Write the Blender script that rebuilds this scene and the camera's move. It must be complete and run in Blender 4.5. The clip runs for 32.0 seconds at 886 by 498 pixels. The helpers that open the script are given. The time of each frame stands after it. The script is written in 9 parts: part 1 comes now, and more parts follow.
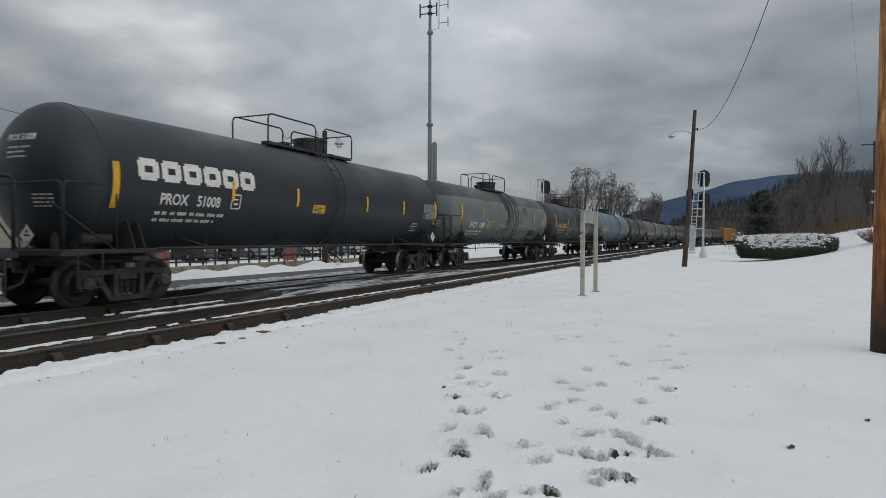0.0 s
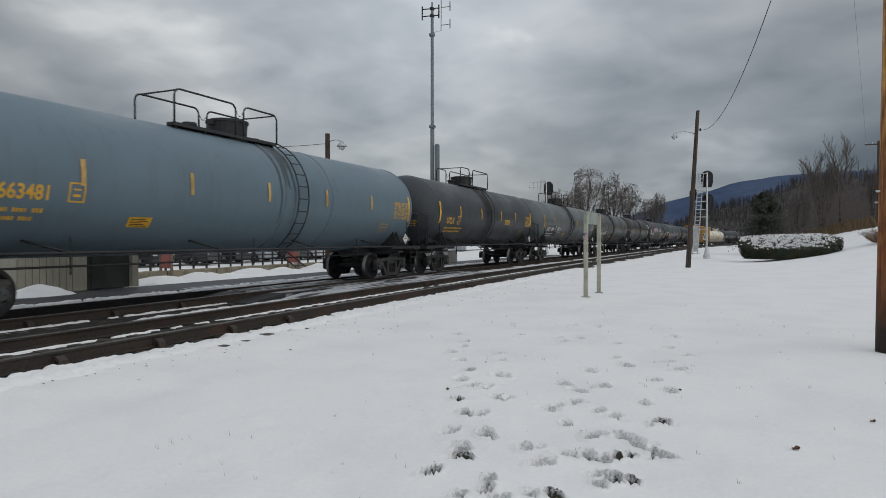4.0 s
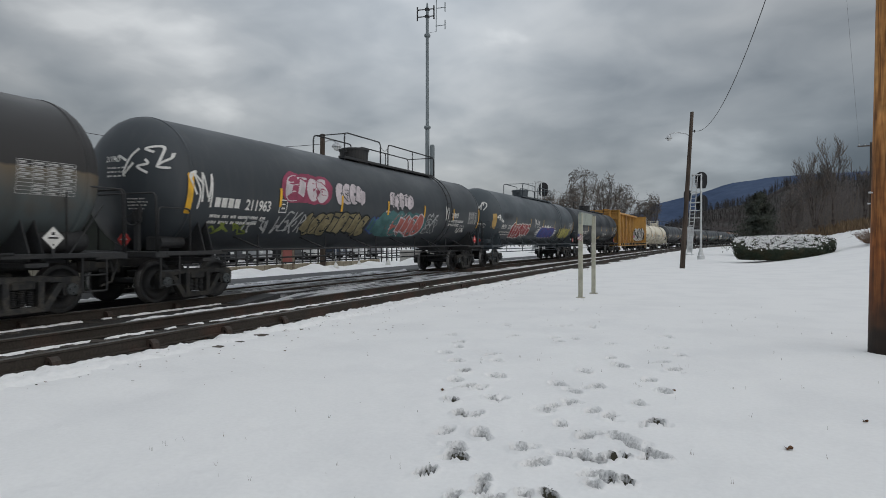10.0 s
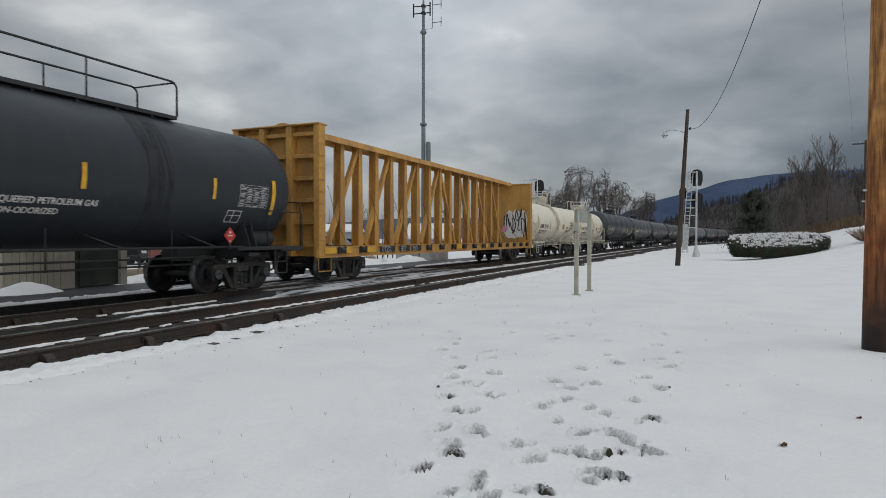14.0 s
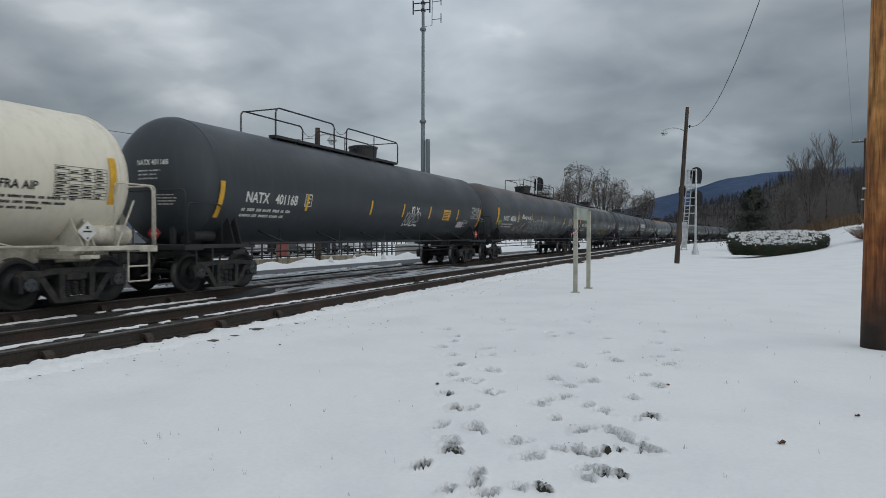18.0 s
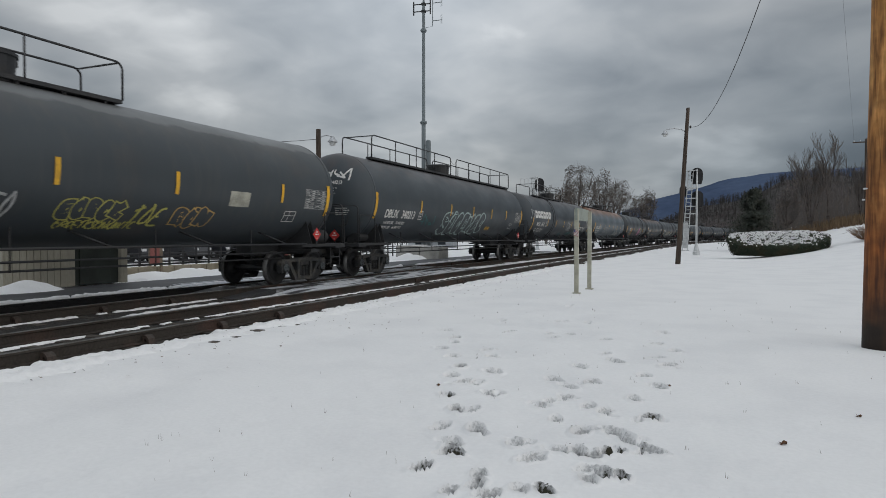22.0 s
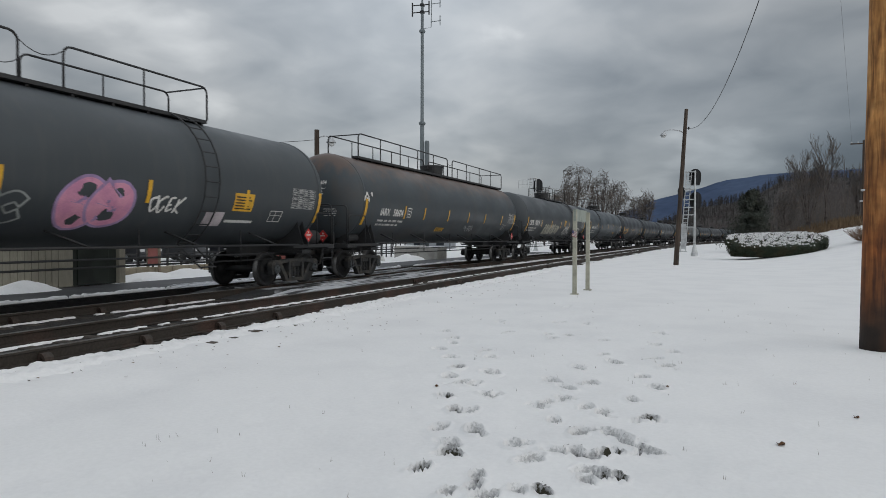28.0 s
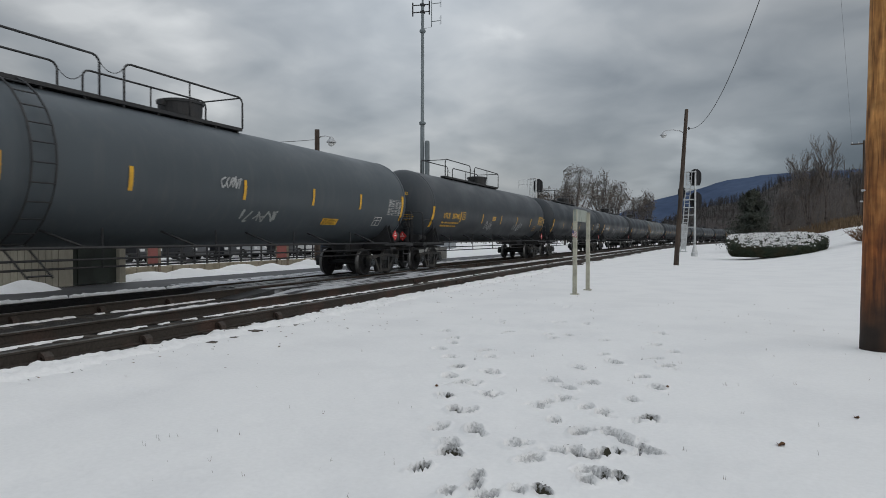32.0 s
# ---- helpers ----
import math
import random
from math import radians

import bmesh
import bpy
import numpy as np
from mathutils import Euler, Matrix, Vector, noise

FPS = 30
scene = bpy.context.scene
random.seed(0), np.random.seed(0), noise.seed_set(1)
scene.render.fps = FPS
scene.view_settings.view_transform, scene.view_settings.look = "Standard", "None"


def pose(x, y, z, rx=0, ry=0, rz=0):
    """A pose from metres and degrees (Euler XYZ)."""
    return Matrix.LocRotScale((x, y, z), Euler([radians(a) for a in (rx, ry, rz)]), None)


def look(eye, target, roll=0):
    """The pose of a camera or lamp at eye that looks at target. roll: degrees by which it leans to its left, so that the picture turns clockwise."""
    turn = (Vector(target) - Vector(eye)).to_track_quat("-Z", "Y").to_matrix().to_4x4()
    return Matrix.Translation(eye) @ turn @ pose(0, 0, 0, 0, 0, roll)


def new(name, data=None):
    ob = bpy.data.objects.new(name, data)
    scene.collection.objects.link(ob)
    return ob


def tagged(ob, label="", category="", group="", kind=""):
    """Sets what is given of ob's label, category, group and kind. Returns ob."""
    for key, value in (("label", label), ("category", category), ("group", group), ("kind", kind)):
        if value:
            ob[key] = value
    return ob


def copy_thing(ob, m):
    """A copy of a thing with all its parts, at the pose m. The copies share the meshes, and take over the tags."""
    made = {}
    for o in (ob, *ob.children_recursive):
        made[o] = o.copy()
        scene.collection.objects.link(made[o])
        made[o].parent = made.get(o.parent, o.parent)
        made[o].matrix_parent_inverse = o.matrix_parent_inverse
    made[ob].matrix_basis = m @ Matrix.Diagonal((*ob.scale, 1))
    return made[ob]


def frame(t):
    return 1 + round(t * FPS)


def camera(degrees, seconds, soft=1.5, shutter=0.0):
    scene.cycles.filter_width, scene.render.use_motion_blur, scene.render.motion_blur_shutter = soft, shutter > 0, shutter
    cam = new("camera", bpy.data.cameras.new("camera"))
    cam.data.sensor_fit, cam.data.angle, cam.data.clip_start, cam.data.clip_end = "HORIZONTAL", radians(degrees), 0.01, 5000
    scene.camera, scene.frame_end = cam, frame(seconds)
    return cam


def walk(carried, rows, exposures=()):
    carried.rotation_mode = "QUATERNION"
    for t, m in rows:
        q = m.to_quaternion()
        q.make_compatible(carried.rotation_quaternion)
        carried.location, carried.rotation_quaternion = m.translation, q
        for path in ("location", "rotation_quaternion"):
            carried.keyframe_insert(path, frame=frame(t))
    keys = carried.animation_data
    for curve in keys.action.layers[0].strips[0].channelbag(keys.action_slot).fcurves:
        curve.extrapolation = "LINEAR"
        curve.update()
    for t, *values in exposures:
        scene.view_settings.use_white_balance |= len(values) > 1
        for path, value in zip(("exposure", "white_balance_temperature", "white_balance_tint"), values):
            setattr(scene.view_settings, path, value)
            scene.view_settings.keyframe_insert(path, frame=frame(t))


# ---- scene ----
# ---------------------------------------------------------------- camera
EYE = 1.345          # metres above the rail heads of the train's track
cam = camera(70.0, 32.0, soft=0.9, shutter=0.1)
PATH = [
    (0, pose(0, 0, EYE, 89.041, -0.153, 23.199)),
    (0.5, pose(0, 0, EYE, 89.061, -0.116, 23.207)),
    (1, pose(0, 0, EYE, 89.073, -0.046, 23.224)),
    (1.5, pose(0, 0, EYE, 89.080, 0.005, 23.258)),
    (2, pose(0, 0, EYE, 89.099, 0.027, 23.308)),
    (2.5, pose(0, 0, EYE, 89.137, 0.072, 23.358)),
    (3, pose(0, 0, EYE, 89.172, 0.115, 23.408)),
    (3.5, pose(0, 0, EYE, 89.186, 0.122, 23.468)),
    (5.5, pose(0, 0, EYE, 89.317, -0.033, 23.407)),
    (6, pose(0, 0, EYE, 89.340, -0.018, 23.390)),
    (6.5, pose(0, 0, EYE, 89.362, 0.007, 23.373)),
    (7, pose(0, 0, EYE, 89.366, 0.028, 23.349)),
    (7.5, pose(0, 0, EYE, 89.361, 0.046, 23.313)),
    (8, pose(0, 0, EYE, 89.363, 0.081, 23.260)),
    (8.5, pose(0, 0, EYE, 89.368, 0.094, 23.201)),
    (9, pose(0, 0, EYE, 89.358, 0.049, 23.148)),
    (9.5, pose(0, 0, EYE, 89.322, 0.013, 23.092)),
    (10, pose(0, 0, EYE, 89.269, 0.041, 23.018)),
    (10.5, pose(0, 0, EYE, 89.219, 0.069, 22.921)),
    (11, pose(0, 0, EYE, 89.173, 0.020, 22.829)),
    (11.5, pose(0, 0, EYE, 89.125, -0.037, 22.771)),
    (12, pose(0, 0, EYE, 89.090, -0.052, 22.741)),
    (12.5, pose(0, 0, EYE, 89.068, -0.067, 22.717)),
    (13, pose(0, 0, EYE, 89.051, -0.059, 22.688)),
    (13.5, pose(0, 0, EYE, 89.030, -0.028, 22.671)),
    (14, pose(0, 0, EYE, 89.010, -0.018, 22.653)),
    (14.5, pose(0, 0, EYE, 88.997, -0.010, 22.611)),
    (16.5, pose(0, 0, EYE, 88.912, -0.077, 22.609)),
    (17, pose(0, 0, EYE, 88.872, -0.059, 22.604)),
    (17.5, pose(0, 0, EYE, 88.821, -0.099, 22.596)),
    (18, pose(0, 0, EYE, 88.769, -0.121, 22.592)),
    (18.5, pose(0, 0, EYE, 88.737, -0.069, 22.596)),
    (19, pose(0, 0, EYE, 88.728, -0.021, 22.601)),
    (19.5, pose(0, 0, EYE, 88.737, -0.033, 22.617)),
    (20, pose(0, 0, EYE, 88.761, -0.073, 22.647)),
    (20.5, pose(0, 0, EYE, 88.790, -0.102, 22.661)),
    (21, pose(0, 0, EYE, 88.819, -0.102, 22.661)),
    (21.5, pose(0, 0, EYE, 88.842, -0.074, 22.663)),
    (22, pose(0, 0, EYE, 88.860, -0.031, 22.667)),
    (22.5, pose(0, 0, EYE, 88.879, 0.019, 22.663)),
    (23, pose(0, 0, EYE, 88.915, 0.028, 22.652)),
    (23.5, pose(0, 0, EYE, 88.960, -0.044, 22.658)),
    (24, pose(0, 0, EYE, 88.991, -0.109, 22.664)),
    (24.5, pose(0, 0, EYE, 88.999, -0.121, 22.663)),
    (25, pose(0, 0, EYE, 88.993, -0.114, 22.669)),
    (25.5, pose(0, 0, EYE, 88.984, -0.077, 22.674)),
    (27.5, pose(0, 0, EYE, 88.944, -0.074, 22.524)),
    (28, pose(0, 0, EYE, 88.930, -0.107, 22.522)),
    (28.5, pose(0, 0, EYE, 88.923, -0.097, 22.510)),
    (29, pose(0, 0, EYE, 88.921, -0.103, 22.488)),
    (29.5, pose(0, 0, EYE, 88.925, -0.100, 22.471)),
    (30, pose(0, 0, EYE, 88.940, -0.097, 22.462)),
    (30.5, pose(0, 0, EYE, 88.960, -0.115, 22.467)),
    (31, pose(0, 0, EYE, 88.955, -0.139, 22.490)),
    (31.5, pose(0, 0, EYE, 88.932, -0.158, 22.514)),
    (32, pose(0, 0, EYE, 88.922, -0.155, 22.536)),
]

# the picture turns bluer while the pale cars fill it
TONE = [(0, -0.08, 6500, 10), (14.5, -0.08, 6500, 10), (16.2, -0.13, 6120, 7), (17.3, -0.13, 6120, 7), (18.0, -0.13, 6230, 8), (19.2, -0.08, 6480, 10), (32, -0.08, 6500, 10)]
walk(cam, PATH, TONE)

# ---------------------------------------------------------------- light
SUN_AZ, SUN_EL = radians(77), radians(28)
world = bpy.data.worlds.new("overcast_sky")
scene.world = world
world.use_nodes = True
wt = world.node_tree
wt.nodes.clear()


def wn(kind, **props):
    n = wt.nodes.new(kind)
    for k, v in props.items():
        n.inputs[k].default_value = v
    return n


w_out = wn("ShaderNodeOutputWorld")
w_bg = wn("ShaderNodeBackground", Strength=1.0)
w_sky = wn("ShaderNodeTexSky")
w_sky.sky_type = "NISHITA"
w_sky.sun_disc = False
w_sky.sun_elevation, w_sky.sun_rotation = SUN_EL, SUN_AZ
w_sky.air_density, w_sky.dust_density = 1.2, 2.0
w_dim = wn("ShaderNodeVectorMath")
w_dim.operation = "SCALE"
w_dim.inputs["Scale"].default_value = 0.012
wt.links.new(w_sky.outputs[0], w_dim.inputs[0])
# cloud deck: direction projected on a flat layer, so that clouds flatten to the horizon
w_co = wn("ShaderNodeTexCoord")
w_sep = wn("ShaderNodeSeparateXYZ")
wt.links.new(w_co.outputs["Generated"], w_sep.inputs[0])
w_max = wn("ShaderNodeMath")
w_max.operation = "MAXIMUM"
w_max.inputs[1].default_value = 0.0
wt.links.new(w_sep.outputs[2], w_max.inputs[0])
w_add = wn("ShaderNodeMath")
w_add.operation = "ADD"
w_add.inputs[1].default_value = 0.55
wt.links.new(w_max.outputs[0], w_add.inputs[0])
w_div = wn("ShaderNodeVectorMath")
w_div.operation = "DIVIDE"
w_comb = wn("ShaderNodeCombineXYZ")
for i in range(3):
    wt.links.new(w_add.outputs[0], w_comb.inputs[i])
wt.links.new(w_co.outputs["Generated"], w_div.inputs[0])
wt.links.new(w_comb.outputs[0], w_div.inputs[1])
w_big = wn("ShaderNodeTexNoise", Scale=1.9, Detail=3.0, Roughness=0.45, Distortion=0.35)
w_puff = wn("ShaderNodeTexNoise", Scale=4.4, Detail=5.0, Roughness=0.46, Distortion=0.3)
w_map = wn("ShaderNodeMapping")
w_map.inputs["Location"].default_value = CLOUD_SHIFT = (3.1, 1.7, 0.4)
w_map.inputs["Scale"].default_value = (1.5, 1.5, 3.4)
wt.links.new(w_div.outputs[0], w_map.inputs["Vector"])
wt.links.new(w_map.outputs[0], w_big.inputs["Vector"])
wt.links.new(w_map.outputs[0], w_puff.inputs["Vector"])
# broad banks of cloud with smaller puffs in them
w_cloud = wn("ShaderNodeMix")
w_cloud.data_type = "FLOAT"
w_cloud.inputs[0].default_value = 0.36
wt.links.new(w_big.outputs[0], w_cloud.inputs[2])
wt.links.new(w_puff.outputs[0], w_cloud.inputs[3])
w_ramp = wn("ShaderNodeValToRGB")
els = w_ramp.color_ramp.elements
els[0].position, els[0].color = 0.32, (0.230, 0.256, 0.284, 1)
els[1].position, els[1].color = 0.68, (0.65, 0.67, 0.68, 1)
e = els.new(0.47)
e.color = (0.350, 0.376, 0.400, 1)
e = els.new(0.57)
e.color = (0.442, 0.464, 0.482, 1)
wt.links.new(w_cloud.outputs[0], w_ramp.inputs[0])
w_sum = wn("ShaderNodeVectorMath")
w_sum.operation = "ADD"
wt.links.new(w_ramp.outputs[0], w_sum.inputs[0])
wt.links.new(w_dim.outputs[0], w_sum.inputs[1])
# an overcast dome is brightest overhead
w_el = wn("ShaderNodeMath")
w_el.operation = "MULTIPLY_ADD"
w_el.inputs[1].default_value, w_el.inputs[2].default_value = 1.5, 0.74
wt.links.new(w_max.outputs[0], w_el.inputs[0])
w_dome = wn("ShaderNodeVectorMath")
w_dome.operation = "SCALE"
wt.links.new(w_sum.outputs[0], w_dome.inputs[0])
# the cloud deck is thinnest to the north and thickens to both sides
w_east = wn("ShaderNodeVectorMath")
w_east.operation = "DOT_PRODUCT"
w_east.inputs[1].default_value = (0.92, 0.38, 0.0)
wt.links.new(w_co.outputs["Generated"], w_east.inputs[0])
w_thick = wn("ShaderNodeMapRange")
w_thick.inputs["From Min"].default_value, w_thick.inputs["From Max"].default_value = 0.02, 0.56
w_thick.inputs["To Min"].default_value, w_thick.inputs["To Max"].default_value = 1.0, 0.54
wt.links.new(w_east.outputs["Value"], w_thick.inputs[0])
w_mul = wn("ShaderNodeMath")
w_mul.operation = "MULTIPLY"
wt.links.new(w_el.outputs[0], w_mul.inputs[0])
w_west = wn("ShaderNodeMapRange")
w_west.inputs["From Min"].default_value, w_west.inputs["From Max"].default_value = -0.6, -0.1
w_west.inputs["To Min"].default_value, w_west.inputs["To Max"].default_value = 0.66, 1.10
wt.links.new(w_east.outputs["Value"], w_west.inputs[0])
w_both = wn("ShaderNodeMath")
w_both.operation = "MULTIPLY"
wt.links.new(w_thick.outputs[0], w_both.inputs[0])
wt.links.new(w_west.outputs[0], w_both.inputs[1])
wt.links.new(w_both.outputs[0], w_mul.inputs[1])
wt.links.new(w_mul.outputs[0], w_dome.inputs["Scale"])
# bluer rain cloud low in the east
w_side = wn("ShaderNodeMapRange")
w_side.inputs["From Min"].default_value, w_side.inputs["From Max"].default_value = 0.10, 0.5
wt.links.new(w_east.outputs["Value"], w_side.inputs[0])
w_low = wn("ShaderNodeMapRange")
w_low.inputs["From Min"].default_value, w_low.inputs["From Max"].default_value = 0.30, 0.08
wt.links.new(w_sep.outputs[2], w_low.inputs[0])
w_rain = wn("ShaderNodeMath")
w_rain.operation = "MULTIPLY"
wt.links.new(w_side.outputs[0], w_rain.inputs[0])
wt.links.new(w_low.outputs[0], w_rain.inputs[1])
w_tint = wn("ShaderNodeMix")
w_tint.data_type = "RGBA"
w_tint.blend_type = "MULTIPLY"
w_tint.inputs[7].default_value = (0.75, 0.84, 0.93, 1)
wt.links.new(w_rain.outputs[0], w_tint.inputs[0])
wt.links.new(w_dome.outputs[0], w_tint.inputs[6])
wt.links.new(w_tint.outputs[2], w_bg.inputs["Color"])
wt.links.new(w_bg.outputs[0], w_out.inputs[0])

sun = new("sun", bpy.data.lights.new("sun", "SUN"))
sun.data.energy, sun.data.angle, sun.data.color = 0.7, radians(75), (1.0, 0.97, 0.93)
sun.matrix_world = look((30 * math.sin(SUN_AZ), -30 * math.cos(SUN_AZ), 30 * math.tan(SUN_EL)), (0, 0, 0))

# ---------------------------------------------------------------- materials
MATS = {}


def mat(name, color, rough=0.7, metal=0.0, vary=0.25, scale=3.0, grain=60.0, bump=0.15, second=None, stretch=(1, 1, 1),
        spec=0.4, per_object=0.0, patch=(0.45, 0.62)):
    """Principled surface with broad patches towards a second colour, fine grain and bump, in object space."""
    if name in MATS:
        return MATS[name]
    m = bpy.data.materials.new(name)
    m.use_nodes = True
    t = m.node_tree
    b = t.nodes["Principled BSDF"]
    co = t.nodes.new("ShaderNodeTexCoord")
    mp = t.nodes.new("ShaderNodeMapping")
    mp.inputs["Scale"].default_value = stretch
    t.links.new(co.outputs["Object"], mp.inputs[0])
    big = t.nodes.new("ShaderNodeTexNoise")
    big.inputs["Scale"].default_value, big.inputs["Detail"].default_value = scale, 6
    fine = t.nodes.new("ShaderNodeTexNoise")
    fine.inputs["Scale"].default_value, fine.inputs["Detail"].default_value = grain, 4
    for n in (big, fine):
        t.links.new(mp.outputs[0], n.inputs["Vector"])
    ramp = t.nodes.new("ShaderNodeValToRGB")
    c2 = second or tuple(v * (1 - 1.6 * vary) for v in color)
    ramp.color_ramp.elements[0].position, ramp.color_ramp.elements[0].color = patch[0], (*color, 1)
    ramp.color_ramp.elements[1].position, ramp.color_ramp.elements[1].color = patch[1], (*c2, 1)
    t.links.new(big.outputs[0], ramp.inputs[0])
    mr = t.nodes.new("ShaderNodeMapRange")
    mr.inputs["From Min"].default_value, mr.inputs["From Max"].default_value = 0.25, 0.75
    mr.inputs["To Min"].default_value, mr.inputs["To Max"].default_value = 1 - vary, 1 + vary
    t.links.new(fine.outputs[0], mr.inputs[0])
    sc = t.nodes.new("ShaderNodeVectorMath")
    sc.operation = "SCALE"
    t.links.new(ramp.outputs[0], sc.inputs[0])
    t.links.new(mr.outputs[0], sc.inputs["Scale"])
    last = sc.outputs[0]
    if per_object:
        oi = t.nodes.new("ShaderNodeObjectInfo")
        m2 = t.nodes.new("ShaderNodeMapRange")
        m2.inputs["To Min"].default_value, m2.inputs["To Max"].default_value = 1 - per_object, 1 + per_object
        t.links.new(oi.outputs["Random"], m2.inputs[0])
        s2 = t.nodes.new("ShaderNodeVectorMath")
        s2.operation = "SCALE"
        t.links.new(last, s2.inputs[0])
        t.links.new(m2.outputs[0], s2.inputs["Scale"])
        last = s2.outputs[0]
    t.links.new(last, b.inputs["Base Color"])
    b.inputs["Roughness"].default_value, b.inputs["Metallic"].default_value = rough, metal
    b.inputs["Specular IOR Level"].default_value = spec
    if bump:
        bp = t.nodes.new("ShaderNodeBump")
        bp.inputs["Strength"].default_value, bp.inputs["Distance"].default_value = bump, 0.01
        t.links.new(fine.outputs[0], bp.inputs["Height"])
        t.links.new(bp.outputs[0], b.inputs["Normal"])
    MATS[name] = m
    return m


def tank_mat(name, color, streak=0.5, rust=0.0, rust_from=9.0, top=None, top_from=9.0, rough=0.36, grime=(0.07, 0.065, 0.055), patches=0.0, fringe_of=0.75):
    """Tank paint: run-down streaks, blotchy grime, rust or a darker spill above a wavy height."""
    m = bpy.data.materials.new(name)
    m.use_nodes = True
    t = m.node_tree
    b = t.nodes["Principled BSDF"]
    co = t.nodes.new("ShaderNodeTexCoord")
    sep = t.nodes.new("ShaderNodeSeparateXYZ")
    t.links.new(co.outputs["Object"], sep.inputs[0])

    def noise_at(stretch, scale, detail=5):
        mp = t.nodes.new("ShaderNodeMapping")
        mp.inputs["Scale"].default_value = stretch
        n = t.nodes.new("ShaderNodeTexNoise")
        n.inputs["Scale"].default_value, n.inputs["Detail"].default_value = scale, detail
        t.links.new(co.outputs["Object"], mp.inputs[0])
        t.links.new(mp.outputs[0], n.inputs["Vector"])
        return n.outputs[0]

    def ramp(value, lo, hi, scale=1.0):
        n = t.nodes.new("ShaderNodeMapRange")
        n.inputs["From Min"].default_value, n.inputs["From Max"].default_value = lo, hi
        n.inputs["To Max"].default_value = scale
        t.links.new(value, n.inputs[0])
        return n.outputs[0]

    def mix(fac, a, c):
        n = t.nodes.new("ShaderNodeMix")
        n.data_type = "RGBA"
        t.links.new(fac, n.inputs[0])
        if isinstance(a, tuple):
            n.inputs[6].default_value = (*a, 1)
        else:
            t.links.new(a, n.inputs[6])
        n.inputs[7].default_value = (*c, 1)
        return n.outputs[2]

    runs = noise_at((1, 1, 0.12), 5.0)
    blot = noise_at((1, 0.6, 1), 0.9)
    col = mix(ramp(runs, 0.5, 0.8, streak), color, grime)
    col = mix(ramp(blot, 0.45, 0.75, streak * 0.8), col, tuple(1.35 * v + 0.006 for v in color))
    if patches:
        stain = noise_at((1, 0.8, 0.8), 0.75, 8)
        col = mix(ramp(stain, 0.52, 0.66, patches), col, (0.15, 0.088, 0.045))
        col = mix(ramp(noise_at((1, 1.6, 0.3), 1.1, 7), 0.55, 0.7, patches), col, (0.06, 0.056, 0.05))
    edge = noise_at((1, 1, 0.35), 1.6)
    wob = t.nodes.new("ShaderNodeMath")
    wob.operation = "MULTIPLY_ADD"
    wob.inputs[1].default_value = 0.9
    t.links.new(edge, wob.inputs[0])
    t.links.new(sep.outputs[2], wob.inputs[2])
    if top:
        sharp = t.nodes.new("ShaderNodeMath")
        sharp.operation = "MULTIPLY_ADD"
        sharp.inputs[1].default_value = 0.25
        t.links.new(edge, sharp.inputs[0])
        t.links.new(sep.outputs[2], sharp.inputs[2])
        fringe = ramp(wob.outputs[0], top_from - 0.1, top_from + 0.55, fringe_of)
        col = mix(fringe, col, (0.17, 0.115, 0.06))
        col = mix(ramp(sharp.outputs[0], top_from + 0.08, top_from + 0.13), col, top)
    if rust:
        broken = noise_at((1, 0.8, 0.5), 4.5, 8)
        frayed = t.nodes.new("ShaderNodeMath")
        frayed.operation = "MULTIPLY_ADD"
        frayed.inputs[1].default_value = 1.1
        t.links.new(broken, frayed.inputs[0])
        t.links.new(wob.outputs[0], frayed.inputs[2])
        col = mix(ramp(frayed.outputs[0], rust_from + 0.5, rust_from + 1.05, rust), col, (0.22, 0.108, 0.055))
        col = mix(ramp(noise_at((1, 1, 0.4), 9.0, 6), 0.5, 0.75, rust * 0.35), col, (0.10, 0.062, 0.042))
    t.links.new(col, b.inputs["Base Color"])
    b.inputs["Specular IOR Level"].default_value = 0.35
    rr = ramp(blot, 0.3, 0.7, 0.25)
    ad = t.nodes.new("ShaderNodeMath")
    ad.inputs[1].default_value = rough
    t.links.new(rr, ad.inputs[0])
    t.links.new(ad.outputs[0], b.inputs["Roughness"])
    bp = t.nodes.new("ShaderNodeBump")
    bp.inputs["Strength"].default_value, bp.inputs["Distance"].default_value = 0.25, 0.02
    t.links.new(blot, bp.inputs["Height"])
    t.links.new(bp.outputs[0], b.inputs["Normal"])
    return m


SNOW = mat("snow", (0.815, 0.809, 0.799), rough=0.75, vary=0.03, scale=0.8, grain=25, bump=0.5, second=(0.775, 0.77, 0.764), spec=0.25)
STEEL_BLACK = mat("black_steel", (0.027, 0.028, 0.030), rough=0.6, vary=0.35, scale=2.5, grain=40, second=(0.034, 0.033, 0.033))
TRUCK = mat("grimy_cast_steel", (0.023, 0.024, 0.025), rough=0.7, vary=0.4, scale=5, grain=50, second=(0.052, 0.048, 0.042), bump=0.3, per_object=0.35)
WHEEL = mat("wheel_steel", (0.030, 0.031, 0.033), rough=0.5, metal=0.5, vary=0.3, scale=6, grain=40, second=(0.034, 0.033, 0.032))
RAIL = mat("rail_steel", (0.037, 0.030, 0.024), rough=0.75, metal=0.0, vary=0.35, scale=1.4, grain=30, second=(0.062, 0.037, 0.028), patch=(0.5, 0.66))
RAIL_BLACK = mat("black_rail_steel", (0.008, 0.008, 0.009), rough=0.35, vary=0.4, scale=2.0, grain=30, second=(0.014, 0.013, 0.012))
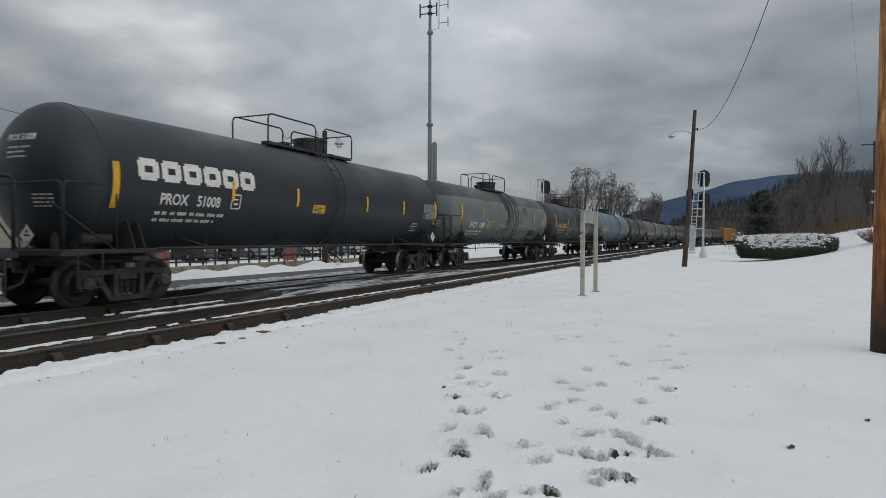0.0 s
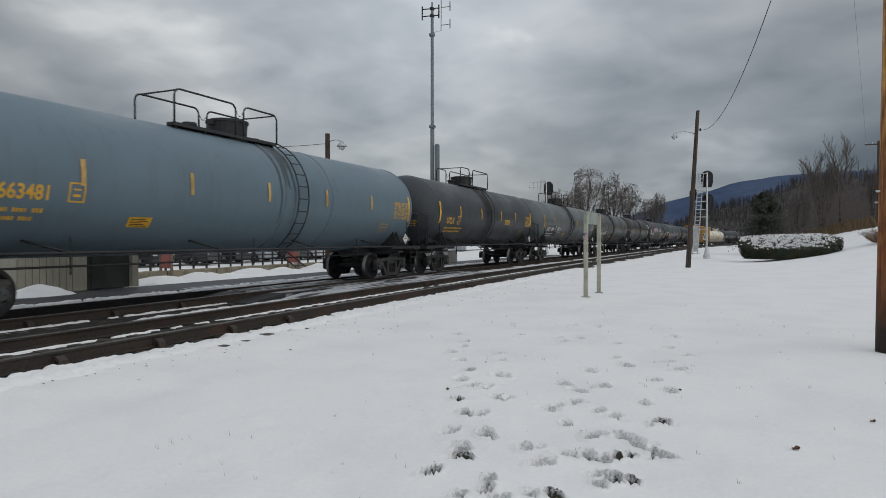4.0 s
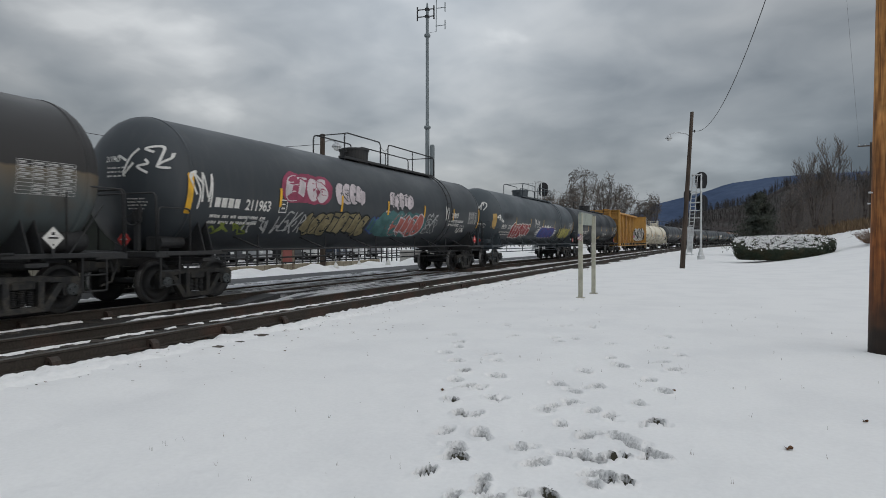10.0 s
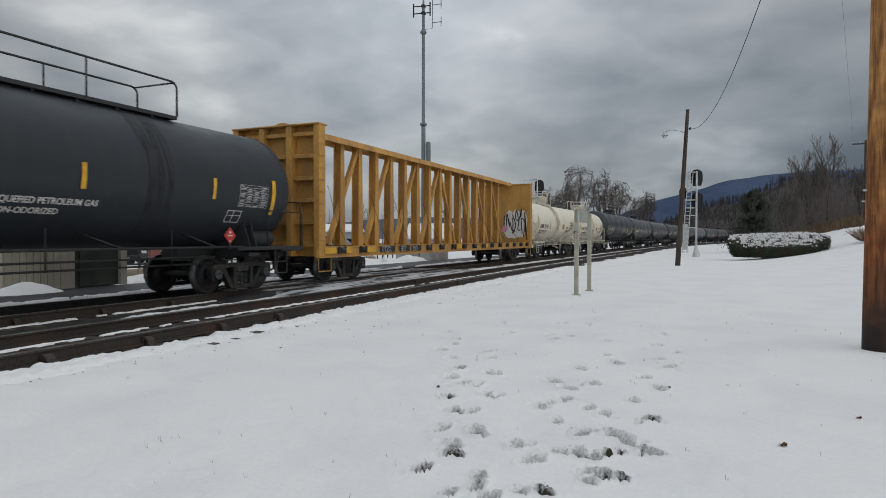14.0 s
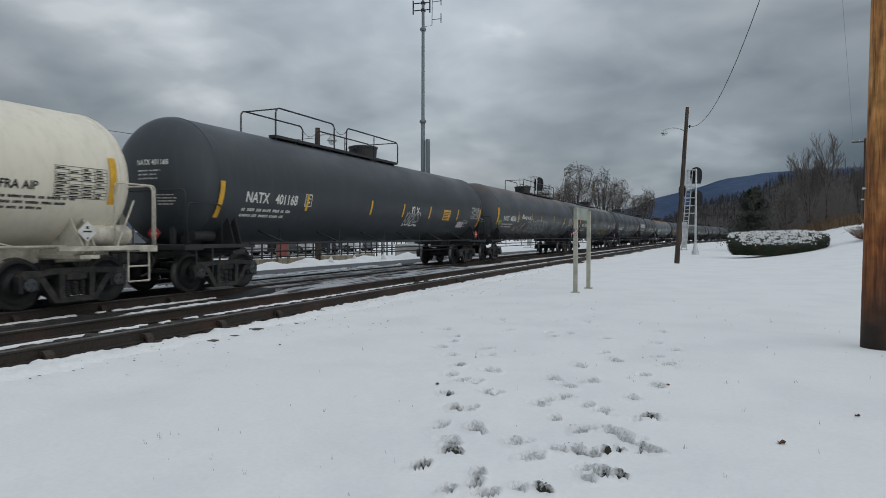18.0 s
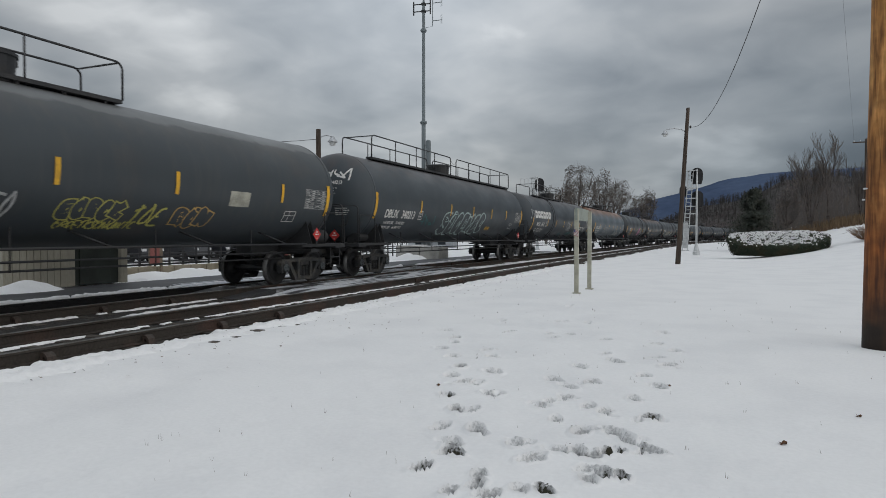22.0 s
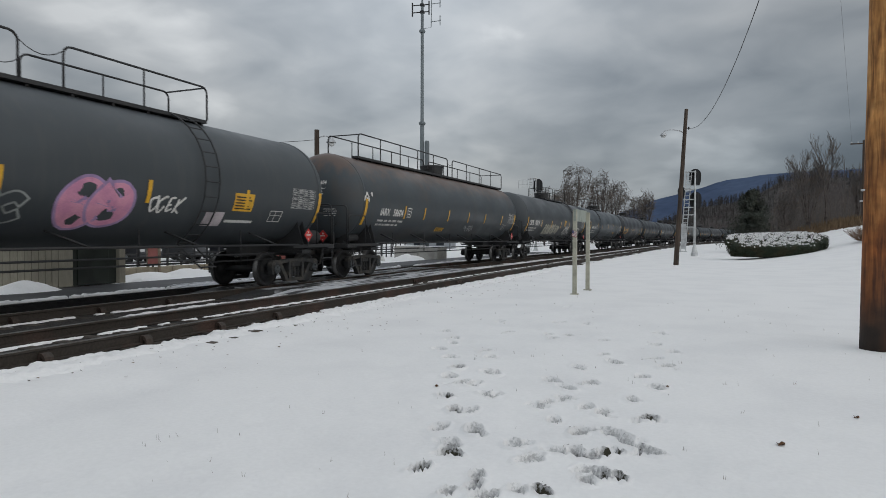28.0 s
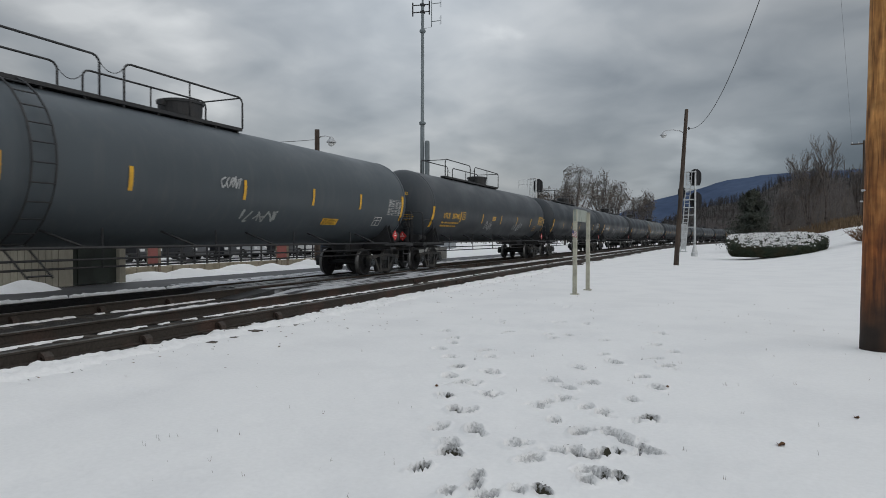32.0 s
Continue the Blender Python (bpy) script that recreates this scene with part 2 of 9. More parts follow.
RAIL_HEAD = mat("worn_rail_head", (0.17, 0.168, 0.16), rough=0.45, metal=0.7, vary=0.25, scale=2.0, grain=30, second=(0.10, 0.09, 0.08))
TIE = mat("creosoted_timber", (0.05, 0.042, 0.035), rough=0.9, vary=0.4, scale=3, grain=30, second=(0.1, 0.085, 0.07), stretch=(0.3, 4, 4), per_object=0.3)
YELLOW = mat("reflective_yellow", (0.75, 0.42, 0.03), rough=0.4, vary=0.1, scale=4, grain=20, second=(0.6, 0.33, 0.03), bump=0)
WHITE_PAINT = mat("white_stencil", (0.72, 0.71, 0.68), rough=0.6, vary=0.1, scale=8, grain=40, second=(0.62, 0.61, 0.58), bump=0)
RED_PAINT = mat("placard_red", (0.55, 0.04, 0.035), rough=0.5, vary=0.1, bump=0)
BLACK_PAINT = mat("black_paint", (0.02, 0.02, 0.02), rough=0.5, vary=0.1, bump=0)
GOLD_PAINT = mat("yellow_stencil", (0.70, 0.40, 0.05), rough=0.6, vary=0.1, scale=8, bump=0)
BEAM_YELLOW = mat("weathered_yellow_paint", (0.53, 0.285, 0.068), rough=0.6, vary=0.2, scale=1.5, grain=25, second=(0.33, 0.18, 0.066), stretch=(1, 1, 0.4), patch=(0.4, 0.72))
GREY_WOOD = mat("grey_brown_pole", (0.075, 0.055, 0.042), rough=0.85, vary=0.3, scale=3.0, grain=35, stretch=(3, 3, 0.25))
GALV = mat("galvanised_steel", (0.50, 0.51, 0.52), rough=0.45, metal=0.5, vary=0.15, scale=5, grain=40)
ALU = mat("silver_paint", (0.62, 0.63, 0.63), rough=0.45, metal=0.2, vary=0.12, scale=4, grain=30)
SIGNAL_BLACK = mat("signal_black", (0.018, 0.018, 0.02), rough=0.55, vary=0.2)
CONCRETE = mat("concrete", (0.40, 0.39, 0.36), rough=0.85, vary=0.18, scale=1.2, grain=30, second=(0.30, 0.29, 0.27))
POST_TAN = mat("tan_post", (0.42, 0.41, 0.33), rough=0.6, vary=0.12, scale=4, grain=30)
SIGN_GREY = mat("sign_grey_green", (0.30, 0.33, 0.29), rough=0.6, vary=0.12, scale=4, grain=30)

# ---------------------------------------------------------------- mesh helpers


def finish(bm, material, smooth=False, name="m"):
    me = bpy.data.meshes.new(name)
    bmesh.ops.recalc_face_normals(bm, faces=bm.faces)
    bm.to_mesh(me)
    bm.free()
    for m in material if isinstance(material, (list, tuple)) else [material]:
        me.materials.append(m)
    if smooth:
        for p in me.polygons:
            p.use_smooth = True
    return me


def box(bm, x0, x1, y0, y1, z0, z1, bevel=0.0):
    vs = [bm.verts.new((x, y, z)) for x in (x0, x1) for y in (y0, y1) for z in (z0, z1)]
    fs = [bm.faces.new([vs[i] for i in q]) for q in ((0, 1, 3, 2), (4, 6, 7, 5), (0, 4, 5, 1), (2, 3, 7, 6), (0, 2, 6, 4), (1, 5, 7, 3))]
    if bevel:
        bmesh.ops.bevel(bm, geom=list({e for f in fs for e in f.edges}), offset=bevel, segments=1, affect="EDGES", clamp_overlap=True)
    return bm


def tube(bm, pts, r, n=6, r_end=None, cap=True):
    """A round bar through the points."""
    pts = [Vector(p) for p in pts]
    rings = []
    for i, p in enumerate(pts):
        d = (pts[min(i + 1, len(pts) - 1)] - pts[max(i - 1, 0)]).normalized()
        side = d.cross(Vector((0, 0, 1)) if abs(d.z) < 0.95 else Vector((1, 0, 0))).normalized()
        up = side.cross(d)
        rr = r if r_end is None else r + (r_end - r) * i / (len(pts) - 1)
        rings.append([bm.verts.new(p + rr * (math.cos(a) * side + math.sin(a) * up)) for a in (2 * math.pi * k / n for k in range(n))])
    for a, c in zip(rings, rings[1:]):
        for k in range(n):
            bm.faces.new((a[k], a[(k + 1) % n], c[(k + 1) % n], c[k]))
    if cap:
        bm.faces.new(rings[0][::-1])
        bm.faces.new(rings[-1])
    return bm


def lathe(bm, profile, n=24, axis="y", at=(0, 0, 0)):
    """Profile of (along, radius) turned about the axis."""
    rings = []
    for u, r in profile:
        ring = []
        for k in range(n):
            a = 2 * math.pi * k / n
            c, s = max(r, 1e-4) * math.cos(a), max(r, 1e-4) * math.sin(a)
            v = {"x": (u, c, s), "y": (c, u, s), "z": (c, s, u)}[axis]
            ring.append(bm.verts.new(Vector(v) + Vector(at)))
        rings.append(ring)
    for a, c in zip(rings, rings[1:]):
        for k in range(n):
            bm.faces.new((a[k], a[(k + 1) % n], c[(k + 1) % n], c[k]))
    bm.faces.new(rings[0])
    bm.faces.new(rings[-1][::-1])
    return bm


def slab(bm, outline, x0, x1):
    """An outline in (y, z) with thickness from x0 to x1."""
    a = [bm.verts.new((x0, y, z)) for y, z in outline]
    c = [bm.verts.new((x1, y, z)) for y, z in outline]
    bm.faces.new(a)
    bm.faces.new(c[::-1])
    n = len(a)
    for i in range(n):
        bm.faces.new((a[i], c[i], c[(i + 1) % n], a[(i + 1) % n]))
    return bm


def hang(name, me, parent, label="", at=None):
    """Link a mesh as a part of a thing or of a part."""
    ob = new(name, me)
    ob.parent = parent
    if at is not None:
        ob.location = at
    return tagged(ob, label)


def part(name, bm, material, parent, label="", smooth=False, at=None):
    return hang(name, finish(bm, material, smooth, name), parent, label, at)


def thing(name, me=None, at=(0, 0, 0), turn=0.0, label="", category="", group="", kind=""):
    ob = new(name, me)
    ob.location, ob.rotation_euler = at, (0, 0, radians(turn))
    return tagged(ob, label, category, group, kind)


B = bmesh.new

# ---------------------------------------------------------------- the line of the tracks
TRAIN_X = -11.95       # centre of the train's track where it passes
SIDING_X = -8.2        # centre of the near track
SPEED = 13.63          # metres a second
LINE_STEP = 0.5


def heading_at(y):
    """Heading of the line to the right of +y, radians: an easement, then a curve."""
    if y < 6:
        return 0.0
    if y < 41:
        return 0.026 * (y - 6) / 35
    if y < 88:
        return 0.026 + 0.002 * (y - 41) / 47
    return 0.028 + 0.00115 * (y - 88)


LINE = [(0.0, 0.0, 0.0)]
while LINE[-1][1] < 900 and len(LINE) < 2400:
    x, y, h = LINE[-1]
    h = heading_at(len(LINE) * LINE_STEP)
    LINE.append((x + LINE_STEP * math.sin(h), y + LINE_STEP * math.cos(h), h))


def on_line(s, offset):
    """Place and heading at s metres along the line, offset metres to its right from the datum."""
    if s <= 0:
        return Vector((offset, s, 0)), 0.0
    i = min(int(s / LINE_STEP), len(LINE) - 2)
    f = s / LINE_STEP - i
    a, c = LINE[i], LINE[i + 1]
    x, y, h = (a[k] + f * (c[k] - a[k]) for k in range(3))
    return Vector((x + offset * math.cos(h), y - offset * math.sin(h), 0)), h


# ---------------------------------------------------------------- ground
def ease(t):
    t = min(max(t, 0.0), 1.0)
    return t * t * (3 - 2 * t)


PRINTS = []
rng = random.Random(4)


def step_mark(x, y, length=0.27, width=0.11, depth=0.055, turn=0.0):
    PRINTS.append((x, y, length, width, depth, math.cos(turn), math.sin(turn)))


# trails of shoe prints: place and how deep, 2 down to the soil
FIRST_TRAIL = (
    (-3.63, 9.24, 1), (-3.48, 8.27, 0), (-3.5, 8.82, 0), (-3.15, 7.79, 0), (-2.85, 8.41, 0), (-2.65, 8.01, 0), (-2.78, 7.18, 2), (-2.33, 7.07, 0),
    (-2.69, 6.69, 0), (-2.46, 6.44, 1), (-2.3, 6.45, 1), (-2.39, 5.84, 2), (-2.02, 6.07, 1), (-2.13, 5.41, 2), (-2.0, 5.41, 1), (-1.76, 4.92, 1),
    (-2.07, 4.9, 0), (-1.83, 4.56, 1), (-1.74, 4.37, 2), (-1.83, 3.98, 2), (-1.4, 3.98, 1), (-1.37, 3.81, 1), (-1.49, 3.66, 1),
)
SECOND_TRAIL = (
    (-2.37, 10.29, 0), (-2.2, 9.85, 0), (-2.07, 10.33, 0), (-2.03, 11.84, 0), (-2.93, 14.61, 0), (-1.58, 6.96, 0), (-1.35, 6.67, 0), (-1.29, 6.26, 0),
    (-1.44, 5.85, 1), (-1.4, 6.06, 0), (-1.42, 7.74, 0), (-1.16, 6.98, 1), (-1.02, 6.0, 0), (-0.86, 5.86, 1), (-1.21, 5.45, 0), (-0.94, 5.19, 1),
    (-1.35, 4.69, 1), (-1.16, 4.44, 0), (-1.09, 3.87, 0), (-0.94, 3.9, 2), (-1.25, 3.7, 1),
)
TRAMPLED = (
    (-0.72, 5.31, 0), (-0.64, 5.2, 0), (-0.54, 5.07, 1), (-0.43, 4.97, 1), (-0.36, 4.91, 1), (-1.02, 4.67, 0), (-0.89, 4.73, 1), (-0.83, 4.67, 1),
    (-0.76, 4.65, 1), (-0.72, 4.71, 1), (-0.63, 4.79, 2), (-0.63, 4.31, 2), (-0.71, 4.17, 1), (-0.51, 4.32, 2), (-0.71, 4.39, 0),
)
THIRD_TRAIL = (
    (-1.26, 8.76, 0), (-1.06, 8.3, 1), (-1.41, 9.96, 0), (-0.6, 8.69, 0), (-0.43, 8.24, 1), (-0.65, 7.57, 0), (-0.45, 7.06, 1), (-0.65, 6.43, 1),
    (-3.59, 11.51, 0), (-3.03, 10.22, 0), (-2.52, 11.81, 0), (-4.11, 9.95, 0), (-0.45, 5.8, 2), (-0.41, 9.43, 0), (-0.66, 9.94, 0), (-0.71, 11.14, 0),
)


def snow_level(x, y):
    return -0.24 + 0.05 * math.sin(x * 0.23 + 1.0) * math.sin(y * 0.19)


for trail, way in ((FIRST_TRAIL, 0.38), (SECOND_TRAIL, 0.1), (TRAMPLED, 0.9), (THIRD_TRAIL, -0.1)):
    for x, y, deep in trail:
        k = (EYE - snow_level(x, y)) / (EYE + 0.25)
        x, y = x * k, y * k
        near_by = 0.85 if y < 4.25 else 1.08 if y < 6.5 else 1.3
        step_mark(x, y, near_by * rng.uniform(0.13, 0.19), near_by * rng.uniform(0.075, 0.105), (0.068, 0.088, 0.11)[deep], way + rng.uniform(-0.8, 0.8))
        if y > 4.25:
            # heel or scuff beside the print
            for _ in range(1 + (deep > 0)):
                step_mark(x + rng.uniform(-0.11, 0.11), y + rng.uniform(-0.1, 0.1), rng.uniform(0.06, 0.13), rng.uniform(0.05, 0.09), rng.uniform(0.015, 0.04), rng.uniform(-1.5, 1.5))


# prints by the cells of the ground that they reach
PRINT_CELLS = {}
for mark_ in PRINTS:
    for i in range(-1, 2):
        for j in range(-1, 2):
            PRINT_CELLS.setdefault((int(mark_[0] // 0.4) + i, int(mark_[1] // 0.4) + j), []).append(mark_)


def ground_z(x, y, marks=False):
    z = snow_level(x, y)
    # shoulder up to the tracks
    line_x = on_line(y, SIDING_X)[0].x if y > 0 else SIDING_X
    near = x - line_x
    if -8.5 < near < 3.0:
        z = z + ((-0.178 if near > 0.86 else -0.26) - z) * (1 - ease((near - 1.6) / 1.4))
    if near <= -8.5:
        z = z + (-0.16 - z) * 1.0
    if 0.86 < near < 3 and marks:
        z += 0.035 * noise.noise((x * 2.2, y * 2.2, 8)) - 0.01 + 0.028 * noise.noise((x * 7, y * 7, 9)) * (1 - ease((near - 1.2) / 1.5))
    # rising bank beyond
    z += 3.1 * ease((near - 9.0) / 13.0) * ease((y - 22) / 50) + 0.02 * max(y - 110, 0) * ease((near - 6) / 12)
    if marks:
        dx0 = x + 1.0
        if -4.6 < dx0 < 3 and 3 < y < 15:
            dip = 0.0
            for px, py, ln, wd, dp, c, s in PRINT_CELLS.get((int(x // 0.4), int(y // 0.4)), ()):
                dx, dy = x - px, y - py
                if dx * dx + dy * dy < 0.12:
                    u, v = (c * dx + s * dy) / wd, (-s * dx + c * dy) / ln
                    q = u * u * 4 + v * v * 4
                    if q < 5.0:
                        one = dp * (1.15 * math.exp(-0.45 * q * q * q) - 0.20 * math.exp(-((q - 2.3) ** 2) * 2.5))
                        dip = one if abs(one) > abs(dip) else dip
            z -= min(dip * 1.3, 0.19) + (0.007 * noise.noise((x * 16, y * 16, 5)) if dip > 0.02 else 0.0)
        z += 0.012 * noise.noise((x * 1.3, y * 1.3, 0)) + 0.02 * noise.noise((x * 0.35, y * 0.35, 3))
        if y < 16:
            z += 0.009 * noise.noise((x * 6, y * 6, 1)) + 0.012 * noise.noise((x * 2.6, y * 2.6, 6))
    return z


def spread(lo, hi, fine_lo, fine_hi, fine, grow=1.16):
    """Grid lines: fine within a stretch, widening away from it."""
    mid = list(np.arange(fine_lo, fine_hi, fine))
    up, step = [fine_hi], fine
    while up[-1] < hi:
        step *= grow
        up.append(up[-1] + step)
    down, step = [fine_lo], fine
    while down[-1] > lo:
        step *= grow
        down.append(down[-1] - step)
    return sorted(down[1:]) + mid + up


gx = spread(-2600, 2600, -3.9, 0.3, 0.020, 1.10)
gy = spread(-600, 4000, 3.3, 10.5, 0.022, 1.05)
verts = [(x, y, ground_z(x, y, True)) for y in gy for x in gx]
nx = len(gx)
faces = [(j * nx + i, j * nx + i + 1, (j + 1) * nx + i + 1, (j + 1) * nx + i) for j in range(len(gy) - 1) for i in range(nx - 1)]
me = bpy.data.meshes.new("ground")
me.from_pydata(verts, [], faces)


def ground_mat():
    """Snow that gives way to grey slush and then to soil and grass in the prints; the pits' shade is in these colours
    too.
    """
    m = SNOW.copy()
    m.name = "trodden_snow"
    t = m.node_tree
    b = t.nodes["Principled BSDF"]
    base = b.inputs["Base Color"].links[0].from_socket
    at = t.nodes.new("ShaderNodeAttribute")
    at.attribute_name = "trodden_shade"
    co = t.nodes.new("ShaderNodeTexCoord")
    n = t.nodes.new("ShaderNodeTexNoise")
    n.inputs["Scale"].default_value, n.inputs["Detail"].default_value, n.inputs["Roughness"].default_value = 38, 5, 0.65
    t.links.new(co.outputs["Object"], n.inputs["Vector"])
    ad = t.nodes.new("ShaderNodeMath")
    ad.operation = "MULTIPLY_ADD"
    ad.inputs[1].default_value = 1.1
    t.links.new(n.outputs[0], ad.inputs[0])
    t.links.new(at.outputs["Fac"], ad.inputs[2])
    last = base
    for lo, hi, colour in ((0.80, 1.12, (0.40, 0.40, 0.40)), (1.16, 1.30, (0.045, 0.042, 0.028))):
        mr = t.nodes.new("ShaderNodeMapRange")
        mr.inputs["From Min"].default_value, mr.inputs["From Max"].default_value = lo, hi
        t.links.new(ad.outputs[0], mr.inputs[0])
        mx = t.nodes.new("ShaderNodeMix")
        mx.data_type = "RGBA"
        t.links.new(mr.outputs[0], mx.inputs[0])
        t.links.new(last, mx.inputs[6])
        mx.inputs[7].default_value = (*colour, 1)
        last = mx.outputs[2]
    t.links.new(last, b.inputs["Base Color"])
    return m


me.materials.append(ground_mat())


def trodden_shade(x, y):
    """How dark a print is coloured: bared soil plus painted shade, shifted onto its far wall."""
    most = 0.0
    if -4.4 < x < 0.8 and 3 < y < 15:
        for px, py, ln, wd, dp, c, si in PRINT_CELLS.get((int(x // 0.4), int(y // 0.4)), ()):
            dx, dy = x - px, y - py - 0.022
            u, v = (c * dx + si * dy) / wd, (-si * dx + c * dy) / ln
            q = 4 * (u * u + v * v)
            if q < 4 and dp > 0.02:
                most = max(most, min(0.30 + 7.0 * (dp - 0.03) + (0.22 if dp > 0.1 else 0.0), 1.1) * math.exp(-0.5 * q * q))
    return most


soil_shade = me.attributes.new("trodden_shade", "FLOAT", "POINT")
soil_shade.data.foreach_set("value", [trodden_shade(x, y) for x, y, z in verts])
for q in me.polygons:
    q.use_smooth = True
thing("ground", me, label="trampled thin snow over a grassy verge", category="ground", kind="structure")


# ---------------------------------------------------------------- tracks
def sweep(bm, outline, offset, s0, s1, step, z=0.0, mats=None):
    rings = []
    s = s0
    while True:
        p, h = on_line(s, offset)
        c, si = math.cos(h), math.sin(h)
        rings.append([bm.verts.new((p.x + u * c, p.y - u * si, z + v)) for u, v in outline])
        if s >= s1:
            break
        s = min(s + step(s), s1)
    n = len(outline)
    for a, b in zip(rings, rings[1:]):
        for k in range(n):
            f = bm.faces.new((a[k], a[(k + 1) % n], b[(k + 1) % n], b[k]))
            if mats:
                f.material_index = mats[k]
    bm.faces.new(rings[0])
    bm.faces.new(rings[-1])
    return bm


RAIL_SHAPE = [(-0.07, -0.185), (0.07, -0.185), (0.07, -0.17), (0.012, -0.155), (0.012, -0.045), (0.036, -0.035), (0.036, -0.008),
              (0.028, 0.0), (-0.028, 0.0), (-0.036, -0.008), (-0.036, -0.035), (-0.012, -0.045), (-0.012, -0.155), (-0.07, -0.17)]
RAIL_MATS = [0, 0, 0, 0, 0, 0, 1, 1, 1, 0, 0, 0, 0, 0]


def coarse(s):
    return 2.0 if s < 120 else 5.0


tracks = []
for name, off in (("train_track", TRAIN_X), ("siding_track", SIDING_X)):
    tr = thing(name, at=(0, 0, 0), label="standard-gauge steel rails on dark timber ties in snow", category="railway track", kind="structure")
    tracks.append(tr)
    for side in (-0.7525, 0.7525):
        if off == TRAIN_X and side < 0:
            # the far rail has black sides short of the crossing
            part("rail", sweep(B(), RAIL_SHAPE, off + side, -60, 13.6, coarse, mats=RAIL_MATS), [RAIL_BLACK, RAIL_HEAD], tr, "rail with black sides")
            part("rail", sweep(B(), RAIL_SHAPE, off + side, 13.6, 420, coarse, mats=RAIL_MATS), [RAIL, RAIL_HEAD], tr)
        else:
            part("rail", sweep(B(), RAIL_SHAPE, off + side, -60, 420, coarse, mats=RAIL_MATS), [RAIL, RAIL_HEAD], tr)

# stone bed with snow lying in it
def bed_mat():
    m = bpy.data.materials.new("ballast_with_snow")
    m.use_nodes = True
    t = m.node_tree
    b = t.nodes["Principled BSDF"]
    co = t.nodes.new("ShaderNodeTexCoord")
    mp = t.nodes.new("ShaderNodeMapping")
    mp.inputs["Scale"].default_value = (1.6, 0.35, 1)
    t.links.new(co.outputs["Object"], mp.inputs[0])
    a = t.nodes.new("ShaderNodeTexNoise")
    a.inputs["Scale"].default_value, a.inputs["Detail"].default_value = 1.3, 9
    t.links.new(mp.outputs[0], a.inputs["Vector"])
    v = t.nodes.new("ShaderNodeTexVoronoi")
    v.inputs["Scale"].default_value = 22
    t.links.new(co.outputs["Object"], v.inputs["Vector"])
    r = t.nodes.new("ShaderNodeValToRGB")
    r.color_ramp.elements[0].position, r.color_ramp.elements[0].color = 0.69, (0, 0, 0, 1)
    r.color_ramp.elements[1].position, r.color_ramp.elements[1].color = 0.72, (1, 1, 1, 1)
    t.links.new(a.outputs[0], r.inputs[0])
    g = t.nodes.new("ShaderNodeValToRGB")
    g.color_ramp.elements[0].color, g.color_ramp.elements[1].color = (0.010, 0.009, 0.008, 1), (0.045, 0.040, 0.036, 1)
    t.links.new(v.outputs["Color"], g.inputs[0])
    mx = t.nodes.new("ShaderNodeMix")
    mx.data_type = "RGBA"
    mx.inputs[7].default_value = (0.72, 0.73, 0.77, 1)
    t.links.new(r.outputs[0], mx.inputs[0])
    t.links.new(g.outputs[0], mx.inputs[6])
    t.links.new(mx.outputs[2], b.inputs["Base Color"])
    b.inputs["Roughness"].default_value = 0.85
    bp = t.nodes.new("ShaderNodeBump")
    bp.inputs["Distance"].default_value = 0.03
    t.links.new(v.outputs["Distance"], bp.inputs["Height"])
    t.links.new(bp.outputs[0], b.inputs["Normal"])
    return m


BED = bed_mat()
for name, lo, hi in (("ballast_bed", TRAIN_X - 1.9, SIDING_X + 1.15),):
    bm = sweep(B(), [(lo, -0.30), (lo + 0.3, -0.115), (hi - 0.25, -0.15), (hi, -0.30)], 0.0, -60, 420, coarse, z=-0.06)
    thing(name, finish(bm, BED), label="dark crushed-stone bed with patches of snow", category="ballast", kind="structure")

# ballast black with oil; the shade under the train is in this colour too
OILY_SHADED = mat("oily_shaded_stone", (0.012, 0.012, 0.012), rough=0.6, vary=0.5, scale=4, grain=25, second=(0.03, 0.028, 0.026), bump=0.8)
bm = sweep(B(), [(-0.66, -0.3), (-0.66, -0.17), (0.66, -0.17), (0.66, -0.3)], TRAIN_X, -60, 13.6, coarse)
thing("oily_ballast", finish(bm, OILY_SHADED), label="stone between the rails, oil-blackened, with the train's shade in its colour", category="ballast", kind="structure")


def tie_mesh():
    return finish(box(B(), -1.3, 1.3, -0.11, 0.11, -0.36, -0.187, 0.012), TIE, False, "tie")


def clip_mesh():
    """A bent rail brace on the outer foot of the rail."""
    bm = B()
    out = [(0.02, -0.17), (0.02, -0.085), (0.05, -0.06), (0.10, -0.068), (0.145, -0.11), (0.16, -0.19), (0.12, -0.19), (0.105, -0.125), (0.07, -0.105), (0.06, -0.17)]
    for y0, y1 in ((-0.06, 0.06),):
        a = [bm.verts.new((x, y0, z)) for x, z in out]
        c = [bm.verts.new((x, y1, z)) for x, z in out]
        bm.faces.new(a), bm.faces.new(c[::-1])
        for i in range(len(a)):
            bm.faces.new((a[i], c[i], c[(i + 1) % len(a)], a[(i + 1) % len(a)]))
    return finish(bm, RAIL, False, "rail_brace")


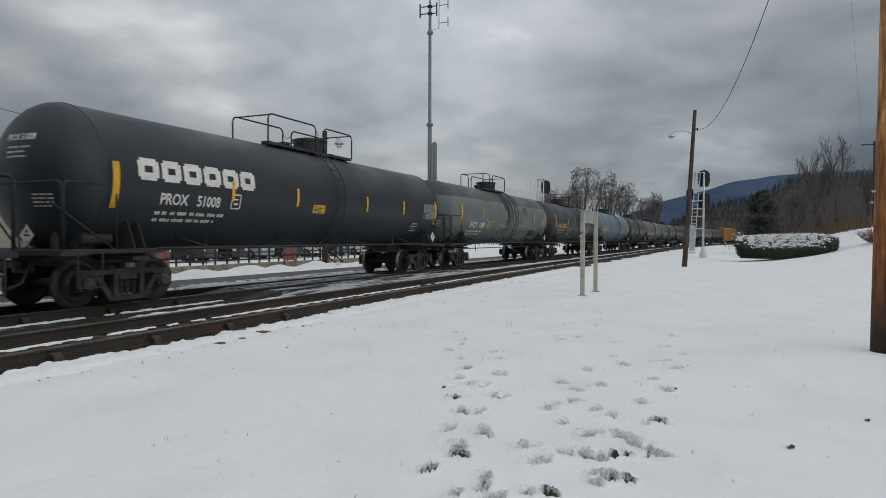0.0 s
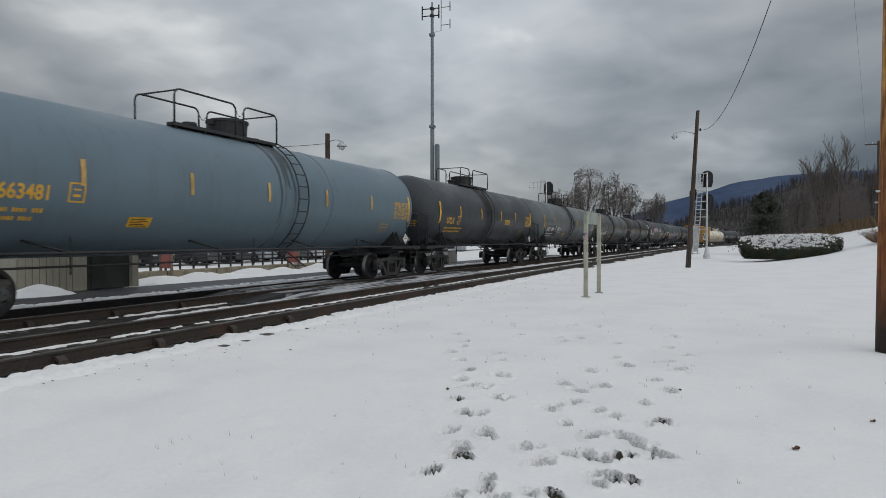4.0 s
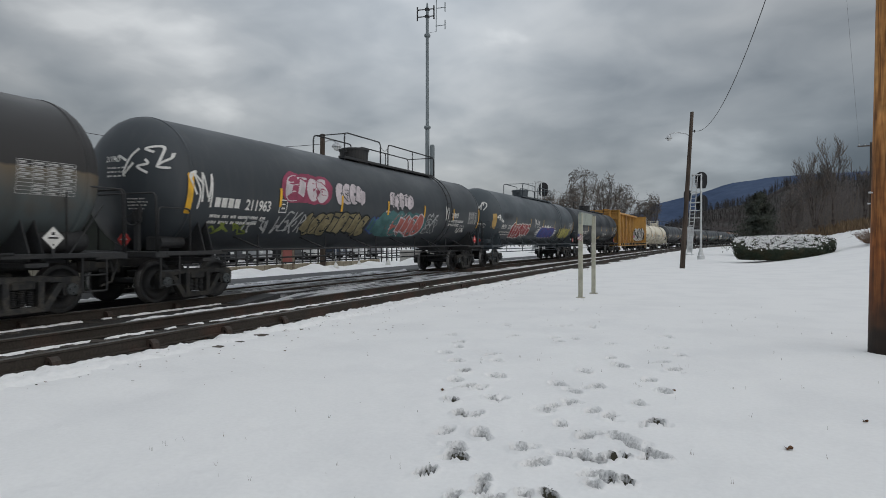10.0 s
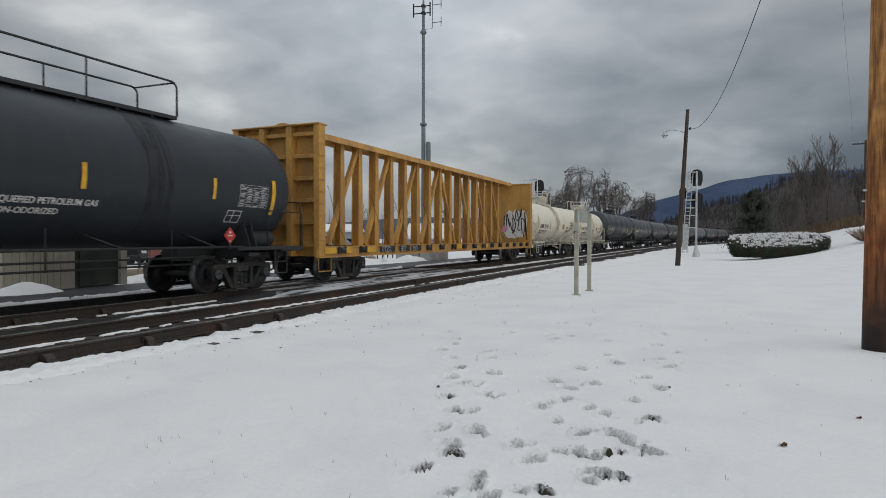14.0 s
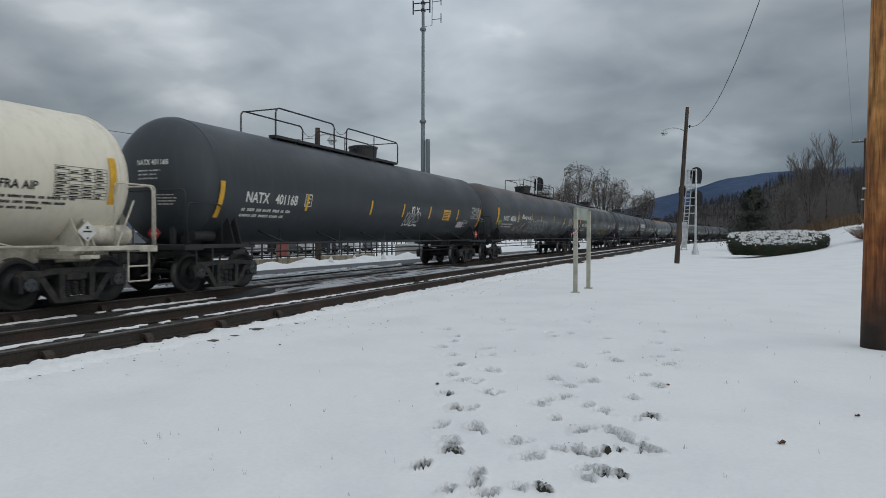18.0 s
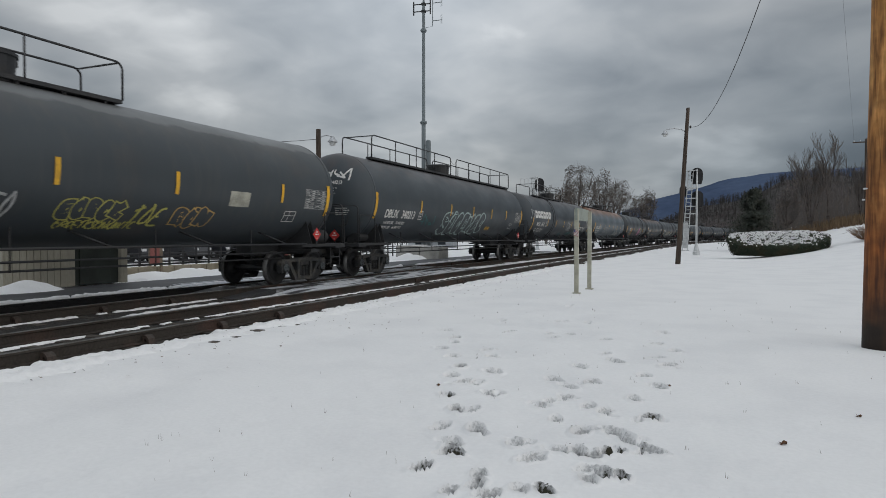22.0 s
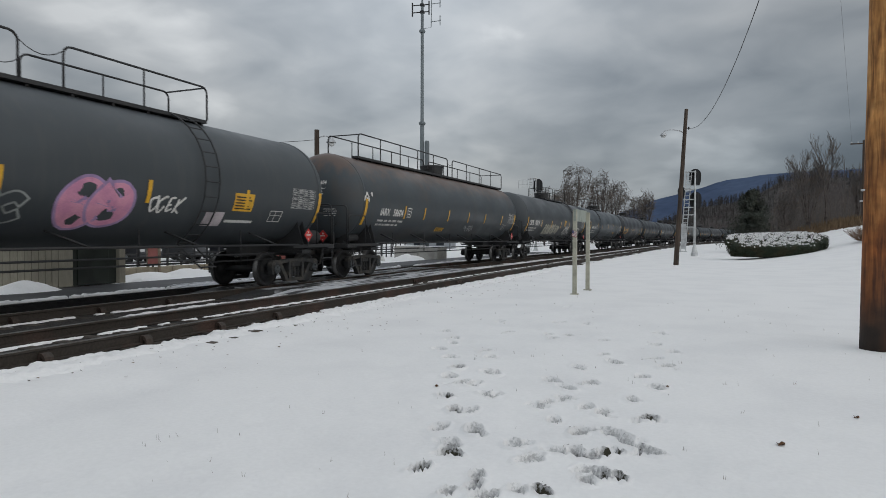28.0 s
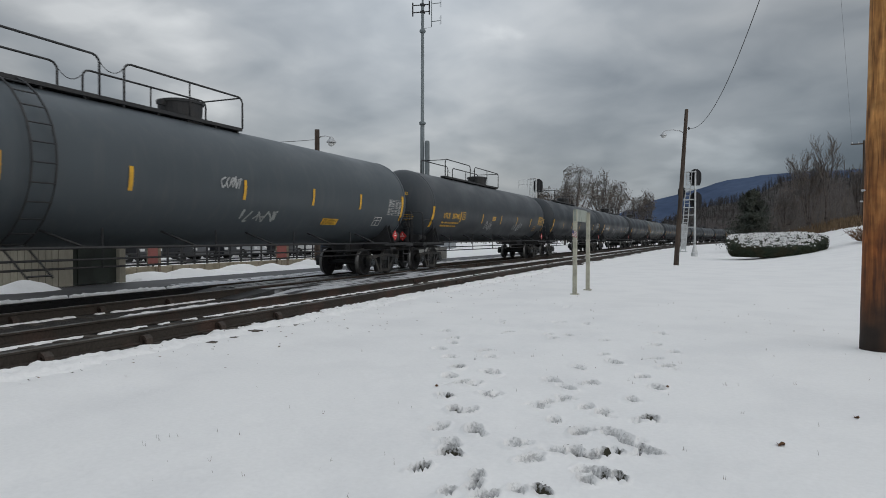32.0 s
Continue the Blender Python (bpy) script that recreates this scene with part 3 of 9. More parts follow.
tie_me, clip_me = tie_mesh(), clip_mesh()
rng = random.Random(11)
for tr, off in zip(tracks, (TRAIN_X, SIDING_X)):
    far = B()
    s, k = -6.2, 0
    while s < 210:
        p, h = on_line(s, off)
        if s < 55:
            o = hang("tie", tie_me, tr, at=(p.x + rng.uniform(-0.06, 0.06), p.y, 0))
            o.rotation_euler = (0, 0, -h + rng.uniform(-0.015, 0.015))
        elif s < 110:
            c, si = math.cos(h), math.sin(h)
            vs = [far.verts.new((p.x + u * c + w * si, p.y - u * si + w * c, -0.187)) for u, w in ((-1.3, -0.11), (1.3, -0.11), (1.3, 0.11), (-1.3, 0.11))]
            lo = [far.verts.new((v.co.x, v.co.y, -0.3)) for v in vs]
            far.faces.new(vs)
            for i in range(4):
                far.faces.new((vs[i], lo[i], lo[(i + 1) % 4], vs[(i + 1) % 4]))
        s += 0.503
        k += 1
    tagged(part("far_ties", far, TIE, tr), kind="stuff")
    # braces on the outer foot, up to the crossing
    for k in range(9):
        s = (10.72 - 1.72 * k) if off == TRAIN_X else (9.68 - 1.49 * k)
        q, _ = on_line(s, off + 0.7525)
        hang("rail_brace", clip_me, tr, at=(q.x, q.y, 0))
    # bolted joint bars
    for s in (19.2, 31.1):
        for side in (-0.7525, 0.7525):
            q, h = on_line(s, off + side)
            bm = B()
            for x in (-0.035, 0.035):
                box(bm, x - 0.014, x + 0.014, -0.45, 0.45, -0.15, -0.05, 0.006)
                for y in (-0.36, -0.22, -0.08, 0.08, 0.22, 0.36):
                    lathe(bm, [(x - 0.03, 0.022), (x + 0.03, 0.022)], 6, "x", (0, y, -0.1))
            part("joint_bar", bm, RAIL, tr, at=(q.x, q.y, 0))


def ridge(name, offset, s0, s1, width, height, seed, base=-0.20, broken=0.0, lab="low strip of leftover snow beside the rail"):
    """A ragged, broken strip of snow along the line."""
    bm = B()
    s, prev = s0, None
    shape = ((0.0, -0.6), (0.10, 0.35), (0.28, 0.8), (0.5, 1.0), (0.72, 0.85), (0.90, 0.4), (1.0, -0.6))
    while s <= s1:
        p, h = on_line(s, offset)
        rag = [0.55 * noise.noise((s * 0.8, seed, k)) + 0.55 * noise.noise((s * 3.1, seed, k + 2)) + 0.40 * noise.noise((s * 9.0, seed, k + 4)) for k in (0, 20)]
        lo, hi = -width * (0.45 + rag[0]), width * (0.45 + rag[1])
        full = noise.noise((s * 0.4, seed, 9)) + 0.35 * noise.noise((s * 2.3, seed, 11)) > broken - 0.5
        row = None
        if full and hi - lo > 0.25 * width:
            hh = height * (0.55 + 0.7 * abs(noise.noise((s * 1.7, seed, 5))) + 0.35 * noise.noise((s * 7, seed, 6)))
            row = [bm.verts.new((p.x + lo + (hi - lo) * u, p.y, base + z * hh + 0.012 * noise.noise((s * 8, u * 4, seed)))) for u, z in shape]
            if prev:
                for i in range(len(shape) - 1):
                    bm.faces.new((prev[i], prev[i + 1], row[i + 1], row[i]))
            else:
                bm.faces.new(row)
        prev = row
        s += 0.05 if s < 20 else 0.12 if s < 40 else 0.4
    if bm.faces:
        thing(name, finish(bm, SNOW, True), label=lab, category="snow", kind="structure")


ridge("snow_strip", SIDING_X - 0.58, -6, 80, 0.10, 0.03, 3, base=-0.19, broken=0.16)
ridge("snow_strip", SIDING_X + 0.42, 7.5, 70, 0.34, 0.05, 31, base=-0.185, broken=0.12)
ridge("snow_strip", SIDING_X - 1.22, 9.6, 13.9, 0.62, 0.07, 41, base=-0.17, broken=-0.4)
ridge("snow_strip", SIDING_X - 1.05, -6, 9.2, 0.16, 0.05, 33, base=-0.17, broken=0.30)
ridge("snow_strip", TRAIN_X + 0.98, -6, 12.0, 0.13, 0.05, 7, base=-0.19, broken=0.22)
ridge("snow_strip", TRAIN_X + 0.60, -6, 13.0, 0.10, 0.04, 35, base=-0.14, broken=0.30)
ridge("snow_strip", TRAIN_X + 1.95, 8.5, 13.6, 0.42, 0.06, 8, base=-0.17, broken=0.02)
ridge("snow_strip", TRAIN_X + 1.7, 27.2, 150, 1.1, 0.10, 9, base=-0.20, broken=0.1)
ridge("snow_strip", TRAIN_X - 2.18, -6, 60, 0.3, 0.1, 12, base=-0.13, broken=0.1)


def snow_lip():
    """The ragged edge of the snow field against the near rail."""
    bm = B()
    us = [0.77 + 0.03 * i for i in range(36)]
    rows = []
    s = -5.0
    while s < 34:
        p, h = on_line(s, SIDING_X)
        edge = 0.88 + 0.15 * noise.noise((s * 1.3, 3, 0)) + 0.14 * noise.noise((s * 5.5, 7, 0)) + 0.12 * ease((s - 5.6) / 1.5) * ease((11.5 - s) / 1.5)
        row = []
        for u in us:
            x, y = p.x + u * math.cos(h), p.y - u * math.sin(h)
            top = -0.155 + 0.030 * noise.noise((x * 4, y * 4, 2)) + 0.028 * noise.noise((x * 11, y * 11, 4)) + 0.022 * abs(noise.noise((x * 20, y * 20, 6)))
            slot = 0.085 * max(0.0, 1 - abs((s + 6.2) / 0.503 % 1 - 0.5) * 3) * ease((1.22 - u) / 0.2) * ease((s - 5.5) / 1.0) * ease((11.5 - s) / 1.5)
            z = top - 0.14 * ease((edge + 0.07 - u) / 0.09) - slot - 0.10 * ease((u - 1.35) / 0.42)
            row.append(bm.verts.new((x, y, z)))
        rows.append(row)
        s += 0.032 if s < 14 else 0.1
    for a, c in zip(rows, rows[1:]):
        for i in range(len(us) - 1):
            bm.faces.new((a[i], a[i + 1], c[i + 1], c[i]))
    thing("snow_edge", finish(bm, SNOW, True), label="ragged edge of snow lapping against the near rail", category="snow", kind="structure")


snow_lip()
# long sleepers whose ends show through the thin snow
for x, y in ((-6.65, 7.18), (-6.68, 7.68), (-6.69, 8.24), (-6.66, 8.80), (-6.68, 9.20)):
    lie = box(B(), -0.42, 0.11, -0.065, 0.065, -0.1, 0.012, 0.012)
    thing("railway_sleeper", finish(lie, TIE), at=(x, y, ground_z(x, y, True)), turn=rng.uniform(-6, 6), label="dark timber sleeper end bared in the snow", category="railway sleeper", group="bared sleepers")

# road crossing: panels between and beside the rails, packed with thin snow
PACKED = mat("packed_snow_on_asphalt", (0.56, 0.57, 0.59), rough=0.7, vary=0.25, scale=2.0, grain=26, second=(0.05, 0.05, 0.053), stretch=(2.2, 0.35, 1), patch=(0.49, 0.58))
ASPHALT = mat("wet_asphalt", (0.036, 0.037, 0.039), rough=0.6, vary=0.25, scale=1.0, grain=30, second=(0.06, 0.06, 0.062), stretch=(1, 0.4, 1))
RUBBER = mat("crossing_panel_rubber", (0.035, 0.035, 0.036), rough=0.6, vary=0.3, scale=2, grain=20, second=(0.52, 0.53, 0.55), stretch=(3.0, 0.3, 1), patch=(0.47, 0.57))
crossing = thing("road_crossing", label="level crossing with snow-smeared asphalt and dark panels", category="level crossing", kind="structure")
for x0, x1, m in ((SIDING_X - 0.83 - 1.35, SIDING_X - 0.83, PACKED), (-14.6, TRAIN_X - 0.83, PACKED)):
    part("apron", slab(B(), [(12.9, -0.3), (12.9, -0.20), (14.3, -0.075), (26.4, -0.06), (27.6, -0.2), (27.6, -0.3)], x0, x1), m, crossing)
for x0, x1 in ((TRAIN_X - 0.66, TRAIN_X + 0.66), (TRAIN_X + 0.83, TRAIN_X + 1.38)):
    part("ramp", slab(B(), [(12.2, -0.3), (12.2, -0.2), (13.77, -0.06), (13.77, -0.3)], x0, x1), ASPHALT, crossing)
for y in range(5):
    for x0 in (TRAIN_X - 0.66, TRAIN_X + 0.01):
        part("crossing_panel", box(B(), x0, x0 + 0.65, 13.8 + 2.6 * y, 13.8 + 2.6 * y + 2.57, -0.28, -0.045, 0.015), RUBBER, crossing)
    part("crossing_panel", box(B(), TRAIN_X + 0.83, TRAIN_X + 1.38, 13.8 + 2.6 * y, 13.8 + 2.6 * y + 2.57, -0.28, -0.06, 0.015), RUBBER, crossing)

# platform road behind the train
bm = sweep(B(), [(-4.7, -0.5), (-4.7, -0.09), (-2.35, -0.09), (-2.25, -0.14), (-2.2, -0.5)], TRAIN_X, -60, 60, coarse)
thing("platform_road", finish(bm, ASPHALT), label="grey damp asphalt strip behind the track", category="road", kind="structure")

# ---------------------------------------------------------------- rolling stock: shared meshes
MESH = {}


def once(key, make):
    """One mesh for all parts that look alike."""
    if key not in MESH:
        MESH[key] = make()
    return MESH[key]


WHEEL_R = 0.457
AXLE_Y = 0.889
WORN = mat("bright_worn_steel", (0.22, 0.215, 0.21), rough=0.4, metal=0.9, vary=0.2, scale=3, grain=40)
CAP_BLUE = mat("bearing_cap_grey", (0.10, 0.11, 0.115), rough=0.55, metal=0.3, vary=0.2)


def wheelset_mesh():
    bm = B()
    wheel = [(0.64, 0.10), (0.64, 0.17), (0.685, 0.20), (0.70, 0.36), (0.675, 0.39), (0.672, 0.478), (0.69, 0.486), (0.712, 0.462),
             (0.80, 0.455), (0.808, 0.44), (0.808, 0.385), (0.77, 0.365), (0.735, 0.2), (0.80, 0.17), (0.80, 0.10)]
    for sgn in (-1, 1):
        lathe(bm, [(sgn * u, r) for u, r in wheel], 28, "x")
        lathe(bm, [(sgn * u, r) for u, r in ((0.80, 0.085), (0.93, 0.085), (0.93, 0.12), (1.13, 0.12), (1.15, 0.105), (1.15, 0.06))], 14, "x")
        for k in range(3):
            a = 2 * math.pi * k / 3
            lathe(bm, [(sgn * 1.145, 0.026), (sgn * 1.18, 0.026)], 6, "x", (0, 0.062 * math.cos(a), 0.062 * math.sin(a)))
    lathe(bm, [(-0.66, 0.085), (0.66, 0.085)], 12, "x")
    me = finish(bm, [WHEEL, WORN, CAP_BLUE], True, "wheelset")
    for p in me.polygons:
        c = p.center
        rr = math.hypot(c.y, c.z)
        if rr > 0.448 and abs(c.x) < 0.81:
            p.material_index = 1
        elif abs(c.x) > 1.12:
            p.material_index = 2
        if abs(c.x) > 0.8 or rr < 0.1:
            p.use_smooth = False
    return me


def sideframe_mesh():
    bm = B()
    t0, t1 = -0.075, 0.075
    slab(bm, [(-1.09, 0.60), (-1.02, 0.70), (-0.55, 0.70), (-0.40, 0.735), (0.40, 0.735), (0.55, 0.70), (1.02, 0.70), (1.09, 0.60), (1.05, 0.56), (0.72, 0.59), (0.5, 0.625), (-0.5, 0.625), (-0.72, 0.59), (-1.05, 0.56)], t0, t1)
    slab(bm, [(-0.62, 0.585), (-0.36, 0.20), (0.36, 0.20), (0.62, 0.585), (0.76, 0.585), (0.43, 0.10), (-0.43, 0.10), (-0.76, 0.585)], t0, t1)
    for s in (-1, 1):
        slab(bm, [(s * 0.25, 0.18), (s * 0.36, 0.18), (s * 0.36, 0.64), (s * 0.25, 0.64)], t0 - 0.02, t1 + 0.02)
        slab(bm, [(s * 1.09, 0.62), (s * 1.07, 0.33), (s * 1.0, 0.32), (s * 1.0, 0.60)], t0, t1)
        slab(bm, [(s * 0.70, 0.60), (s * 0.73, 0.36), (s * 0.79, 0.36), (s * 0.79, 0.60)], t0, t1)
        slab(bm, [(s * 0.78, 0.61), (s * 0.78, 0.555), (s * 1.01, 0.555), (s * 1.01, 0.61)], t0 - 0.01, t1 + 0.01)
    return finish(bm, TRUCK, False, "sideframe")


def spring_mesh():
    bm = B()
    for y in (-0.15, 0.0, 0.15):
        prof = []
        for k in range(9):
            z = 0.215 + k * 0.031
            prof += [(z, 0.045), (z + 0.008, 0.068), (z + 0.02, 0.068), (z + 0.028, 0.045)]
        lathe(bm, prof, 10, "z", (0, y, 0))
    return finish(bm, TRUCK, True, "spring_nest")


def bolster_mesh():
    bm = B()
    box(bm, -1.12, 1.12, -0.21, 0.21, 0.50, 0.66, 0.02)
    box(bm, -0.45, 0.45, -0.24, 0.24, 0.44, 0.78, 0.03)
    lathe(bm, [(0.76, 0.33), (0.86, 0.33)], 16, "z")
    for s in (-1, 1):
        box(bm, -0.75, 0.75, s * 0.38 - 0.04, s * 0.38 + 0.04, 0.40, 0.48)
        box(bm, -0.72, -0.60, s * 0.38 - 0.09, s * 0.47, 0.34, 0.56)
        box(bm, 0.60, 0.72, s * 0.38 - 0.09, s * 0.47, 0.34, 0.56)
    return finish(bm, TRUCK, False, "bogie")


WHEELSETS = []


def bogie(car, y):
    bg = hang("bogie", once("bolster", bolster_mesh), car, "grimy cast-steel two-axle bogie", (0, y, 0))
    for s in (-1, 1):
        hang("sideframe", once("sideframe", sideframe_mesh), bg, at=(s * 1.03, 0, 0))
        hang("spring_nest", once("springs", spring_mesh), bg, at=(s * 1.03, 0, 0))
        ws = hang("wheelset", once("wheelset", wheelset_mesh), bg)
        ws.matrix_parent_inverse = Matrix.Translation((0, s * AXLE_Y, WHEEL_R))
        WHEELSETS.append(ws)
    return bg


def coupler_mesh():
    bm = B()
    box(bm, -0.09, 0.09, 0.0, 0.42, 0.76, 0.92, 0.02)
    box(bm, -0.14, 0.16, 0.36, 0.62, 0.70, 0.98, 0.04)
    box(bm, -0.30, 0.30, -0.03, 0.05, 0.66, 1.02, 0.02)
    tube(bm, [(-0.35, 0.1, 0.85), (-0.42, 0.3, 0.5), (-0.42, 0.55, 0.42)], 0.028, 6)
    tube(bm, [(-0.9, 0.12, 0.98), (-0.2, 0.18, 0.99), (0.3, 0.14, 0.98), (1.35, 0.1, 0.95), (1.42, 0.1, 0.78)], 0.015, 5)
    return finish(bm, TRUCK, False, "coupler")


# ---------------------------------------------------------------- marks on a tank
GLYPHS = {}


def letters(text):
    """Triangles of a line of text of height 1, as (points, faces, width)."""
    if text not in GLYPHS:
        cu = bpy.data.curves.new("line", "FONT")
        cu.body, cu.size, cu.resolution_u, cu.offset = text, 1.38, 3, 0.034
        ob = bpy.data.objects.new("line", cu)
        me = ob.to_mesh()
        bm = B()
        bm.from_mesh(me)
        ob.to_mesh_clear()
        bpy.data.objects.remove(ob)
        bpy.data.curves.remove(cu)
        bmesh.ops.triangulate(bm, faces=bm.faces)
        bm.verts.index_update()
        pts = [(v.co.x, v.co.y) for v in bm.verts]
        fcs = [[v.index for v in f.verts] for f in bm.faces]
        bm.free()
        GLYPHS[text] = (pts, fcs, max(p[0] for p in pts))
    return GLYPHS[text]


class Skin:
    """Places flat marks on the near side (u along, v up) or on the leading head of a tank."""

    def __init__(self, r, zc, half, dome):
        self.r, self.zc, self.half, self.dome = r, zc, half, dome

    def side(self, u, v, lift=0.008):
        a = (v - self.zc) / self.r
        straight = self.half - self.dome
        rr = self.r
        if abs(u) > straight:
            rr = self.r * math.sqrt(max(1 - ((abs(u) - straight) / self.dome) ** 2, 0.02))
        return ((rr + lift) * math.cos(a), u, self.zc + (rr + lift) * math.sin(a))

    def head(self, x, z, lift=0.012):
        q = min((x * x + (z - self.zc) ** 2) / self.r ** 2, 0.97)
        return (x, -(self.half - self.dome + self.dome * math.sqrt(1 - q)) - lift, z)


def text_bm(skin, text, u, v, h, squeeze=1.0, on="side"):
    pts, fcs, w = letters(text)
    bm = B()
    f = skin.side if on == "side" else skin.head
    vs = [bm.verts.new(f(u + x * h * squeeze, v + y * h)) for x, y in pts]
    for q in fcs:
        try:
            bm.faces.new([vs[i] for i in q])
        except ValueError:
            pass
    return bm


def patch_bm(skin, rects, on="side", bm=None, lift=0.008):
    """Rectangles (u0, u1, v0, v1) bent to the tank."""
    bm = bm or B()
    for u0, u1, v0, v1 in rects:
        n = max(1, int(abs(v1 - v0) / 0.12))
        k = max(1, int(abs(u1 - u0) / 0.4))
        f = skin.side if on == "side" else skin.head
        g = [[bm.verts.new(f(u0 + (u1 - u0) * i / k, v0 + (v1 - v0) * j / n, lift)) for i in range(k + 1)] for j in range(n + 1)]
        for j in range(n):
            for i in range(k):
                bm.faces.new((g[j][i], g[j][i + 1], g[j + 1][i + 1], g[j + 1][i]))
    return bm


def bars(skin, u, v, rows, seed=0, h=0.055, gap=0.10, on="side"):
    """Lines of lettering too small to read."""
    r = random.Random(seed)
    rects = []
    for i, width in enumerate(rows):
        x = u
        while x < u + width:
            # a word of narrow upright bars
            for _k in range(r.randint(2, 6)):
                if x < u + width:
                    w = h * r.uniform(0.45, 0.75)
                    rects.append((x, x + w, v - i * gap, v - i * gap + h * r.choice((1, 1, 0.9))))
                    x += w + h * 0.22
            x += h * r.uniform(0.5, 1.1)
    return patch_bm(skin, rects, on)


def outline_rect(u0, u1, v0, v1, w=0.03):
    return [(u0, u1, v0, v0 + w), (u0, u1, v1 - w, v1), (u0, u0 + w, v0 + w, v1 - w), (u1 - w, u1, v0 + w, v1 - w)]


def table_rects(u0, u1, v0, v1, rows=9, cols=4):
    out = [(u0, u1, v0 + (v1 - v0) * i / rows, v0 + (v1 - v0) * i / rows + 0.009) for i in range(rows + 1)]
    out += [(u0 + (u1 - u0) * i / cols, u0 + (u1 - u0) * i / cols + 0.009, v0, v1) for i in range(cols + 1)]
    r = random.Random(int(u0 * 100))
    for i in range(rows):
        for c in range(cols):
            if r.random() < 0.85:
                a = u0 + (u1 - u0) * (c + 0.12) / cols
                out.append((a, a + (u1 - u0) / cols * r.uniform(0.4, 0.75), v0 + (v1 - v0) * (i + 0.3) / rows, v0 + (v1 - v0) * (i + 0.7) / rows))
    return out


def ribbon(bm, pts, w, f, lift):
    """A painted stroke through (u, v) points."""
    left, right = [], []
    for i, p in enumerate(pts):
        a, c = pts[max(i - 1, 0)], pts[min(i + 1, len(pts) - 1)]
        d = math.hypot(c[0] - a[0], c[1] - a[1]) or 1
        nx_, ny_ = -(c[1] - a[1]) / d * w / 2, (c[0] - a[0]) / d * w / 2
        left.append(bm.verts.new(f(p[0] + nx_, p[1] + ny_, lift)))
        right.append(bm.verts.new(f(p[0] - nx_, p[1] - ny_, lift)))
    for i in range(len(pts) - 1):
        bm.faces.new((left[i], left[i + 1], right[i + 1], right[i]))


def scrawl_bm(skin, u0, u1, v0, v1, seed, strokes=9, w=0.045, on="side", lift=0.020):
    """Loose sprayed strokes, no letters."""
    r = random.Random(seed)
    f = skin.side if on == "side" else skin.head
    out = []
    for k in range(strokes):
        bm = B()
        out.append(bm)
        cu = u0 + (u1 - u0) * (k + 0.5) / strokes
        sp = (u1 - u0) / strokes
        pts = [(cu + r.uniform(-0.8, 0.8) * sp, r.uniform(v0, v1)) for _ in range(4)]
        fine = []
        for i in range(19):
            t = i / 18 * (len(pts) - 1)
            a = min(int(t), len(pts) - 2)
            q = [pts[max(min(a + j, len(pts) - 1), 0)] for j in (-1, 0, 1, 2)]
            s = t - a
            fine.append(tuple(0.5 * (2 * q[1][c] + (q[2][c] - q[0][c]) * s + (2 * q[0][c] - 5 * q[1][c] + 4 * q[2][c] - q[3][c]) * s * s + (3 * q[1][c] - q[0][c] - 3 * q[2][c] + q[3][c]) * s ** 3) for c in (0, 1)))
        fine = [(min(max(a, u0), u1), min(max(c, v0), v1)) for a, c in fine]
        ribbon(bm, fine, w, f, lift + 0.0004 * (k % 5))
    return out


# strokes of sprayed shapes in a unit box
STROKES = (
    (((0.9, 0.85), (0.5, 1.0), (0.1, 0.75), (0.85, 0.3), (0.5, 0.0), (0.05, 0.15)),),
    (((0.15, 0.0), (0.2, 0.98), (0.85, 0.85), (0.3, 0.45)), ((0.35, 0.45), (0.95, 0.0))),
    (((0.9, 0.8), (0.45, 1.0), (0.08, 0.5), (0.45, 0.0), (0.9, 0.25)),),
    (((0.05, 0.0), (0.2, 1.0), (0.75, 0.05), (0.9, 1.0)),),
    (((0.5, 1.0), (0.08, 0.55), (0.35, 0.02), (0.85, 0.3), (0.7, 0.9), (0.4, 0.97)),),
    (((0.1, 0.0), (0.2, 1.0)), ((0.9, 1.0), (0.22, 0.45), (0.95, 0.0))),
    (((0.9, 0.95), (0.2, 0.9), (0.12, 0.08), (0.9, 0.05)), ((0.2, 0.5), (0.7, 0.52))),
    (((0.0, 0.9), (0.95, 1.0)), ((0.5, 0.95), (0.4, 0.0))),
)


def curve_through(pts, n=7):
    """Points of a smooth line through pts."""
    out = []
    for i in range(len(pts) - 1):
        a, p, q, z = pts[max(i - 1, 0)], pts[i], pts[i + 1], pts[min(i + 2, len(pts) - 1)]
        for k in range(n + (i == len(pts) - 2)):
            t = k / n
            out.append(tuple(0.5 * (2 * p[c] + (q[c] - a[c]) * t + (2 * a[c] - 5 * p[c] + 4 * q[c] - z[c]) * t * t + (3 * p[c] - a[c] - 3 * q[c] + z[c]) * t ** 3) for c in (0, 1)))
    return out


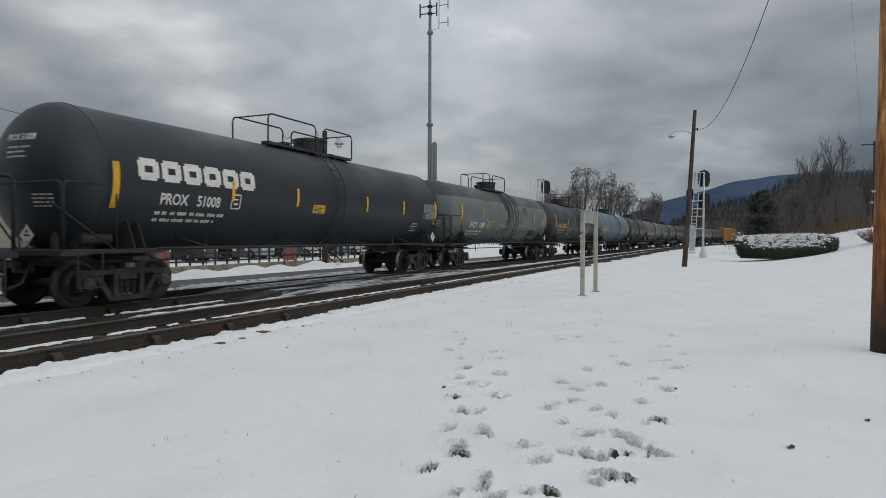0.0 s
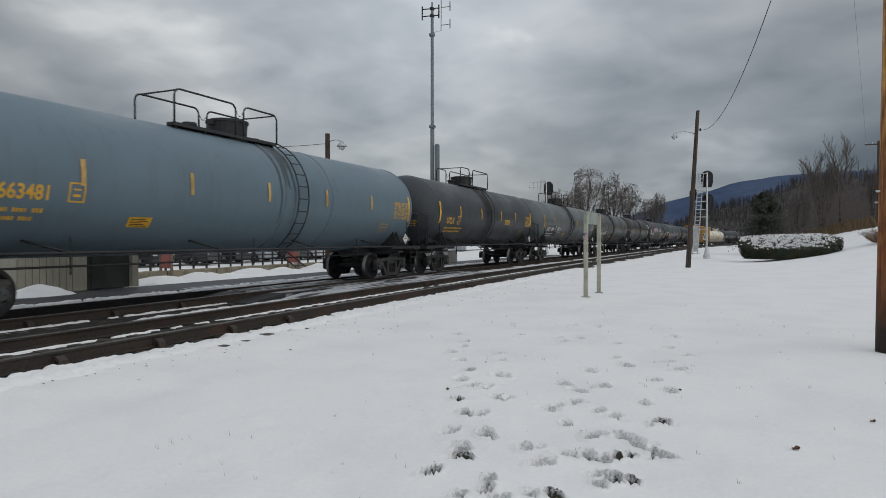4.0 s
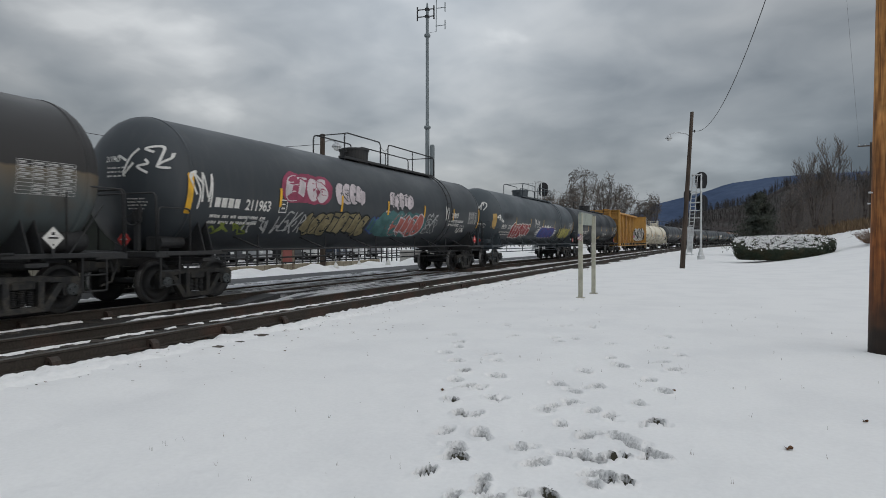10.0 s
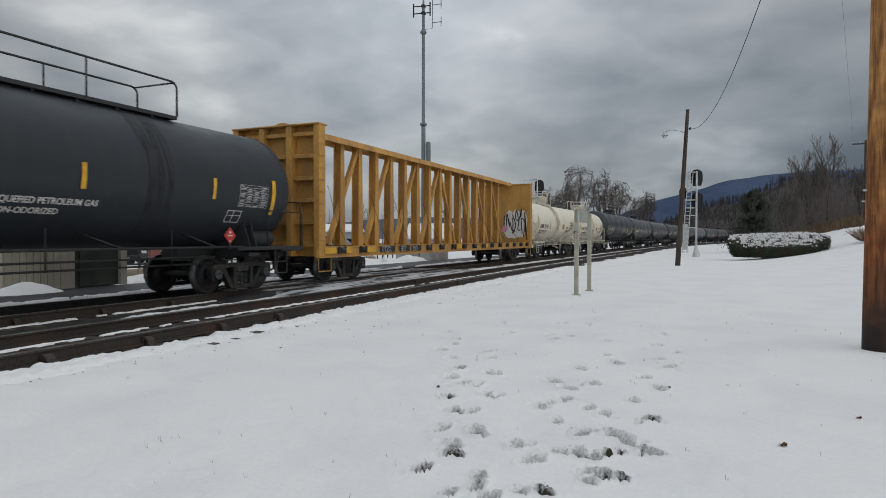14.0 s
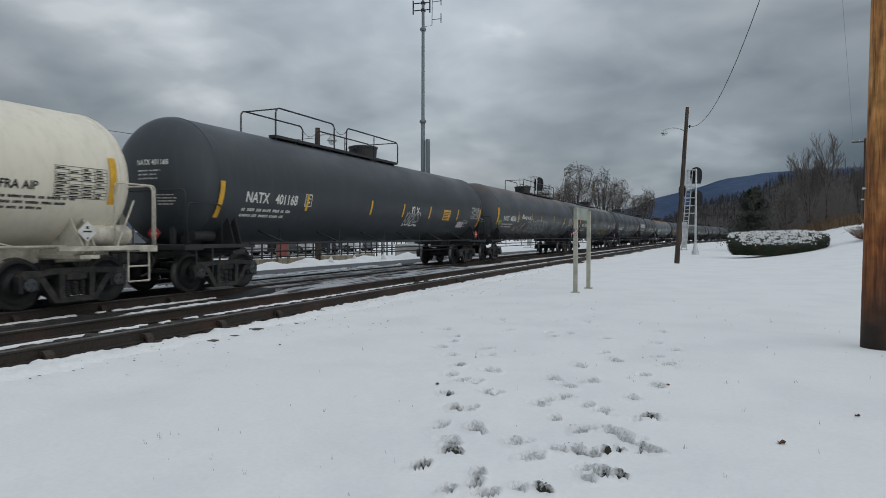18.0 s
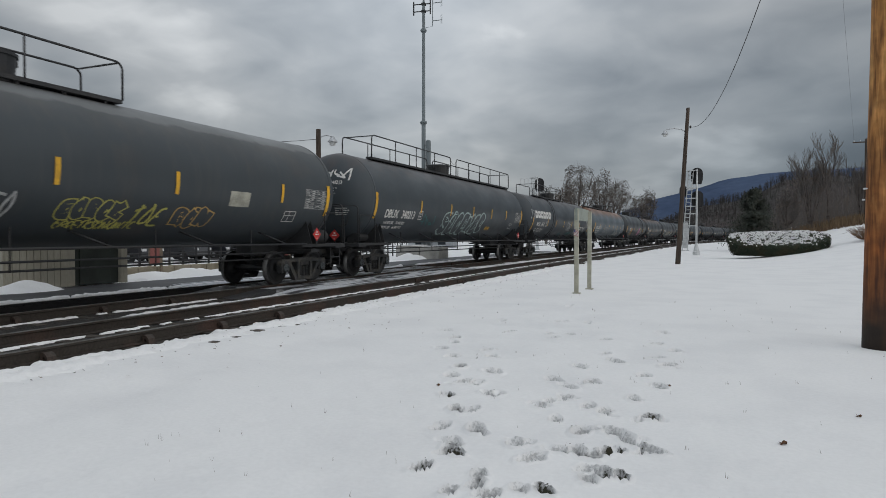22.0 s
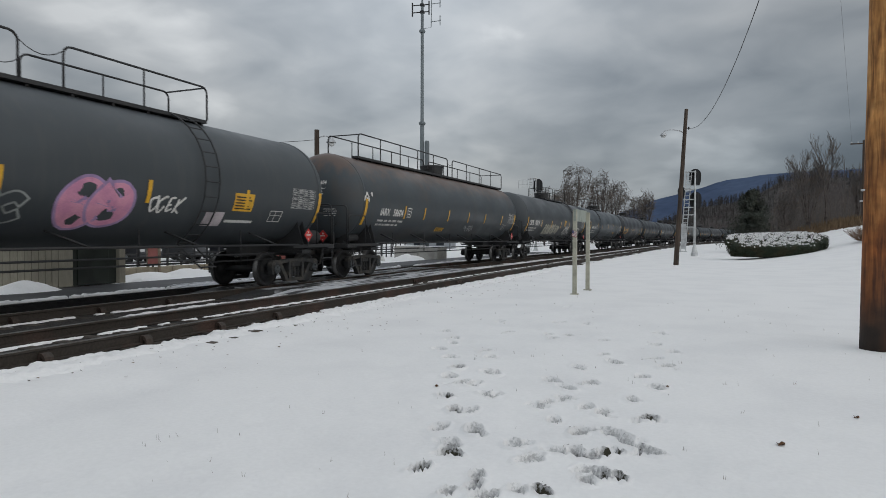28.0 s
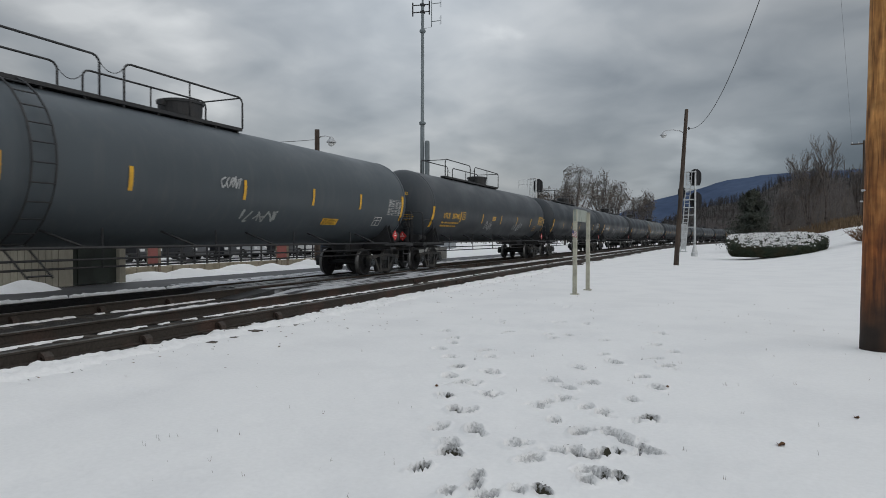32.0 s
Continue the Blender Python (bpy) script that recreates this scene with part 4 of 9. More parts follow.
def written(u0, u1, v0, v1, seed, aspect=0.78, wild=0.09, lean=0.18):
    """Rows of strokes, shape by shape, leaning and jostling."""
    r = random.Random(seed * 7 + 3)
    n = max(2, round((u1 - u0) / (aspect * (v1 - v0))))
    w, hv = (u1 - u0) / n, v1 - v0
    shapes, last = [], None
    for i in range(n):
        kind = r.choice([k for k in range(len(STROKES)) if k != last])
        last = kind
        lift, big = r.uniform(-0.06, 0.06), r.uniform(0.9, 1.12)
        shape = []
        for stroke in STROKES[kind]:
            pts = [(u0 + w * (i + 0.06 + 0.92 * (x + r.uniform(-wild, wild))) + lean * hv * (y - 0.5), v0 + hv * (0.5 + lift * 0.6 + (y - 0.5 + r.uniform(-wild, wild)) * 0.94 * big)) for x, y in stroke]
            shape.append([(p, min(max(q, v0 - 0.06 * hv), v1 + 0.06 * hv)) for p, q in curve_through(pts)])
        shapes.append(shape)
    return shapes


def tag_bm(skin, u0, u1, v0, v1, seed, on="side", lift=0.021, w=0.05):
    """Quick thin handwriting with a spray can."""
    f = skin.side if on == "side" else skin.head
    out = []
    for i, shape in enumerate(written(u0, u1, v0, v1, seed, 0.62, 0.16, 0.3)):
        bm = B()
        for j, line in enumerate(shape):
            ribbon(bm, line, min(w, 0.16 * (v1 - v0)), f, lift + 0.0005 * (2 * i % 8 + j))
        out.append(bm)
    return out


def throw_bm(skin, u0, u1, v0, v1, seed, on="side", lift=0.010, body=0.30, rim=0.10):
    """Fat overlapping filled shapes: pairs of the outline's mesh and the filling's."""
    f = skin.side if on == "side" else skin.head
    hv = v1 - v0
    m = body * hv / 2 + rim * hv / 2
    out = []
    for i, shape in enumerate(written(u0 + m, u1 - m, v0 + m, v1 - m, seed, 0.95)):
        edge, fill = B(), B()
        for j, line in enumerate(shape):
            far = [line[0]] + line + [line[-1]]
            d0 = (line[0][0] - line[1][0], line[0][1] - line[1][1])
            d1 = (line[-1][0] - line[-2][0], line[-1][1] - line[-2][1])
            for k, d in ((0, d0), (-1, d1)):
                ln = math.hypot(*d) or 1
                far[k] = (far[k][0] + d[0] / ln * rim * hv * 0.6, far[k][1] + d[1] / ln * rim * hv * 0.6)
            ribbon(edge, far, (body + rim) * hv, f, lift + 0.0022 * i + 0.0003 * j)
            ribbon(fill, line, body * hv, f, lift + 0.0022 * i + 0.0011 + 0.0003 * j)
        out.append((edge, fill))
    return out


HAND = {"K": (((0.1, 0), (0.25, 1)), ((0.9, 1), (0.2, 0.45), (0.95, 0))), "E": (((0.9, 1), (0.2, 0.9), (0.05, 0.05), (0.85, 0.0)), ((0.12, 0.48), (0.75, 0.55))),
        "R": (((0.1, 0), (0.2, 1), (0.7, 1.0), (0.85, 0.75), (0.6, 0.5), (0.2, 0.5)), ((0.5, 0.5), (0.9, 0))), "U": (((0.1, 1), (0.1, 0.2), (0.4, 0.0), (0.8, 0.2), (0.9, 1)),),
        "D": (((0.15, 0), (0.2, 1), (0.75, 0.85), (0.9, 0.45), (0.7, 0.1), (0.15, 0)),), "B": (((0.15, 0), (0.2, 1), (0.75, 0.9), (0.7, 0.6), (0.25, 0.5), (0.85, 0.35), (0.75, 0.05), (0.15, 0)),),
        "O": (((0.5, 1), (0.15, 0.75), (0.15, 0.25), (0.5, 0), (0.85, 0.25), (0.85, 0.75), (0.5, 1)),), "Y": (((0.05, 1), (0.5, 0.5), (0.95, 1)), ((0.5, 0.5), (0.45, 0))),
        "N": (((0.0, 0), (0.2, 1), (0.75, 0.05), (1.0, 1.15)),)}


def word_bms(skin, u0, u1, v0, v1, text):
    """A hand-sprayed word, one ribbon a stroke."""
    out, w = [], (u1 - u0) / len(text)
    for i, c in enumerate(text):
        for stroke in HAND[c]:
            bm = B()
            ribbon(bm, [(u0 + w * (i + 0.1 + 0.72 * x + 0.10 * y), v0 + (v1 - v0) * y) for x, y in stroke], 0.05, skin.side, 0.022)
            out.append(bm)
    return out


def drip_bm(skin, u0, u1, v0, v1, seed, lift=0.006):
    """Runs of spilt tar from the top of the tank: crowded in the middle, ragged below."""
    r = random.Random(seed)
    bm = B()
    for i in range(int((u1 - u0) * 16)):
        u = min(max(r.gauss((u0 + u1) / 2, (u1 - u0) / 4.5), u0), u1)
        w = r.uniform(0.03, 0.13)
        low = v0 + (v1 - v0) * r.random() ** 1.4 * 0.75
        n = 14
        left, right = [], []
        for j in range(n + 1):
            v = v1 + (low - v1) * j / n
            q = w * (1 - 0.75 * (j / n) ** 2) * (1 + 0.35 * noise.noise((u * 5, v * 3, seed)))
            d = 0.03 * noise.noise((u * 3, v * 1.5, seed + 3))
            h = lift + 0.0006 * (i % 9)
            left.append(bm.verts.new(skin.side(u + d - q / 2, v, h)))
            right.append(bm.verts.new(skin.side(u + d + q / 2, v, h)))
        for j in range(n):
            bm.faces.new((left[j], left[j + 1], right[j + 1], right[j]))
    return bm


def burst_bm(skin, u0, u1, v0, v1, seed, lift=0.009):
    """A flat star-edged patch."""
    r = random.Random(seed)
    bm = B()
    cu, cv = (u0 + u1) / 2, (v0 + v1) / 2
    n = 44
    c = bm.verts.new(skin.side(cu, cv, lift))
    rings = []
    for f in (0.35, 0.7, 1.0):
        rings.append([bm.verts.new(skin.side(cu + (u1 - u0) / 2 * f * k * math.cos(t), cv + (v1 - v0) / 2 * f * k * math.sin(t), lift))
                      for t, k in ((2 * math.pi * i / n, (1.0 if i % 2 else 0.72) if f == 1.0 else 0.9) for i in range(n))])
    for i in range(n):
        bm.faces.new((c, rings[0][i], rings[0][(i + 1) % n]))
        for a, b in zip(rings, rings[1:]):
            bm.faces.new((a[i], b[i], b[(i + 1) % n], a[(i + 1) % n]))
    return bm


def blob_bm(skin, u0, u1, v0, v1, seed, lumps=5, on="side", lift=0.010):
    """A filled patch of spray paint with a lumpy outline."""
    r = random.Random(seed)
    bm = B()
    f = skin.side if on == "side" else skin.head
    n, rows = lumps * 8, 7
    top, bot = [], []
    for i in range(n + 1):
        t = i / n
        arch = 1 - abs(2 * t - 1) ** 6 * 0.5
        wave = 0.09 * abs(math.sin(math.pi * lumps * t)) + r.uniform(-0.02, 0.02)
        top.append(v1 - (v1 - v0) * ((1 - arch) * 0.5 + 0.09 - wave))
        bot.append(v0 + (v1 - v0) * ((1 - arch) * 0.5 + r.uniform(0, 0.06)))
    g = [[bm.verts.new(f(u0 + (u1 - u0) * i / n + 0.1 * (j / rows - 0.5), bot[i] + (top[i] - bot[i]) * j / rows, lift)) for i in range(n + 1)] for j in range(rows + 1)]
    for j in range(rows):
        for i in range(n):
            bm.faces.new((g[j][i], g[j][i + 1], g[j + 1][i + 1], g[j + 1][i]))
    return bm


# ---------------------------------------------------------------- tank car
def tank_mesh(r, zc, half, dome, material, bands):
    prof = []
    straight = half - dome
    k = 9
    for i in range(k):
        a = math.pi / 2 * i / k
        prof.append((-(straight + dome * math.cos(a)), r * math.sin(a)))
    prof += [(-straight - 0.04, r), (-straight, r), (-straight, r + 0.012), (-straight + 0.05, r + 0.012), (-straight + 0.05, r), (-straight + 0.09, r)]
    for b in bands:
        prof += [(b - 0.04, r), (b, r), (b, r + 0.012), (b + 0.07, r + 0.012), (b + 0.07, r), (b + 0.11, r)]
    prof += [(straight - 0.09, r), (straight - 0.05, r), (straight - 0.05, r + 0.012), (straight, r + 0.012), (straight, r), (straight + 0.04, r)]
    for i in range(k)[::-1]:
        a = math.pi / 2 * i / k
        prof.append((straight + dome * math.cos(a), r * math.sin(a)))
    bm = lathe(B(), prof, 56, "y", (0, 0, zc))
    me = finish(bm, material, True, "tank")
    return me


def bar_part(name, pts, r, material, parent, n=6, label=""):
    return part(name, tube(B(), pts, r, n), material, parent, label, smooth=True)


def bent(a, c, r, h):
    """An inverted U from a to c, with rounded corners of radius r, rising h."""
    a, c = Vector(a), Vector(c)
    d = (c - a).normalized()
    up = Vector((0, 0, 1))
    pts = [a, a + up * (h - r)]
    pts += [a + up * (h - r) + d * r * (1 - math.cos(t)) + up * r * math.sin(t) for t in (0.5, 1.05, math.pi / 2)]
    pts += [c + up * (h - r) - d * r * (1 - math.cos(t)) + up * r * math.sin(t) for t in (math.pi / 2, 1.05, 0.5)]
    return pts + [c + up * (h - r), c]


def tank_car(spec):
    tc, r, zc = spec["tc"], spec["r"], spec["zc"]
    half = spec.get("half", tc / 2 + (1.35 if spec.get("form", "gas") == "gas" else 1.45))
    dome = r * 0.52
    paint = spec["paint"]
    metal = spec.get("metal", STEEL_BLACK)
    form = spec.get("form", "gas")
    car = tagged(new("tank_car"), spec["label"], "railway tank car", "cars of the freight train")
    ends = tc / 2
    skin = Skin(r, zc, half, dome)
    bands = spec.get("bands", ())
    hang("tank", once(("tank", r, zc, half, paint.name, bands), lambda: tank_mesh(r, zc, half, dome, paint, bands)), car, spec.get("tank_label", ""))
    zt = zc + r
    for s in (-1, 1):
        bogie(car, s * ends)
        # stub sill, body bolster with its webs, end platform
        def sill():
            bm = B()
            y0, y1 = sorted((s * (ends - 1.3), s * (ends + 1.4)))
            box(bm, -0.28, 0.28, y0, y1, 0.80, 1.12 + 0.0, 0.02)
            return finish(bm, metal, False, "stub_sill")
        hang("stub_sill", once(("sill", tc, s, metal.name), sill), car)

        def saddle():
            bm = B()
            for sx in (-1, 1):
                outl = [(s * (ends - 0.14), 0.95), (s * (ends + 0.14), 0.95)]
                for yy in (s * (ends - 0.12), s * (ends + 0.12)):
                    vs = []
                    for x, z in ((0.25, 0.88), (1.42, 1.0), (1.44, 1.14), (r * 0.82, zc - r * 0.56), (r * 0.5, zc - r * 0.84), (0.25, zc - r - 0.02)):
                        vs.append((sx * x, yy, z))
                    th = 0.012
                    a = [bm.verts.new((x, y - th, z)) for x, y, z in vs]
                    c = [bm.verts.new((x, y + th, z)) for x, y, z in vs]
                    bm.faces.new(a), bm.faces.new(c[::-1])
                    for i in range(len(a)):
                        bm.faces.new((a[i], c[i], c[(i + 1) % len(a)], a[(i + 1) % len(a)]))
                y0, y1 = sorted((s * ends - 0.2, s * ends + 0.2))
                x0, x1 = sorted((sx * 0.25, sx * 1.46))
                box(bm, x0, x1, y0, y1, 0.90, 0.97)
            return finish(bm, metal, False, "body_bolster")
        hang("body_bolster", once(("saddle", tc, r, zc, s, metal.name), saddle), car)

        def platform():
            bm = B()
            y0, y1 = sorted((s * (ends + 1.12), s * max(ends + 1.42, half + 0.12)))
            box(bm, -1.45, 1.45, y0, y1, 1.0, 1.13, 0.015)
            for sx in (-1, 1):
                x0, x1 = sorted((sx * 1.33, sx * 1.46))
                y0, y1 = sorted((s * (ends - 0.6), s * (ends + 1.2)))
                box(bm, x0, x1, y0, y1, 1.04, 1.13, 0.01)
            return finish(bm, metal, False, "end_platform")
        pf = hang("end_platform", once(("plat", tc, half, s, metal.name), platform), car)
        # handrail across the end and corner steps
        yy = s * max(ends + 1.36, half + 0.06)
        bar_part("end_handrail", bent((-1.38, yy, 1.1), (1.38, yy, 1.1), 0.12, 1.25), 0.022, metal, pf)
        for sx in (-1, 1):
            yb = s * (ends + 0.55)
            if form == "oil":
                bar_part("handrail_brace", [(sx * 1.44, s * (ends + 0.6), 1.12), (sx * 0.9, yy - s * 0.05, 2.05)], 0.02, metal, pf, 5)
            bar_part("side_handrail", bent((sx * 1.44, yb, 1.1), (sx * 1.44, yy, 1.1), 0.1, 0.95 if form == "gas" else 1.25), 0.018, metal, pf)

            def steps():
                bm = B()
                ya, yc = s * (ends + 0.85), s * (ends + 1.35)
                for z in (0.42, 0.72):
                    tube(bm, [(sx * 1.44, ya, z), (sx * 1.44, yc, z)], 0.018, 5)
                for q in (ya, yc):
                    tube(bm, [(sx * 1.44, q, 0.42), (sx * 1.44, q, 1.08)], 0.018, 5)
                return finish(bm, metal, False, "corner_steps")
            hang("corner_steps", once(("steps", tc, s, sx, metal.name), steps), pf)
        cp = hang("coupler", once("coupler", coupler_mesh), car, at=(0, s * (ends + 1.40), 0))
        if s > 0:
            cp.rotation_euler = (0, 0, 0)
        else:
            cp.rotation_euler = (0, 0, math.pi)
    # pipe rails along the flanks on struts
    for sx in (-1, 1):
        x = sx * min(r * 0.985, 1.46)
        bar_part("side_rail", [(x, -ends + 0.4, 1.13), (x, ends - 0.4, 1.13)], 0.03, metal, car)
        n = 6 if tc > 15 else 4
        for i in range(n):
            y = -ends + 1.6 + (tc - 3.2) * i / (n - 1)
            zz = zc - 0.78 * r
            bar_part("strut", [(x, y + 0.28, 1.13), (sx * r * 0.64, y - 0.28, zz)], 0.022, metal, car, 4)
    # brake rod and air pipe under the tank
    for z, x in ((0.90, 1.05), (0.74, 0.95)) if form == "gas" else ((0.86, 0.7),):
        bar_part("brake_pipe", [(x, -ends + 0.9, z), (x, ends - 0.9, z)], 0.024, metal, car)
    for i in range(5 if form == "gas" else 3):
        y = -ends + 2.2 + (tc - 4.4) * i / (4 if form == "gas" else 2)
        bar_part("pipe_hanger", [(1.0, y, 0.72), (1.0, y, zc - r * 0.72)], 0.02, metal, car, 4)
    # brake cylinder and reservoir on the trailing end
    def reservoir():
        bm = B()
        lathe(bm, [(-0.5, 0.02), (-0.48, 0.17), (-0.4, 0.21), (0.4, 0.21), (0.48, 0.17), (0.5, 0.02)], 16, "y", (0.95, ends + 0.75, 1.34))
        return finish(bm, spec.get("tankmetal", metal), True, "air_reservoir")
    vessel = hang("air_reservoir", once(("res", tc, metal.name), reservoir), car)
    if "tank_tag" in spec:
        for shape in tag_bm(Skin(0.21, 1.38, 50, 0.1), -0.42, 0.42, 1.26, 1.52, 5, w=0.035, lift=0.006):
            part("graffiti_stroke", shape, spec["tank_tag"], vessel, at=(0.95, ends + 0.75, 0))
    bm = B()
    lathe(bm, [(-0.35, 0.02), (-0.34, 0.13), (0.3, 0.13), (0.32, 0.02)], 12, "y", (0.9, -ends - 0.6, 1.32))
    box(bm, 0.55, 0.85, -ends - 0.95, -ends - 0.55, 1.12, 1.45, 0.03)
    part("brake_cylinder", bm, metal, car, smooth=False)
    if spec.get("handbrake", 1):
        bm = B()
        yb = -(ends + 1.22)
        ring = [(0.55 + 0.27 * math.cos(2 * math.pi * k / 16), yb - 0.05, 1.95 + 0.27 * math.sin(2 * math.pi * k / 16)) for k in range(17)]
        tube(bm, ring, 0.018, 5, cap=False)
        for k in range(4):
            a = math.pi * k / 2 + 0.4
            tube(bm, [(0.55, yb - 0.03, 1.95), (0.55 + 0.27 * math.cos(a), yb - 0.05, 1.95 + 0.27 * math.sin(a))], 0.012, 4)
        box(bm, 0.42, 0.68, yb, yb + 0.1, 1.75, 2.12, 0.02)
        box(bm, 0.49, 0.61, yb + 0.02, yb + 0.1, 1.1, 1.8)
        part("handbrake_wheel", bm, metal, car)
    # top: platform, housing, railings
    roof_gear(car, spec, zt, metal)
    # ladder
    lu = spec.get("ladder")
    if lu is not None:
        bm = B()
        angs = [radians(a) for a in range(-62, 75, 12)]
        for dy in (-0.22, 0.22):
            tube(bm, [((r + 0.12) * math.cos(a), lu + dy, zc + (r + 0.12) * math.sin(a)) for a in angs], 0.02, 5)
            tube(bm, [((r + 0.12) * math.cos(angs[0]), lu + dy, zc + (r + 0.12) * math.sin(angs[0])), (r + 0.02 if r < 1.5 else 1.5, lu + dy, 0.62)], 0.02, 5)
        for a in angs:
            tube(bm, [((r + 0.12) * math.cos(a), lu - 0.22, zc + (r + 0.12) * math.sin(a)), ((r + 0.12) * math.cos(a), lu + 0.22, zc + (r + 0.12) * math.sin(a))], 0.014, 4)
        tube(bm, [(r + 0.02 if r < 1.5 else 1.5, lu - 0.22, 0.66), (r + 0.02 if r < 1.5 else 1.5, lu + 0.22, 0.66)], 0.016, 4)
        part("ladder", bm, metal, car)
    dress(car, dict(spec, metal=metal), skin, ends, half)
    return car


def roof_gear(car, spec, zt, metal):
    y0, y1, bonnet, rail_h = spec.get("deck", (-4.2, 3.5, 0.4, 0.77))
    wide = 0.62
    bm = B()
    for sx in (-1, 1):
        x0, x1 = sorted((sx * 0.38, sx * wide))
        box(bm, x0, x1, y0, y1, zt - 0.05, zt + 0.03)
        for i in range(int((y1 - y0) / 0.9) + 1):
            y = min(y0 + 0.1 + i * 0.9, y1 - 0.1)
            box(bm, min(sx * 0.5, sx * 0.56), max(sx * 0.5, sx * 0.56), y - 0.03, y + 0.03, zt - 0.3, zt - 0.04)
    deck = part("top_platform", bm, metal, car, "black steel walkway grating on the tank top")
    zd = zt + 0.02
    gaps = spec.get("gaps", (0.30, 0.42))
    ga, gb = y0 + (y1 - y0) * gaps[0], y0 + (y1 - y0) * gaps[1]
    for sx in (-1, 1):
        x = sx * wide
        for a, c in ((y0, ga), (gb, y1)):
            if c - a < 0.4:
                continue
            bar_part("railing", bent((x, a, zd), (x, c, zd), 0.16, rail_h), 0.024, metal, deck)
            n = max(1, int((c - a) / spec.get("post_gap", 1.7)))
            for i in range(1, n):
                y = a + (c - a) * i / n
                bar_part("railing_post", [(x, y, zd), (x, y, zd + rail_h)], 0.02, metal, deck, 5)
        if 0.1 < gb - ga < 1.2:
            zc_ = zd + rail_h * 0.86
            bar_part("safety_chain", [(x, ga + (gb - ga) * k / 6, zc_ - 0.17 * (1 - (k / 3 - 1) ** 2)) for k in range(7)], 0.009, metal, deck, 4)
    for y in (y0, y1):
        bar_part("end_rail", [(-wide, y + 0.1 * (1 if y == y0 else -1), zd + rail_h * 0.97), (wide, y + 0.1 * (1 if y == y0 else -1), zd + rail_h * 0.97)], 0.02, metal, deck)

    def housing():
        bm = B()
        rb, hb = spec.get("bonnet_size", (0.49, 0.46))
        lathe(bm, [(-0.35, rb + 0.05), (0.0, rb + 0.05), (0.0, rb), (hb - 0.06, rb + 0.03), (hb - 0.06, rb + 0.06), (hb, rb + 0.06), (hb + 0.04, rb - 0.08), (hb + 0.06, 0.05)], 28, "z")
        box(bm, -0.06, 0.06, -rb - 0.16, -rb, 0.30, 0.42)
        box(bm, -0.05, 0.05, rb, rb + 0.12, 0.32, 0.42)
        for k in range(8):
            a = 2 * math.pi * k / 8
            box(bm, (rb + 0.045) * math.cos(a) - 0.03, (rb + 0.045) * math.cos(a) + 0.03, (rb + 0.045) * math.sin(a) - 0.03, (rb + 0.045) * math.sin(a) + 0.03, 0.0, 0.04)
        return finish(bm, spec.get("housing", metal), False, "valve_housing")
    hang("valve_housing", once(("housing", spec.get("housing", metal).name), housing), car, at=(0, bonnet, zt))
    if spec.get("form") == "oil":
        bm = B()
        lathe(bm, [(-0.2, 0.14), (0.12, 0.14), (0.16, 0.18), (0.22, 0.17), (0.24, 0.02)], 14, "z", (0, bonnet - 1.3, zt))
        part("relief_valve", bm, metal, car)
        part("vent_cap", lathe(B(), [(-0.2, 0.1), (0.1, 0.1), (0.14, 0.12), (0.16, 0.02)], 12, "z", (0.1, bonnet + 0.95, zt)), metal, car)


def placard(at, way, s, paint, ink, metal, car):
    """A diamond sign standing on its corner on a plate, facing +x or -y."""
    x, y, z = at
    ox, oy = (0.0, -1.0) if way[0] else (1.0, 0.0)

    def pt(a, b, lift):
        return (x + way[0] * a + ox * lift, y + way[1] * a + oy * lift, z + b)

    def poly(rows, lo, hi):
        bm = B()
        for row in rows:
            a = [bm.verts.new(pt(u, v, hi)) for u, v in row]
            c = [bm.verts.new(pt(u, v, lo)) for u, v in row]
            bm.faces.new(a), bm.faces.new(c[::-1])
            for i in range(len(a)):
                bm.faces.new((a[i], c[i], c[(i + 1) % len(a)], a[(i + 1) % len(a)]))
        return bm

    def quad(u0, u1, v0, v1):
        return ((u0, v0), (u1, v0), (u1, v1), (u0, v1))
    plate = part("placard_holder", poly([((-s * 1.06, 0), (0, -s * 1.06), (s * 1.06, 0), (0, s * 1.06)), quad(-0.03, 0.03, -0.32, -0.1)], -0.012, 0.0), metal, car)
    sign = part("hazard_placard", poly([((-s, 0), (0, -s), (s, 0), (0, s))], 0.0, 0.006), paint, plate)
    part("placard_symbol", poly([quad(-s * 0.46, s * 0.46, -s * 0.07, s * 0.09), quad(-s * 0.14, s * 0.14, s * 0.26, s * 0.52), quad(-s * 0.07, s * 0.07, -s * 0.72, -s * 0.52)], 0.006, 0.009), ink, plate)


TABLE_INK = mat("faded_stencil", (0.48, 0.48, 0.465), rough=0.7, vary=0.2, scale=6, bump=0)


def small_print(ob):
    """Marks too small to pick apart."""
    return tagged(ob, kind="stuff")


